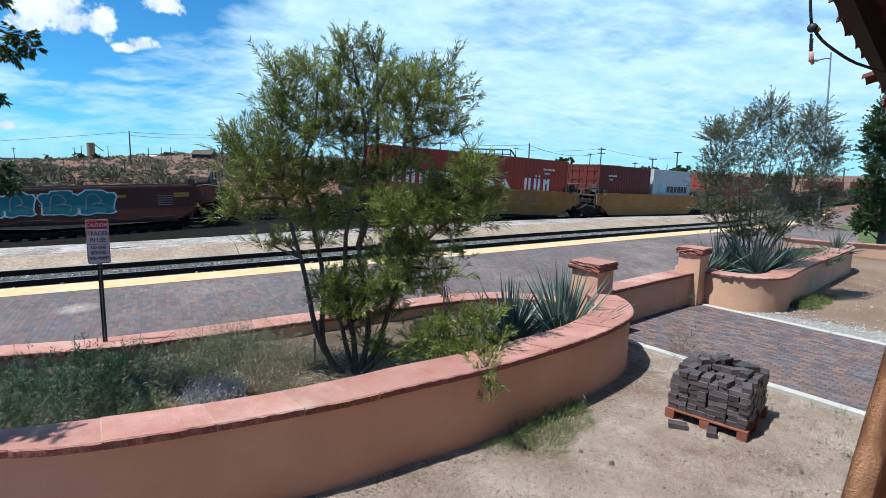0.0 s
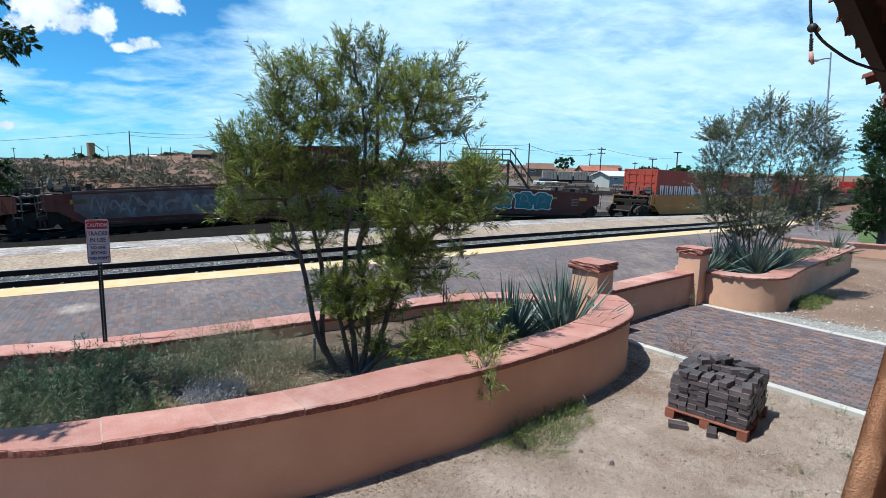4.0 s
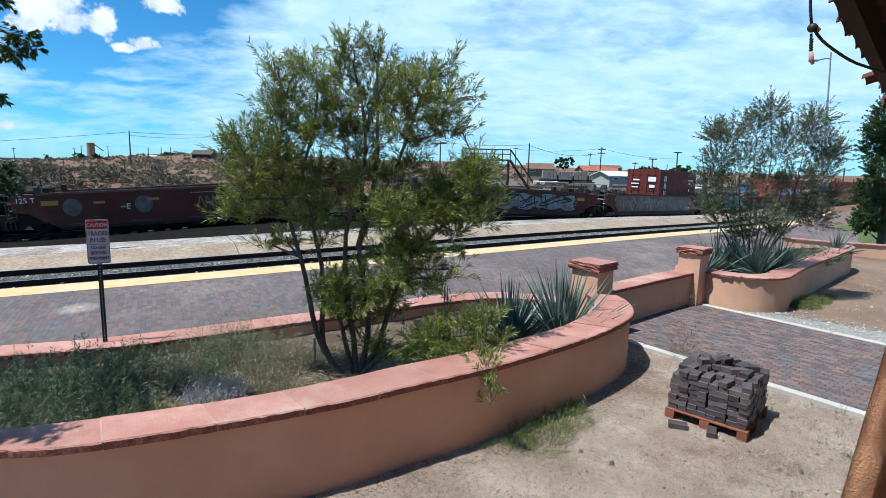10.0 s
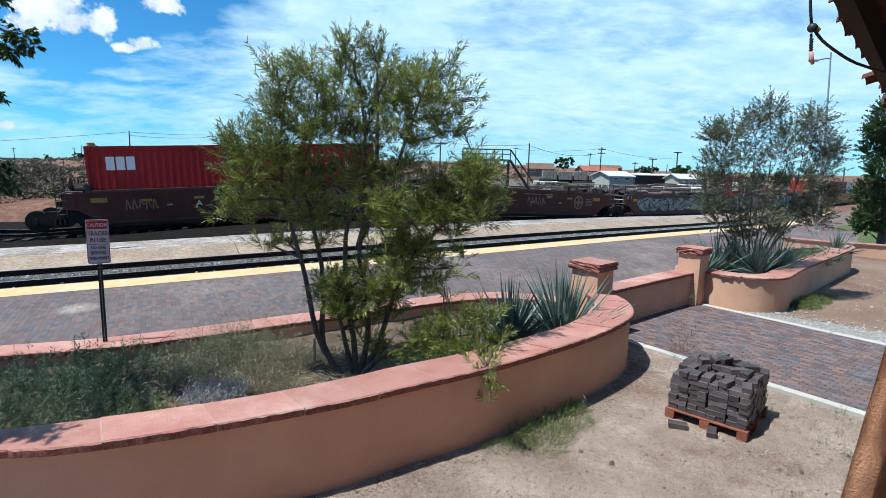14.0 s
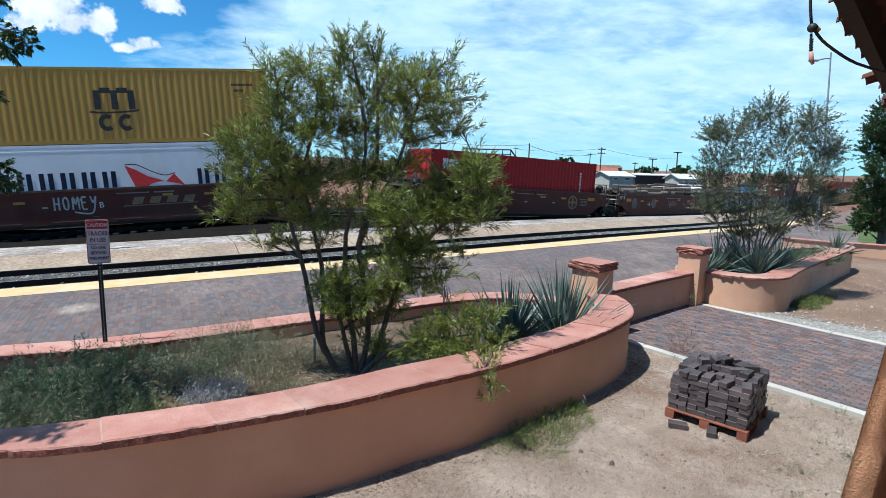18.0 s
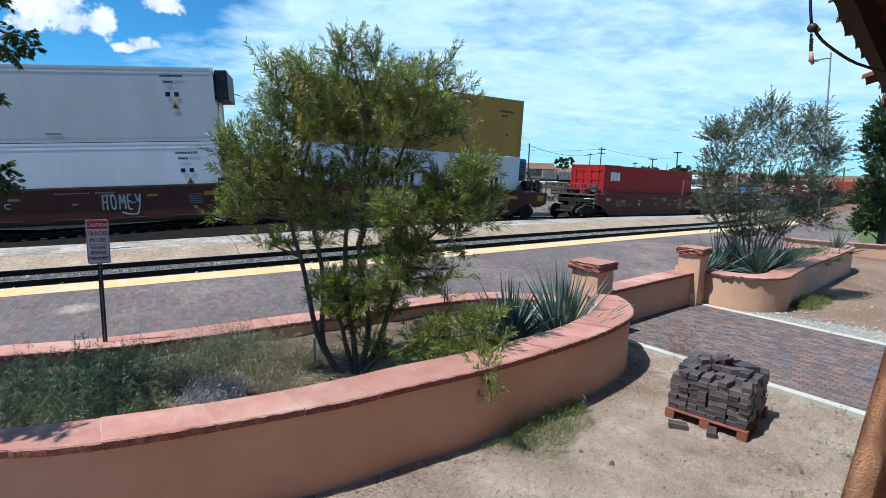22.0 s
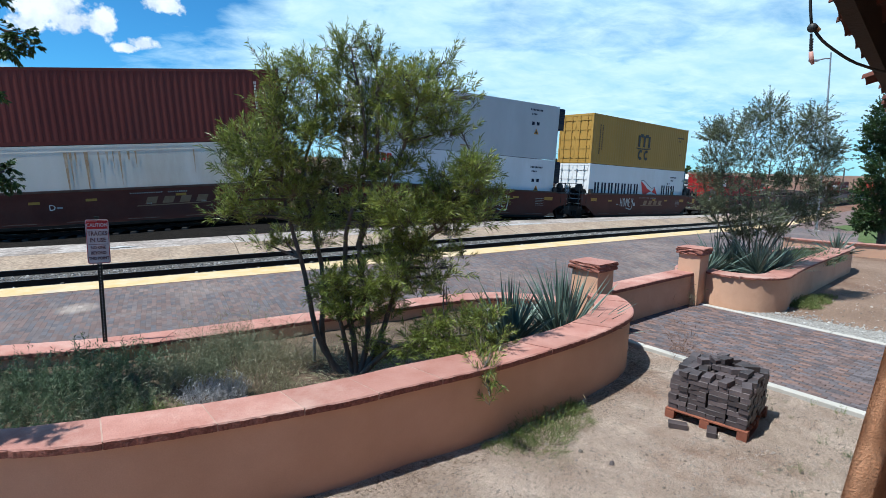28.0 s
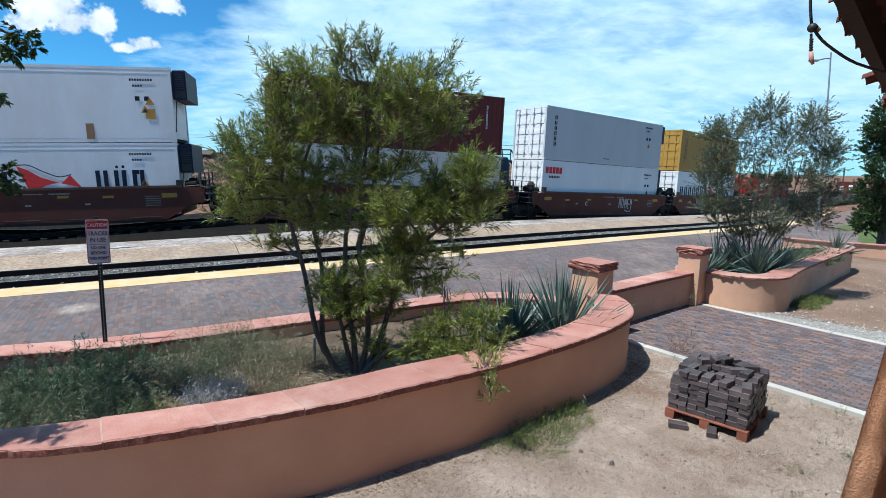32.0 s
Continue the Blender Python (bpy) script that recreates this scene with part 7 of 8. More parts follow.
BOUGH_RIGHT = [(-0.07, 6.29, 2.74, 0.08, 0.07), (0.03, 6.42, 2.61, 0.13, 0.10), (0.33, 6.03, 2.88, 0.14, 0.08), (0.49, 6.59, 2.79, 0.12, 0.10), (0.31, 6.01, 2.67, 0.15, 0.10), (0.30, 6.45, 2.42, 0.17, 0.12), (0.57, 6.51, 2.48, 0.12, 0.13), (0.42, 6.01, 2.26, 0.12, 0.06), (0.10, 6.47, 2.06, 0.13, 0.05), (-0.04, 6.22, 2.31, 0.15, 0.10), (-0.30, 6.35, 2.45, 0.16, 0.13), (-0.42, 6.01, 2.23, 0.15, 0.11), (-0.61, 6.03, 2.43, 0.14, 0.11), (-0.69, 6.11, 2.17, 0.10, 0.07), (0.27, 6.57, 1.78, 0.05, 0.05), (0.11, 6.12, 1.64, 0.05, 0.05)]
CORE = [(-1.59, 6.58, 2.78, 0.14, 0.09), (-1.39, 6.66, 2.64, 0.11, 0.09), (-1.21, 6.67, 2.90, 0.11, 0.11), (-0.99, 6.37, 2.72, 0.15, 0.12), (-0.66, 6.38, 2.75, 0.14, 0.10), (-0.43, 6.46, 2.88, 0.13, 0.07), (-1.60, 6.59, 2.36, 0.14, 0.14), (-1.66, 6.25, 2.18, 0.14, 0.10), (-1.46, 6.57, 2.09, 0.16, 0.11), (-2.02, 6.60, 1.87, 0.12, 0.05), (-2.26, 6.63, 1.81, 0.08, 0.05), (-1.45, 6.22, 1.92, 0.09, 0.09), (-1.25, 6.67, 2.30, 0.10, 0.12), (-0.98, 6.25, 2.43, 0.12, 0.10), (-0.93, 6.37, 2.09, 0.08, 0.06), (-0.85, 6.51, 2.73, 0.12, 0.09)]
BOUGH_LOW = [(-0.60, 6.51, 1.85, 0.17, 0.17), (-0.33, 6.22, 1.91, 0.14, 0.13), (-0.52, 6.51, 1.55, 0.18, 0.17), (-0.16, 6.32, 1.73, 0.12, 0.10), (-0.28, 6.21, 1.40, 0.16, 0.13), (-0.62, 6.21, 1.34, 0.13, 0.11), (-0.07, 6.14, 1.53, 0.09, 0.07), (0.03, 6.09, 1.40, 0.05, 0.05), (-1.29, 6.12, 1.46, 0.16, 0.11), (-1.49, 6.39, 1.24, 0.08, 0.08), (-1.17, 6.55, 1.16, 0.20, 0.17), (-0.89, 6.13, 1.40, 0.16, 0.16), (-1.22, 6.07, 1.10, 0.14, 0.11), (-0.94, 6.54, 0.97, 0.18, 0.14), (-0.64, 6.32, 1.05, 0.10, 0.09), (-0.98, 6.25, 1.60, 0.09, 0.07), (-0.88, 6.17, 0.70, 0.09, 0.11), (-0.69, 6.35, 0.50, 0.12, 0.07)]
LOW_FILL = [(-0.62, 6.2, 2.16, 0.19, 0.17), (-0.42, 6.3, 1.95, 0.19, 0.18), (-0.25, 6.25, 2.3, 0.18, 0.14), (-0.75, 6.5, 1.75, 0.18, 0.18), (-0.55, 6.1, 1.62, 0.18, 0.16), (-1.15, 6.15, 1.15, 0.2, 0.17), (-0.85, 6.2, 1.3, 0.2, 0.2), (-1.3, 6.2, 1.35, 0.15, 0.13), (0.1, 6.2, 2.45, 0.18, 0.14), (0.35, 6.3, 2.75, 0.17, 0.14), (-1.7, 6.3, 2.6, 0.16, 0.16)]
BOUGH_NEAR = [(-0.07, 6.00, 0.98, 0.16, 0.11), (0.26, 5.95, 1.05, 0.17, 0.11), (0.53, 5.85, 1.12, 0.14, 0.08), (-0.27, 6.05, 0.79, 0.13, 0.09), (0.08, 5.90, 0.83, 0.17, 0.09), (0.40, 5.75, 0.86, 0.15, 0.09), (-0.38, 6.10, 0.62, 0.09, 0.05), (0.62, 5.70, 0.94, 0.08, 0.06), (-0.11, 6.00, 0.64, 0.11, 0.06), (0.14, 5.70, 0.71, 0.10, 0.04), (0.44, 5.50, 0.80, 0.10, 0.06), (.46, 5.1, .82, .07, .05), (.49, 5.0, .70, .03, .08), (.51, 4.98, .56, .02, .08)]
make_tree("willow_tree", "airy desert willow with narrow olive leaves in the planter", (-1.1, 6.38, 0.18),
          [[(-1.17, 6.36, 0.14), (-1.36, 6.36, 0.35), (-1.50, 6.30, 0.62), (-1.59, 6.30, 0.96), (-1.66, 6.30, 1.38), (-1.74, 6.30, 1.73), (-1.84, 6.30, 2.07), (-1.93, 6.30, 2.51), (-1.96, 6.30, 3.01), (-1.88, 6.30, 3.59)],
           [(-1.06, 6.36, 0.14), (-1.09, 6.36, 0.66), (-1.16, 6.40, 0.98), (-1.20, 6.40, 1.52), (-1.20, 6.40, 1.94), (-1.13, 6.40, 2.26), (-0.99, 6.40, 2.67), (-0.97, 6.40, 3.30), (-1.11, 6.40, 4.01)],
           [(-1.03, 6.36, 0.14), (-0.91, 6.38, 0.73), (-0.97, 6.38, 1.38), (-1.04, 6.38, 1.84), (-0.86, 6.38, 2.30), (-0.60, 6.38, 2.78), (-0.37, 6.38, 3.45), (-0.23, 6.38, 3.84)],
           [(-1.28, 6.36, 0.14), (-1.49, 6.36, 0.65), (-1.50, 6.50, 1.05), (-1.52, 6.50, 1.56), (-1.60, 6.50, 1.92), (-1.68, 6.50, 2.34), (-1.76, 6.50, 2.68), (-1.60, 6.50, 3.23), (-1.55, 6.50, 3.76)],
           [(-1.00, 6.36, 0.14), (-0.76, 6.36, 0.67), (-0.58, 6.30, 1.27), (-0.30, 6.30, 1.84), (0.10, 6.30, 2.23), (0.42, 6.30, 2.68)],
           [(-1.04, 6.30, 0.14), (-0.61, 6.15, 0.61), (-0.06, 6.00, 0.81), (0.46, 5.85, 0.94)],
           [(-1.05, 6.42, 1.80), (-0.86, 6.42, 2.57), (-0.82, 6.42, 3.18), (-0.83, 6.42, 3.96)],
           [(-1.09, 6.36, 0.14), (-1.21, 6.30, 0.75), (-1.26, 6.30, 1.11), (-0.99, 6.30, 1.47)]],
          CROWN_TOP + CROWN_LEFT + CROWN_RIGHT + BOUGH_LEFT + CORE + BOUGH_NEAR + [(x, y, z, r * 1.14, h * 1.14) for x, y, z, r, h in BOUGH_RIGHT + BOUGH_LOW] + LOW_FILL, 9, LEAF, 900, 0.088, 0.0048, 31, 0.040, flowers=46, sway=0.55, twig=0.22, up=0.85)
FAR_CLUMPS = [(7.23, 12.2, 4.38, .5, .42), (7.0, 12.4, 4.08, .53, .47), (6.24, 11.9, 3.83, .45, .38), (6.09, 12.3, 3.86, .24, .29), (7.99, 12.5, 3.98, .54, .47), (8.2, 12.1, 4.21, .39, .39), (8.6, 12.4, 3.74, .47, .47),
              (7.41, 11.9, 3.49, .64, .49), (7.01, 12.5, 3.38, .67, .54), (6.09, 12.1, 3.28, .49, .46), (6.05, 12.3, 2.83, .3, .36)]
FAR_CLUMPS += [(6.42, 12.0, 2.65, .65, .52), (7.41, 12.4, 2.8, .67, .53), (7.93, 12.0, 2.89, .58, .52), (8.5, 12.2, 3.16, .45, .46), (8.9, 12.4, 3.54, .19, .19), (8.7, 12.3, 2.59, .35, .4), (6.05, 12.1, 2.25, .22, .24),
               (6.52, 12.3, 1.99, .6, .37), (7.07, 11.9, 2.1, .64, .38), (8.15, 12.4, 2.16, .6, .37), (8.49, 12.1, 2.06, .39, .33), (6.9, 12.2, 1.62, .3, .22), (7.6, 12.1, 1.7, .3, .22)]
FAR_CLUMPS = [(x + 0.06, y, z - 0.08, r * 0.9, h * 0.9) for x, y, z, r, h in FAR_CLUMPS]
make_tree("willow_tree", "silvery desert willow with many thin stems in the further planter", (7.3, 12.3, 0.5),
          [[(7.3 + 0.06 * dx, 12.3, 0.5), (7.3 + 0.45 * dx, 12.3, 1.3), (7.3 + 0.9 * dx, 12.25, 2.2), (7.3 + 1.1 * dx, 12.25, 3.3)] for dx in (-1.3, -0.9, -0.5, -0.2, 0.15, 0.5, 0.8, 1.15)],
          [(x, y, z, r * (0.72 if z > 3 else 0.88), h * 0.85) for x, y, z, r, h in FAR_CLUMPS], 5, LEAF_SILVER, 2000, 0.072, 0.0068, 47, 0.024, flowers=60, sway=0.45, twig=0.34, up=0.7)
make_tree("shade_tree", "dense dark green tree beside the lawn", (17.0, 20.3, -0.1),
          [[(17.0, 20.3, -0.1), (17.0, 20.3, 1.2), (16.9, 20.2, 2.6), (16.7, 20.2, 4.2)], [(17.0, 20.3, 0.8), (17.5, 20.2, 2.0), (17.6, 20.1, 3.5)]],
          [(16.1, 20.0, 4.75, .40, .55), (16.45, 20.5, 4.09, .55, .66), (16.1, 19.5, 3.22, .65, .63), (16.41, 20.3, 2.38, .7, .7), (16.4, 20.0, 1.54, .75, .6), (16.45, 20.4, 1.18, .44, .44), (16.86, 20.0, 4.3, .86, 1.1), (17.33, 20.0, 2.6, 1.08, 1.1), (17.6, 20.2, 5.2, .9, .8), (16.7, 20.2, 5.4, .8, .7), (18.2, 20.5, 3.6, 1.0, 1.0)],
          3, LEAF_DARK, 4200, 0.085, 0.020, 53, 0.16, sway=0.3, twig=0.35)
make_tree("elm_tree", "overhanging elm branches with small drooping leaves", (-7.6, 5.3, 0.0),
          [[(-7.6, 5.3, 0.0), (-7.4, 5.3, 2.0), (-6.6, 5.2, 3.6), (-5.2, 5.1, 4.2)], [(-7.4, 5.3, 1.8), (-6.4, 5.5, 2.8), (-5.2, 5.6, 2.75)]],
          [(-3.90, 5.0, 3.90, .07, .04), (-3.83, 5.0, 3.81, .06, .04), (-4.02, 5.0, 3.76, .08, .05), (-4.12, 5.0, 3.80, .06, .04), (-4.2, 5.0, 3.37, .05, .03), (-4.15, 5.0, 4.22, .07, .03), (-4.70, 5.6, 2.66, .10, .05), (-4.64, 5.6, 2.54, .08, .05), (-4.78, 5.6, 2.48, .08, .06),
           (-4.95, 5.0, 4.05, .25, .18), (-5.4, 5.1, 4.3, .4, .35), (-6.0, 5.2, 4.2, .6, .5), (-5.5, 5.6, 2.7, .3, .2), (-4.9, 5.0, 4.75, .4, .15), (-3.6, 4.6, 5.1, .5, .25), (-4.3, 4.2, 5.2, .6, .3), (-4.72, 3.02, 4.22, .14, .05), (-4.60, 2.92, 4.24, .12, .05), (-4.48, 3.0, 4.22, .10, .04), (-4.38, 3.03, 4.2, .08, .03), (-4.28, 3.0, 4.2, .06, .03), (-4.85, 3.0, 4.3, .16, .06), (-5.1, 3.1, 4.4, .25, .12)],
          3, LEAF_DARK, 900, 0.042, 0.011, 61, 0.12, sway=0.7, up=-0.25, twig=0.10)


def yucca(x, y, z, size, blades, seed, label):
    y_thing = thing("yucca", label, "yucca", pose(x, y, z), "yuccas in the planters")
    r = random.Random(seed)
    meshes = []
    for k in range(4):
        L, w = size * (0.8 + 0.13 * k), 0.021 * (1.1 if k % 2 else 0.9)
        s = Soup()
        s.v = [(-w * 0.6, 0, 0), (0, -0.005, 0), (w * 0.6, 0, 0), (-w, 0.0, L * 0.4), (0, -0.007, L * 0.4), (w, 0.0, L * 0.4), (0, 0.012 * k, L)]
        s.f = [(0, 1, 4, 3), (1, 2, 5, 4), (3, 4, 6), (4, 5, 6)]
        meshes.append(s.mesh("blade", YUCCA))
    for _ in range(blades):
        az, tilt = r.uniform(0, 360), min(82, abs(r.gauss(36, 27)))
        ob = new("blade", r.choice(meshes))
        ob.parent = y_thing
        ob.matrix_basis = Matrix.Translation((r.uniform(-0.05, 0.05), r.uniform(-0.05, 0.05), r.uniform(0, 0.08))) @ pose(0, 0, 0, rz=az) @ pose(0, 0, 0, rx=tilt) @ pose(0, 0, 0, rz=r.uniform(0, 360))


yucca(1.80, 7.50, 0.22, 1.10, 190, 1, "spiky blue-green yucca beside the wall")
yucca(1.00, 7.30, 0.22, 0.96, 165, 2, "smaller spiky blue-green yucca under the willow")
yucca(7.25, 11.9, 0.55, 1.05, 95, 3, "large spiky yucca in the further planter")
yucca(6.45, 12.2, 0.55, 0.95, 70, 4, "spiky yucca beside the gate pillar")
yucca(6.95, 12.35, 0.55, 0.95, 80, 6, "spiky yucca among the stems of the silvery willow")
yucca(7.95, 12.35, 0.55, 0.85, 80, 7, "spiky yucca among the stems of the silvery willow")
yucca(5.95, 11.75, 0.55, 0.7, 60, 8, "small spiky yucca beside the gate pillar")
yucca(12.0, 15.9, 0.5, 0.7, 80, 5, "spiky yucca at the end of the further planter")


def tuft(name, label, x, y, z, rx, ry, h, n, material, seed, width=0.004, lean=0.5, category="grass", feather=0, group=""):
    """Blades that rise from a patch of ground; with feather each one carries small side leaves."""
    g = np.random.default_rng(seed)
    a, q = g.uniform(0, 2 * np.pi, n), np.sqrt(g.uniform(0, 1, n))
    P = np.stack([np.cos(a) * q * rx, np.sin(a) * q * ry, np.zeros(n)], 1)
    D = np.stack([np.cos(a) * q * lean, np.sin(a) * q * lean, np.ones(n)], 1) + g.normal(size=(n, 3)) * 0.22 * lean * 2
    D[:, 2] = np.abs(D[:, 2]) + 0.2
    L = h * g.uniform(0.5, 1.15, n) * (1 - 0.45 * q)
    W = np.full(n, width)
    if feather:
        D /= np.linalg.norm(D, axis=1, keepdims=True)
        t = g.uniform(0.15, 1.0, (n, feather))
        P2 = (P[:, None] + D[:, None] * (L[:, None] * t)[..., None]).reshape(-1, 3)
        D2 = (D[:, None] * 0.8 + g.normal(size=(n, feather, 3)) * 0.75).reshape(-1, 3)
        m = len(P2)
        P, D = np.concatenate([P, P2]), np.concatenate([D, D2])
        W = np.concatenate([W * 0.5, width * g.uniform(0.7, 1.3, m)])
        L = np.concatenate([L, h * (0.12 if feather < 45 else 0.075) * g.uniform(0.6, 1.4, m)])
    ob = new(name, leaf_mesh(name, P, D, L, W, material, 0.1, seed))
    ob.matrix_basis = pose(x, y, z)
    return tagged(ob, label, category, group)


k = 0
for x, y, r, h, n, m, f, w, lab, nm, cat in (
        (-5.2, 5.3, .42, .62, 120, LEAF_HERB, 72, .0030, "feathery dark green herb bush", "herb_bush", "bush"), (-4.6, 5.35, .40, .62, 120, LEAF_HERB, 72, .0030, "feathery dark green herb bush", "herb_bush", "bush"),
        (-4.1, 5.2, .36, .58, 115, LEAF_HERB, 72, .0030, "feathery dark green herb bush", "herb_bush", "bush"), (-3.65, 5.45, .36, .58, 115, LEAF_HERB, 72, .0030, "feathery dark green herb bush", "herb_bush", "bush"),
        (-3.3, 5.1, .28, .42, 110, LEAF_HERB, 50, .0024, "low feathery green herb bush", "herb_bush", "bush"), (-4.4, 4.6, .42, .52, 100, LEAF_SAGE, 66, .0026, "grey-green bush with fine leaves", "herb_bush", "bush"),
        (-3.75, 4.45, .38, .44, 100, LEAF_HERB, 64, .0028, "feathery green herb bush", "herb_bush", "bush"), (-3.1, 4.55, .30, .36, 110, LEAF_SAGE, 50, .0024, "low grey-green bush with fine leaves", "herb_bush", "bush"),
        (-5.0, 4.4, .45, .60, 110, LEAF_HERB, 72, .0030, "feathery dark green herb bush", "herb_bush", "bush"), (-3.9, 6.35, .3, .48, 90, LEAF_HERB, 20, .004, "green bush beside the low wall", "herb_bush", "bush"),
        (-3.25, 6.45, .40, .50, 520, LEAF_SAGE, 3, .0035, "tall pale green grass tuft", "grass_tuft", "grass"), (-2.65, 6.75, .42, .52, 560, LEAF_SAGE, 3, .0035, "tall pale green grass tuft", "grass_tuft", "grass"),
        (-2.15, 6.45, .42, .48, 620, LEAF_DRY, 3, .003, "dry straw-coloured grass tuft", "grass_tuft", "grass"), (-2.95, 6.05, .36, .38, 480, LEAF_SAGE, 3, .0035, "pale green tuft of grass", "grass_tuft", "grass"),
        (-2.2, 5.95, .38, .34, 460, LEAF_DRY, 3, .003, "dry straw-coloured grass tuft", "grass_tuft", "grass"), (-1.8, 5.75, .25, .24, 260, LEAF_DRY, 2, .003, "short tuft of dry grass", "grass_tuft", "grass"),
        (-3.0, 5.30, .2, .2, 160, LEAF_DRY, 2, .003, "short tuft of dry grass", "grass_tuft", "grass"), (-2.60, 5.52, .20, .36, 420, LEAF_LAV, 3, .0032, "silver-grey cushion of lavender leaves", "lavender_bush", "bush"),
        (-2.36, 5.60, .16, .34, 330, LEAF_LAV, 3, .0032, "silver-grey cushion of lavender leaves", "lavender_bush", "bush"), (1.3, 7.75, .18, .75, 70, LEAF_DRY, 4, .003, "dry straw stalks between the yuccas", "dry_stalks", "grass"),
        (-3.0, 7.0, .4, .42, 380, LEAF_SAGE, 3, .0035, "pale green grass against the low wall", "grass_tuft", "grass"),
        (-2.55, 6.85, .34, .95, 46, LEAF_DRY, 34, .0016, "airy pale plume of seeding grass", "grass_plume", "grass"), (-3.1, 6.75, .30, .85, 40, LEAF_DRY, 34, .0016, "airy pale plume of seeding grass", "grass_plume", "grass"), (-2.0, 6.75, .30, .80, 36, LEAF_DRY, 34, .0016, "airy pale plume of seeding grass", "grass_plume", "grass"),
        (-3.5, 5.0, .34, .50, 110, LEAF_SAGE, 24, .0035, "grey-green bush with fine leaves", "herb_bush", "bush"), (-3.15, 5.75, .34, .46, 110, LEAF_SAGE, 20, .0035, "grey-green bush with fine leaves", "herb_bush", "bush"), (-3.05, 6.2, .34, .34, 380, LEAF_SAGE, 3, .0035, "pale green tuft of grass", "grass_tuft", "grass"),
        (-4.85, 4.9, .4, .62, 95, LEAF_SAGE, 66, .0026, "grey-green bush with fine leaves", "herb_bush", "bush"), (-4.3, 6.0, .3, .62, 60, LEAF_HERB, 26, .004, "thin green herb beside the sign post", "herb_bush", "bush"), (-2.9, 4.95, .3, .3, 300, LEAF_GRASS, 3, .0035, "green grass beside the coping", "grass_tuft", "grass"),
        (-1.55, 6.9, .3, .3, 260, LEAF_SAGE, 3, .003, "thin grass behind the willow", "grass_tuft", "grass")):
    k += 1
    tuft(nm, lab, x, y, 0.17, r, r, h, n, m, 100 + k, w, 0.55, cat, f, "planter plants")
for x, y, rx, h, n, m, lab in ((0.62, 4.98, .15, .14, 150, LEAF_GRASS, "sparse green weeds at the foot of the wall"), (1.02, 5.10, .34, .24, 300, LEAF_GRASS, "green weeds at the foot of the wall"), (1.16, 5.30, .30, .30, 300, LEAF_GRASS, "green weeds at the foot of the wall"), (1.42, 5.60, .30, .28, 330, LEAF_GRASS, "green weeds at the foot of the wall"), (1.62, 5.92, .14, .17, 300, LEAF_GRASS, "green weeds at the foot of the wall"),
                               (0.86, 5.12, .16, .16, 280, LEAF_GRASS, "sparse weeds at the foot of the wall"), (1.0, 4.85, .34, .12, 200, LEAF_DRY, "dry low weeds on the dirt"),
                               (8.0, 11.35, .34, .26, 620, LEAF_GRASS, "green grass at the foot of the further wall"), (8.6, 11.85, .34, .22, 520, LEAF_GRASS, "green grass at the foot of the further wall"), (9.2, 12.35, .25, .15, 260, LEAF_GRASS, "green grass at the foot of the further wall"),
                               (7.7, 12.7, .7, .35, 500, LEAF_HERB, "green herbs under the further willow"), (9.6, 14.1, .8, .55, 900, LEAF_HERB, "green herbs in the further planter"), (10.5, 14.9, .8, .55, 900, LEAF_HERB, "green herbs in the further planter"), (8.4, 13.4, .6, .6, 700, LEAF_HERB, "green herbs in the further planter"), (8.8, 13.3, .6, .45, 600, LEAF_SAGE, "grey-green herbs in the further planter")):
    k += 1
    z = 0.52 if y > 12.6 and x < 11 and "planter" in lab or "willow" in lab else 0.0
    tuft("weeds", lab, x, y, z, rx, rx * 0.8, h, n, m, 200 + k, 0.0035 if y < 8 else 0.008, 0.9, "grass", 2, "weeds")
rw = random.Random(77)
for i in range(34):
    x, y, z = yard_at(rw)
    if x < 1.9 and i % 2:
        continue
    k += 1
    tuft("weeds", "small dry weed on the dirt", x, y, 0.0, 0.05, 0.05, rw.uniform(0.05, 0.17), rw.randint(7, 22), rw.choice((LEAF_DRY, LEAF_SAGE, LEAF_DRY)), 300 + k, 0.0022, 0.8, "grass", 3, "weeds")
for i in range(95):
    x, y = rw.uniform(3.0, 5.0), rw.uniform(3.7, 6.7)
    if 0.79 * (x - 3) + 0.61 * (y - 8.75) < -0.25 and not (x < 3.85 and 5.0 < y):
        k += 1
        tuft("weeds", "small sprig of dry weed on the dirt", x, y, 0.0, 0.03, 0.03, rw.uniform(0.06, 0.2), rw.randint(4, 14), rw.choice((LEAF_DRY, LEAF_HERB, LEAF_GRASS)), 300 + k, 0.0032, 0.7, "grass", 4, "weeds")
tuft("dry_shrub", "leafless dry shrub at the edge of the path", 3.75, 7.85, 0.0, 0.12, 0.10, 1.0, 34, mat("dry_stem", (0.14, 0.084, 0.063), (0.196, 0.126, 0.091), 9), 411, 0.004, 0.75, "shrub", 5)
tuft("dry_shrub", "thin dry weed beside the gate pillar", 5.35, 11.0, 0.0, 0.08, 0.08, 0.7, 16, LEAF_DRY, 412, 0.004, 0.5, "shrub", 5)
lawn_p = Soup()
for i in range(13):
    for j in range(9):
        x, y = 18.4 + i * 0.75 + j * 0.30, 21.6 + j * 1.0 + i * 0.55
        lawn_p.v.append((x, y, 0.03 + 0.02 * noise.noise((x, y, 0))))
lawn_p.f = [(i * 9 + j, (i + 1) * 9 + j, (i + 1) * 9 + j + 1, i * 9 + j + 1) for i in range(12) for j in range(8)]
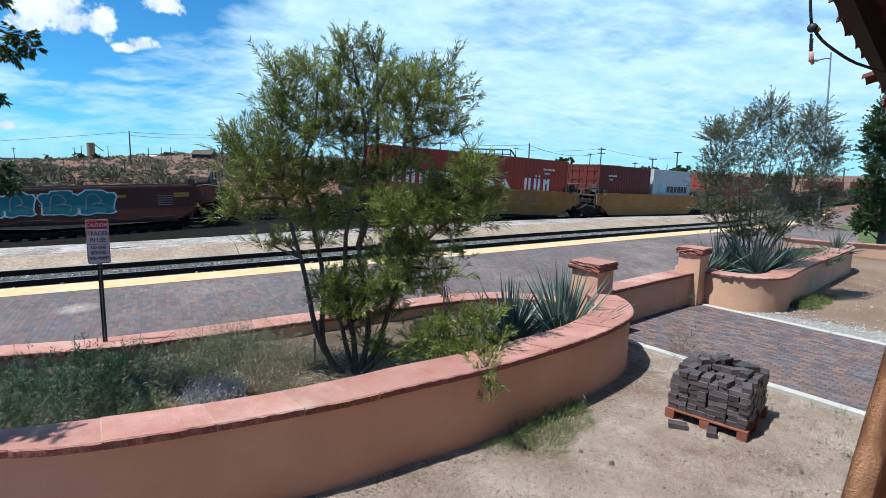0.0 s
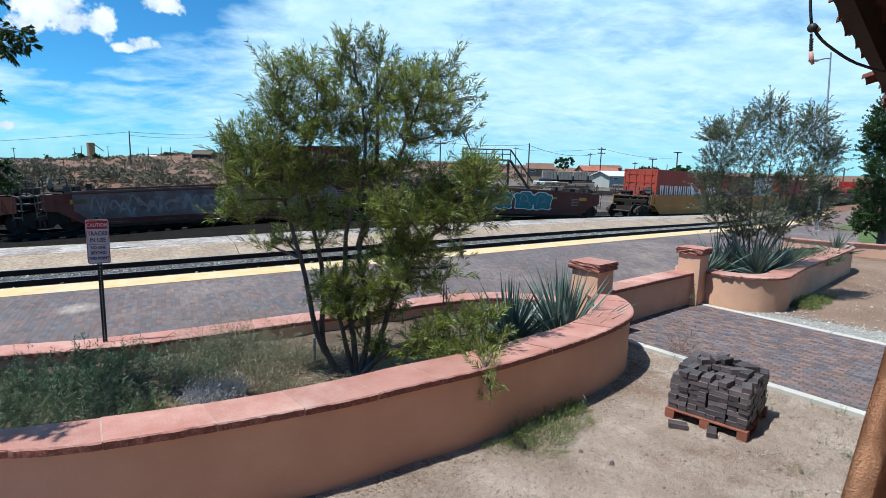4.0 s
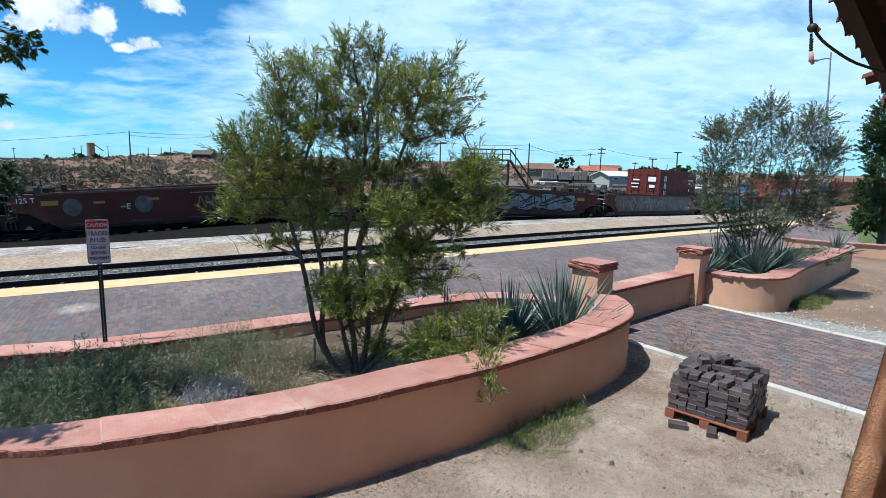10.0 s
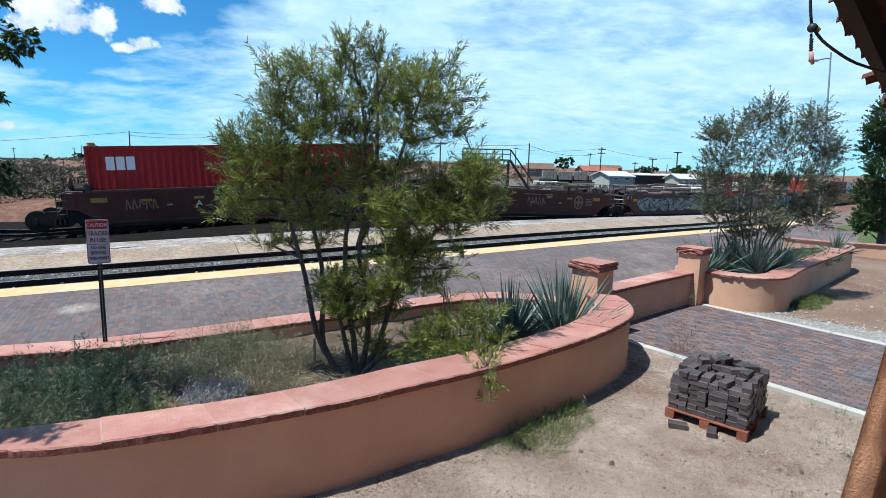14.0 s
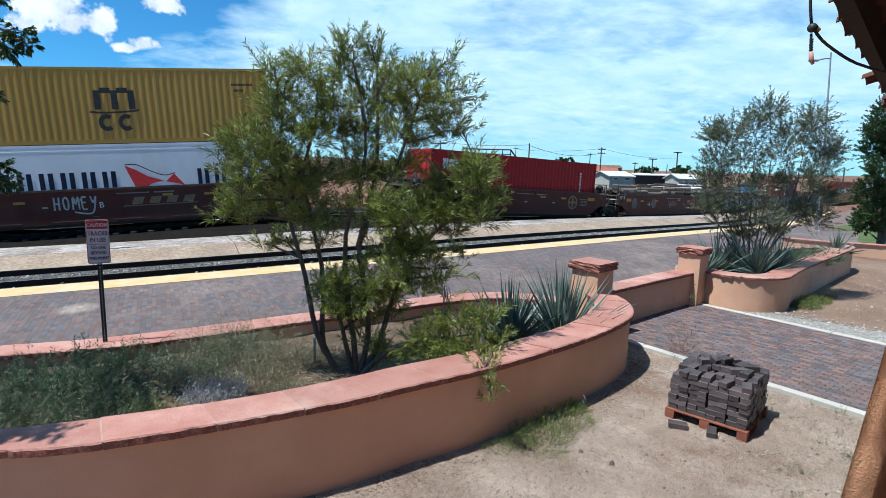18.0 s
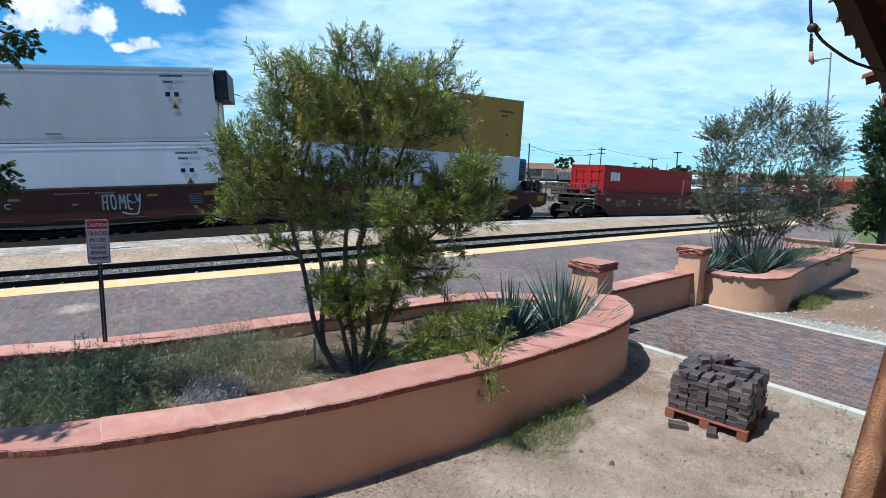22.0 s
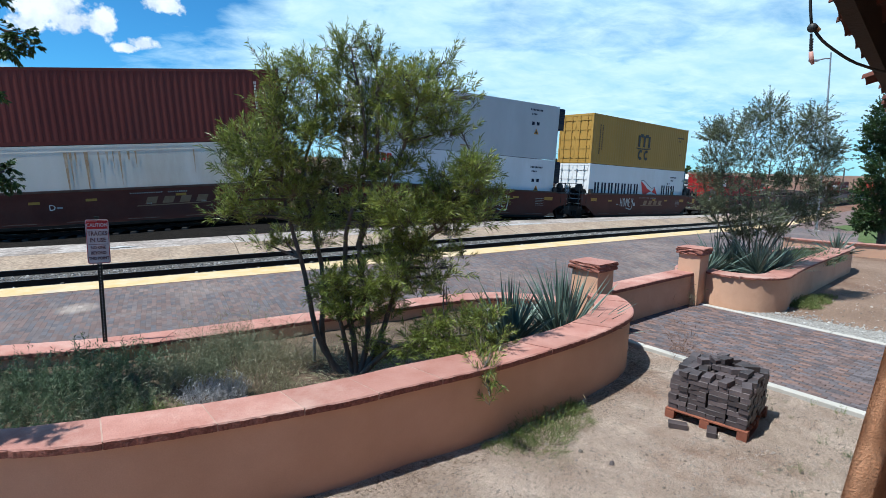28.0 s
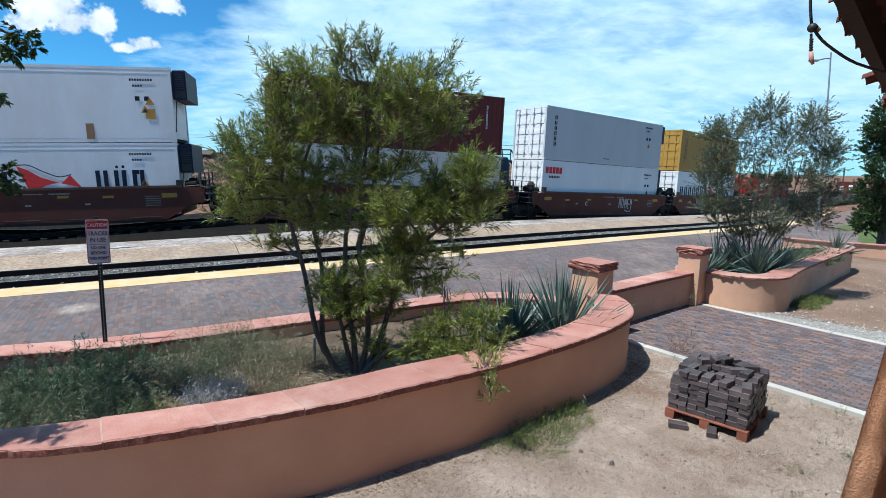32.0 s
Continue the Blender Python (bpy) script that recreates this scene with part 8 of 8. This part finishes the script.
tagged(new("lawn", lawn_p.mesh("lawn", mat("lawn_green", (0.053, 0.082, 0.021), (0.088, 0.112, 0.035), 1.2, 0.95, 30, 0.8, 0.03, speck=0.4), True)), "green lawn beyond the garden wall", "lawn", kind="structure")


# fallen litter and twigs under the willow
def litter():
    g = np.random.default_rng(9)
    n = 2200
    P = np.stack([g.normal(-1.0, 0.75, n), g.normal(6.3, 0.5, n), np.full(n, 0.235)], 1)
    D = g.normal(size=(n, 3)) * np.array([1, 1, 0.15])
    ob = new("leaf_litter", leaf_mesh("leaf_litter", P, D, g.uniform(0.05, 0.14, n), np.full(n, 0.005), LEAF_DRY, 0.0, 9))
    tagged(ob, "dry fallen leaves and twigs on the soil", "litter", kind="stuff")


litter()


def wall_litter():
    """Brown leaf bits and twigs blown against the foot of the front wall and over the yard."""
    g = np.random.default_rng(19)
    foot, _ = spline(OUTER, 200)
    P = []
    for _ in range(5200):
        q = foot[int(g.uniform(70, 195))]
        d = abs(g.normal(0, 0.24))
        P.append((q.x + d * 0.75, q.y - d * 0.65, 0.012))
    for _ in range(1500):
        x, y, z = yard_at(rw)
        P.append((x, y, z + 0.006))
    P = np.array(P)
    n = len(P)
    D = g.normal(size=(n, 3)) * np.array([1, 1, 0.12])
    ob = new("leaf_litter", leaf_mesh("leaf_litter", P, D, g.uniform(0.012, 0.055, n), g.uniform(0.0015, 0.004, n), leaf_mat("brown_litter", (0.05, 0.032, 0.02), (0.16, 0.105, 0.06), 0.8, 0.0), 0.0, 19))
    tagged(ob, "brown leaf bits and twigs lying on the dirt", "litter", kind="stuff")


wall_litter()


def scrub():
    """Sagebrush over the red bank and the plain."""
    g = np.random.default_rng(14)
    P, D, L, W = [], [], [], []
    count = 0
    while count < 2600:
        az, r = radians(g.uniform(-44, 12)), 38 * math.exp(g.uniform(0, 2.6))
        x, y = r * math.sin(az), r * math.cos(az)
        u, _ = lateral(x, y)
        if u < 12 or noise.noise((x * 0.05, y * 0.05, 2)) < g.uniform(-0.35, 0.35):
            continue
        count += 1
        z = land(x, y)
        size = g.uniform(0.15, 0.4) * math.exp(g.uniform(0, 1.1)) * (1 + r / 300)
        m = 170 if r < 80 else 90 if r < 130 else 34
        q = g.normal(size=(m, 3))
        q /= np.linalg.norm(q, axis=1, keepdims=True)
        q[:, 2] = np.abs(q[:, 2]) * 0.8
        P.append(np.array([x, y, z]) + q * size * 0.6)
        D.append(q + g.normal(size=(m, 3)) * 0.5)
        L.append(np.full(m, size * (0.40 if r < 130 else 0.6)))
        W.append(np.full(m, size * (0.045 if r < 130 else 0.12)))
    P, D, L, W = (np.concatenate(a) for a in (P, D, L, W))
    ob = new("desert_scrub", leaf_mesh("desert_scrub", P, D, L, W, leaf_mat("scrub_leaf", (0.076, 0.068, 0.044), (0.176, 0.155, 0.106), 0.8, 0.05), 0.1, 3))
    tagged(ob, "grey-green desert scrub on red earth", "scrub", kind="stuff")


scrub()


def sway_motions():
    times = [i * 0.5 for i in range(65)]
    for limb, swing, phase in SWAY:
        home = limb.matrix_basis.copy()
        rows = []
        for t in times:
            a = swing * (0.6 * math.sin(1.9 * t + phase) + 0.4 * math.sin(3.3 * t + 2 * phase))
            b = swing * (0.5 * math.sin(1.4 * t + 1.7 * phase))
            rows.append((t, home @ pose(0, 0, 0, b, a, 0)))
        walk(limb, rows)

# ---------- beyond the train ----------
def power_pole(x, y, z, h, arms, r=0.14, label="dark wooden power pole"):
    low = min(z, land(x, y))
    h, z = h + z - low, low
    p = thing("power_pole", label, "power pole", pose(x, y, z - 0.3), "power poles")
    part("pole", Soup().tube([(0, 0, 0), (0, 0, h + 0.3)], [r, r * 0.7], 8), POLE_WOOD, p)
    for k in range(arms):
        zz = h - 0.2 - 0.8 * k
        part("crossarm", Soup().box(-0.9, -0.16, zz, 0.9, -0.05, zz + 0.16, pose(0, 0, 0, rz=20)), POLE_WOOD, p)
        for dx in (-0.8, -0.3, 0.3, 0.8):
            part("insulator", Soup().tube([(dx, -0.1, zz + 0.16), (dx, -0.1, zz + 0.34)], 0.05, 6), GALV, p, m=pose(0, 0, 0, rz=20))


POLES = ((-56.2, 95, 1.6, 6.4, 0), (-210.8, 260, 1.0, 6.5, 1), (-181.2, 260, 2.6, 5.8, 1), (-92.8, 180, 4.0, 3.6, 0), (-100.4, 180, 3.8, 3.6, 0), (-0.8, 80, 1.0, 6.0, 1), (11.7, 75, 0.8, 5.9, 0),
         (22.3, 170, 4.0, 6.3, 1), (43.3, 160, 2.0, 6.7, 1), (32.0, 110, 1.2, 6.9, 2), (49.8, 140, 1.5, 4.5, 1), (74.9, 180, 2.0, 4.4, 0), (67.4, 90, -0.1, 4.9, 0), (84.6, 110, -0.7, 3.8, 0), (-62.7, 150, 4.0, 6.8, 1), (-128, 240, 4.2, 5.5, 0), (-75, 190, 5.0, 5.0, 0))
for x, y, z, h, arms in POLES:
    power_pole(x, y, z, h, arms, 0.09 + 0.0004 * y)
for x, y, h in ((46.6, 120, 5.2), (56.4, 130, 7.2), (-205, 300, 9.0), (-190, 300, 9.0)):
    p = thing("yard_light", "tall yard light mast with a flat twin head", "yard light", pose(x, y, 1.0), "yard lights")
    part("mast", Soup().tube([(0, 0, 0), (0, 0, h)], [0.2, 0.14], 8), POLE_WOOD, p)
    part("lamp_head", Soup().slab(-0.9, -0.2, h, 0.9, 0.2, h + 0.22, 0.05), BLACKISH, p)


def wire(a, b, sag, r=0.025):
    pts = [Vector(a).lerp(Vector(b), t / 12) - Vector((0, 0, sag * 4 * (t / 12) * (1 - t / 12))) for t in range(13)]
    s = Soup().tube(pts, r, 4)
    whole("power_line", s, BLACKISH, "thin sagging power line", "power line", group="power lines")


wire((-90.2, 98, 5.1), (-56.2, 95, 7.8), 0.15, 0.03)
wire((-56.2, 95, 7.8), (-62.7, 150, 10.7), 0.3, 0.035)
wire((-56.2, 95, 7.2), (-62.7, 150, 10.4), 0.6, 0.03)
wire((-62.7, 150, 10.6), (-0.8, 80, 6.8), 0.6, 0.03)
wire((-0.8, 80, 6.8), (11.7, 75, 6.5), 0.3)
wire((11.7, 75, 6.4), (32.0, 110, 7.0), 1.0, 0.03)
wire((22.3, 170, 9.8), (32.0, 110, 7.8), 0.6, 0.035)
wire((32.0, 110, 7.9), (56.4, 130, 7.0), 0.7, 0.03)


def tank():
    t = thing("storage_tank", "tan cylindrical storage tank on the plain", "tank", pose(-173, 260, 2.6))
    part("shell", Soup().tube([(0, 0, 0), (0, 0, 8.0), (0, 0, 8.1), (0, 0, 8.4)], [1.7, 1.7, 1.8, 1.0], 24), TANK, t, smooth=False)
    part("conveyor", Soup().tube([(1.6, 0, 7.6), (6.2, 0, 4.4)], 0.22, 6), POLE_WOOD, t, "slanting conveyor arm")
    part("shed", Soup().box(-4.2, -2.4, 0, 4.6, 2.0, 1.9), WALL_TAN, t, "low shed at the tank's foot")


tank()


def house(name, x, y, z, w, d, h, rise, turn, wall_m, roof_m, label, windows=2, over=0.4):
    b = thing(name, label, "building", pose(x, y, z, rz=turn))
    part("wall", Soup().prism([(-w / 2, -2.5), (w / 2, -2.5), (w / 2, h), (-w / 2, h)], -d / 2, d / 2), wall_m, b)
    part("gable", Soup().prism([(-d / 2, 0), (d / 2, 0), (0, rise)], -w / 2, w / 2, pose(0, 0, h + 0.003, rz=90)), wall_m, b)
    a, q = d / 2 + over, rise * (d / 2 + over) / (d / 2)
    for s in (-1, 1):
        soup = Soup()
        soup.v = [(-w / 2 - over, s * a, h + rise - q), (w / 2 + over, s * a, h + rise - q), (w / 2 + over, 0, h + rise), (-w / 2 - over, 0, h + rise)]
        soup.v += [(p[0], p[1], p[2] + 0.14) for p in soup.v]
        soup.f = [(0, 1, 2, 3), (7, 6, 5, 4), (0, 4, 5, 1), (1, 5, 6, 2), (2, 6, 7, 3), (3, 7, 4, 0)]
        part("roof", soup, roof_m, b)
    for k in range(windows):
        cx = -w / 2 + w * (k + 0.5) / windows
        win = part("window", Soup().box(cx - 0.55, -d / 2 - 0.06, h * 0.35, cx + 0.55, -d / 2 - 0.002, h * 0.8), LETTER_W, b, "white window frame")
        part("pane", Soup().box(cx - 0.47, -d / 2 - 0.075, h * 0.35 + 0.08, cx + 0.47, -d / 2 - 0.061, h * 0.8 - 0.08), GLASS_DARK, win)
    return b


house("shed", 30.6, 97, 1.35, 5.0, 5.0, 1.05, 0.75, 20, WALL_PALE, SHEET_ROOF, "pale green shed with a white metal roof")
# The open, shaded inside is drawn as solid black walls.
house("warehouse", 47, 121, 1.5, 8.6, 6.0, 1.15, 0.35, -6, BLACKISH, SHEET_ROOF, "long shelter, black walls for its shaded open inside, flat white roof", 0)
house("warehouse", 49.6, 110, 1.2, 5.6, 5.0, 1.0, 0.85, 10, WALL_PALE, SHEET_ROOF, "storage building with a white roof")
house("house", 36.2, 131, 2.2, 6.2, 5.0, 1.2, 1.1, 8, WALL_TAN, ROOF_RED, "house with a bright red roof")
house("house", 42.2, 138, 2.2, 4.0, 4.0, 1.1, 0.9, -8, WALL_TAN, ROOF_RED, "small house with a red roof")
house("house", 21.5, 121, 2.4, 5.6, 5.0, 1.1, 1.1, -10, WALL_TAN, ROOF_BROWN, "tan house with a brown roof")
# Black closed walls again take the place of a shaded open inside.
house("shed", -90.5, 200, 4.6, 7.0, 5.0, 1.3, 1.4, 0, BLACKISH, POLE_WOOD, "shelter on the plain, black walls for its shaded open inside", 0)
house("house", -186, 230, -1.2, 11.0, 7.0, 1.6, 1.2, 10, WALL_PALE, SHEET_ROOF, "low pale house with a light roof")
house("house", -150, 270, 3.0, 9.0, 6.0, 1.6, 1.0, -6, WALL_PALE, SHEET_ROOF, "distant low white house")
house("house", -118, 290, 4.8, 8.0, 6.0, 1.4, 1.0, 12, WALL_PALE, SHEET_ROOF, "distant low white house")
house("house", 90, 300, 3.5, 16.0, 9.0, 2.5, 1.4, 0, WALL_TAN, ROOF_BROWN, "distant low tan house")


def stair_tower():
    t = thing("stair_platform", "black steel inspection platform with stairs", "platform stairs", pose(1.9, 60, 0.4, rz=-4))
    part("deck", Soup().box(0, 0, 3.5, 5.4, 1.4, 3.66), BLACKISH, t)
    for x in (0.15, 2.6, 5.2):
        for y in (0.1, 1.3):
            part("leg", Soup().box(x - 0.11, y - 0.11, -0.6, x + 0.11, y + 0.11, 3.499), BLACKISH, t)
    for x0, x1 in ((0.15, 2.6), (2.6, 5.2)):
        br = Soup().tube([(x0, 0.0, 0.3), (x1, 0.0, 3.3)], 0.06, 5).tube([(x1, 0.0, 0.3), (x0, 0.0, 3.3)], 0.06, 5)
        part("brace", br, BLACKISH, t)
    for y in (0.03, 1.37):
        rail = Soup().tube([(0, y, 4.75), (5.4, y, 4.75)], 0.045, 5).tube([(0, y, 4.25), (5.4, y, 4.25)], 0.035, 5)
        for k in range(7):
            rail.tube([(0.9 * k, y, 3.66), (0.9 * k, y, 4.75)], 0.035, 5)
        rail.tube([(5.4, y, 4.75), (8.0, y, 1.3)], 0.045, 5).tube([(6.7, y, 1.9), (6.7, y, 3.0)], 0.035, 5)
        part("handrail", rail, BLACKISH, t)
        part("stringer", Soup().tube([(5.4, y, 3.55), (8.1, y, -0.2)], 0.12, 5), BLACKISH, t)
    for k in range(14):
        f = (k + 0.5) / 14
        part("tread", Soup().box(5.4 + 2.7 * f - 0.13, 0.05, 3.55 - 3.75 * f, 5.4 + 2.7 * f + 0.13, 1.35, 3.59 - 3.75 * f), BLACKISH, t)


stair_tower()


def yard_stock():
    """Pale stored wagons, pipes and stacks on the yard beyond the tracks."""
    pale = mat("weathered_boards", (0.176, 0.153, 0.129), (0.247, 0.223, 0.2), 1.5, 0.9, 10, 0.2, speck=0.25)
    for k, (x, w) in enumerate(((20.6, 2.7), (23.6, 2.7), (26.6, 2.6), (29.4, 2.4))):
        b = thing("stored_wagon_body", "weathered pale wooden wagon body in the yard", "wagon body", pose(x, 105, 0.9, rz=-4), "stored wagon bodies")
        part("body", Soup().slab(-w / 2, -1.2, 0.5, w / 2, 1.2, 2.15, 0.06), pale, b)
        for q in range(5):
            part("batten", Soup().box(-w / 2 + w * (q + 0.5) / 5 - 0.05, -1.26, 0.5, -w / 2 + w * (q + 0.5) / 5 + 0.05, -1.201, 2.05), pale, b)
        part("underframe", Soup().box(-w / 2, -1.1, -0.2, w / 2, 1.1, 0.499), DARK, b)
    rust = mat("yard_rust", (0.059, 0.038, 0.029), (0.094, 0.065, 0.05), 2, 0.9, 10, 0.2, speck=0.3)
    r = random.Random(5)
    for k in range(26):
        x, y = 11 + 1.45 * k + r.uniform(-1, 1), 66 + r.uniform(-6, 20) + 0.5 * k
        b = thing("rail_stack", "low stack of rusty rails and ties in the yard", "stack", pose(x, y, max(0.15, land(x, y)), rz=r.uniform(-16, 8)), "stacks in the yard")
        for q in range(r.choice((2, 3, 4, 5))):
            part("layer", Soup().box(-1.8, -0.6, 0.22 * q, 1.8, 0.6, 0.22 * q + 0.17), rust if (q + k) % 3 else pale, b)
    for x, y, ln in ((38.0, 88, 6.5), (42.0, 92, 5.0)):
        b = thing("pipe_stack", "pale pipes lying in the yard", "pipes", pose(x, y, 0.4, rz=-8), "pipes in the yard")
        for q in range(3):
            part("pipe", Soup().tube([(-ln / 2, 0.5 * q, 0.3), (ln / 2, 0.5 * q, 0.3)], 0.24, 10), WHITE_P, b)
    for x, y, c in ((47.5, 84, (0.05, 0.22, 0.42)), (44.2, 96, (0.6, 0.6, 0.6)), (17.5, 92, (0.5, 0.5, 0.48)), (53.0, 90, (0.35, 0.05, 0.05))):
        v = thing("parked_car", "small parked vehicle far across the yard", "car", pose(x, y, 0.4, rz=r.uniform(-20, 20)), "parked cars")
        part("body", Soup().slab(-2.1, -0.85, 0.25, 2.1, 0.85, 0.85, 0.12), mat("vehicle_paint", c, c, 2, 0.35), v)
        part("cabin", Soup().slab(-1.2, -0.75, 0.851, 0.9, 0.75, 1.42, 0.2), GLASS_DARK, v)
        for wx in (-1.3, 1.3):
            for wy in (-0.82, 0.82):
                part("wheel", Soup().tube([(wx, wy - 0.1, 0.32), (wx, wy + 0.1, 0.32)], 0.32, 12), BLACKISH, v)
    fence = thing("yard_fence", "thin wire fence along the yard", "fence", pose(0, 0, 0))
    for k in range(40):
        x = -60 + 2.8 * k
        y = 62 + 0.12 * abs(x)
        part("post", Soup().tube([(x, y, land(x, y) - 0.2), (x, y, land(x, y) + 1.1)], 0.05, 5), POLE_WOOD, fence)


yard_stock()
for x, y, z, s, n in ((31.5, 140, 2.2, 2.2, 1), (52, 140, 1.6, 1.9, 2), (49.7, 112, 1.0, 1.9, 3), (58, 150, 1.6, 1.6, 4), (-165, 240, 1.6, 2.0, 5), (-158, 240, 1.8, 1.7, 6), (-130, 250, 3.4, 1.9, 7), (56, 95, 0.5, 1.6, 8), (64, 100, 0.4, 2.0, 9), (-195, 260, 0.8, 2.0, 10)):
    r = random.Random(n)
    cl = [(x + r.uniform(-1, 1) * s * 0.8, y + r.uniform(-0.5, 0.5) * s, z + s * r.uniform(0.7, 1.7), s * r.uniform(0.4, 0.65), s * r.uniform(0.35, 0.55)) for _ in range(7)]
    make_tree("far_tree", "rounded dark green tree in the distance", (x, y, z - 0.4), [[(x, y, z - 0.4), (x, y, z + s * 0.5), (x + 0.2, y, z + s)]], cl, 1, LEAF_DARK, 190, 0.5, 0.16, 500 + n, 0.18, sway=0, twig=0.5)


def mountains():
    s = Soup()
    for i in range(60):
        az = radians(-45 + 1.5 * i)
        h = -16 if i in (0, 59) or az < radians(-31) else 6 + 4 * noise.noise((i * 0.21, 0, 7)) + 8 * noise.noise((i * 0.6, 2, 7))
        R = 3900
        s.v += [(R * math.sin(az), R * math.cos(az), -10), (R * math.sin(az), R * math.cos(az), 16 + h + 42 * math.exp(-((math.degrees(az) + 22) / 4) ** 2))]
    s.f = [(2 * i, 2 * i + 2, 2 * i + 3, 2 * i + 1) for i in range(59)]
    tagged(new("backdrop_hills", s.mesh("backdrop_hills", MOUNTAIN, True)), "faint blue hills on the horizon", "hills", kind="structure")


mountains()


def motions():
    train_motions()
    sway_motions()


motions()
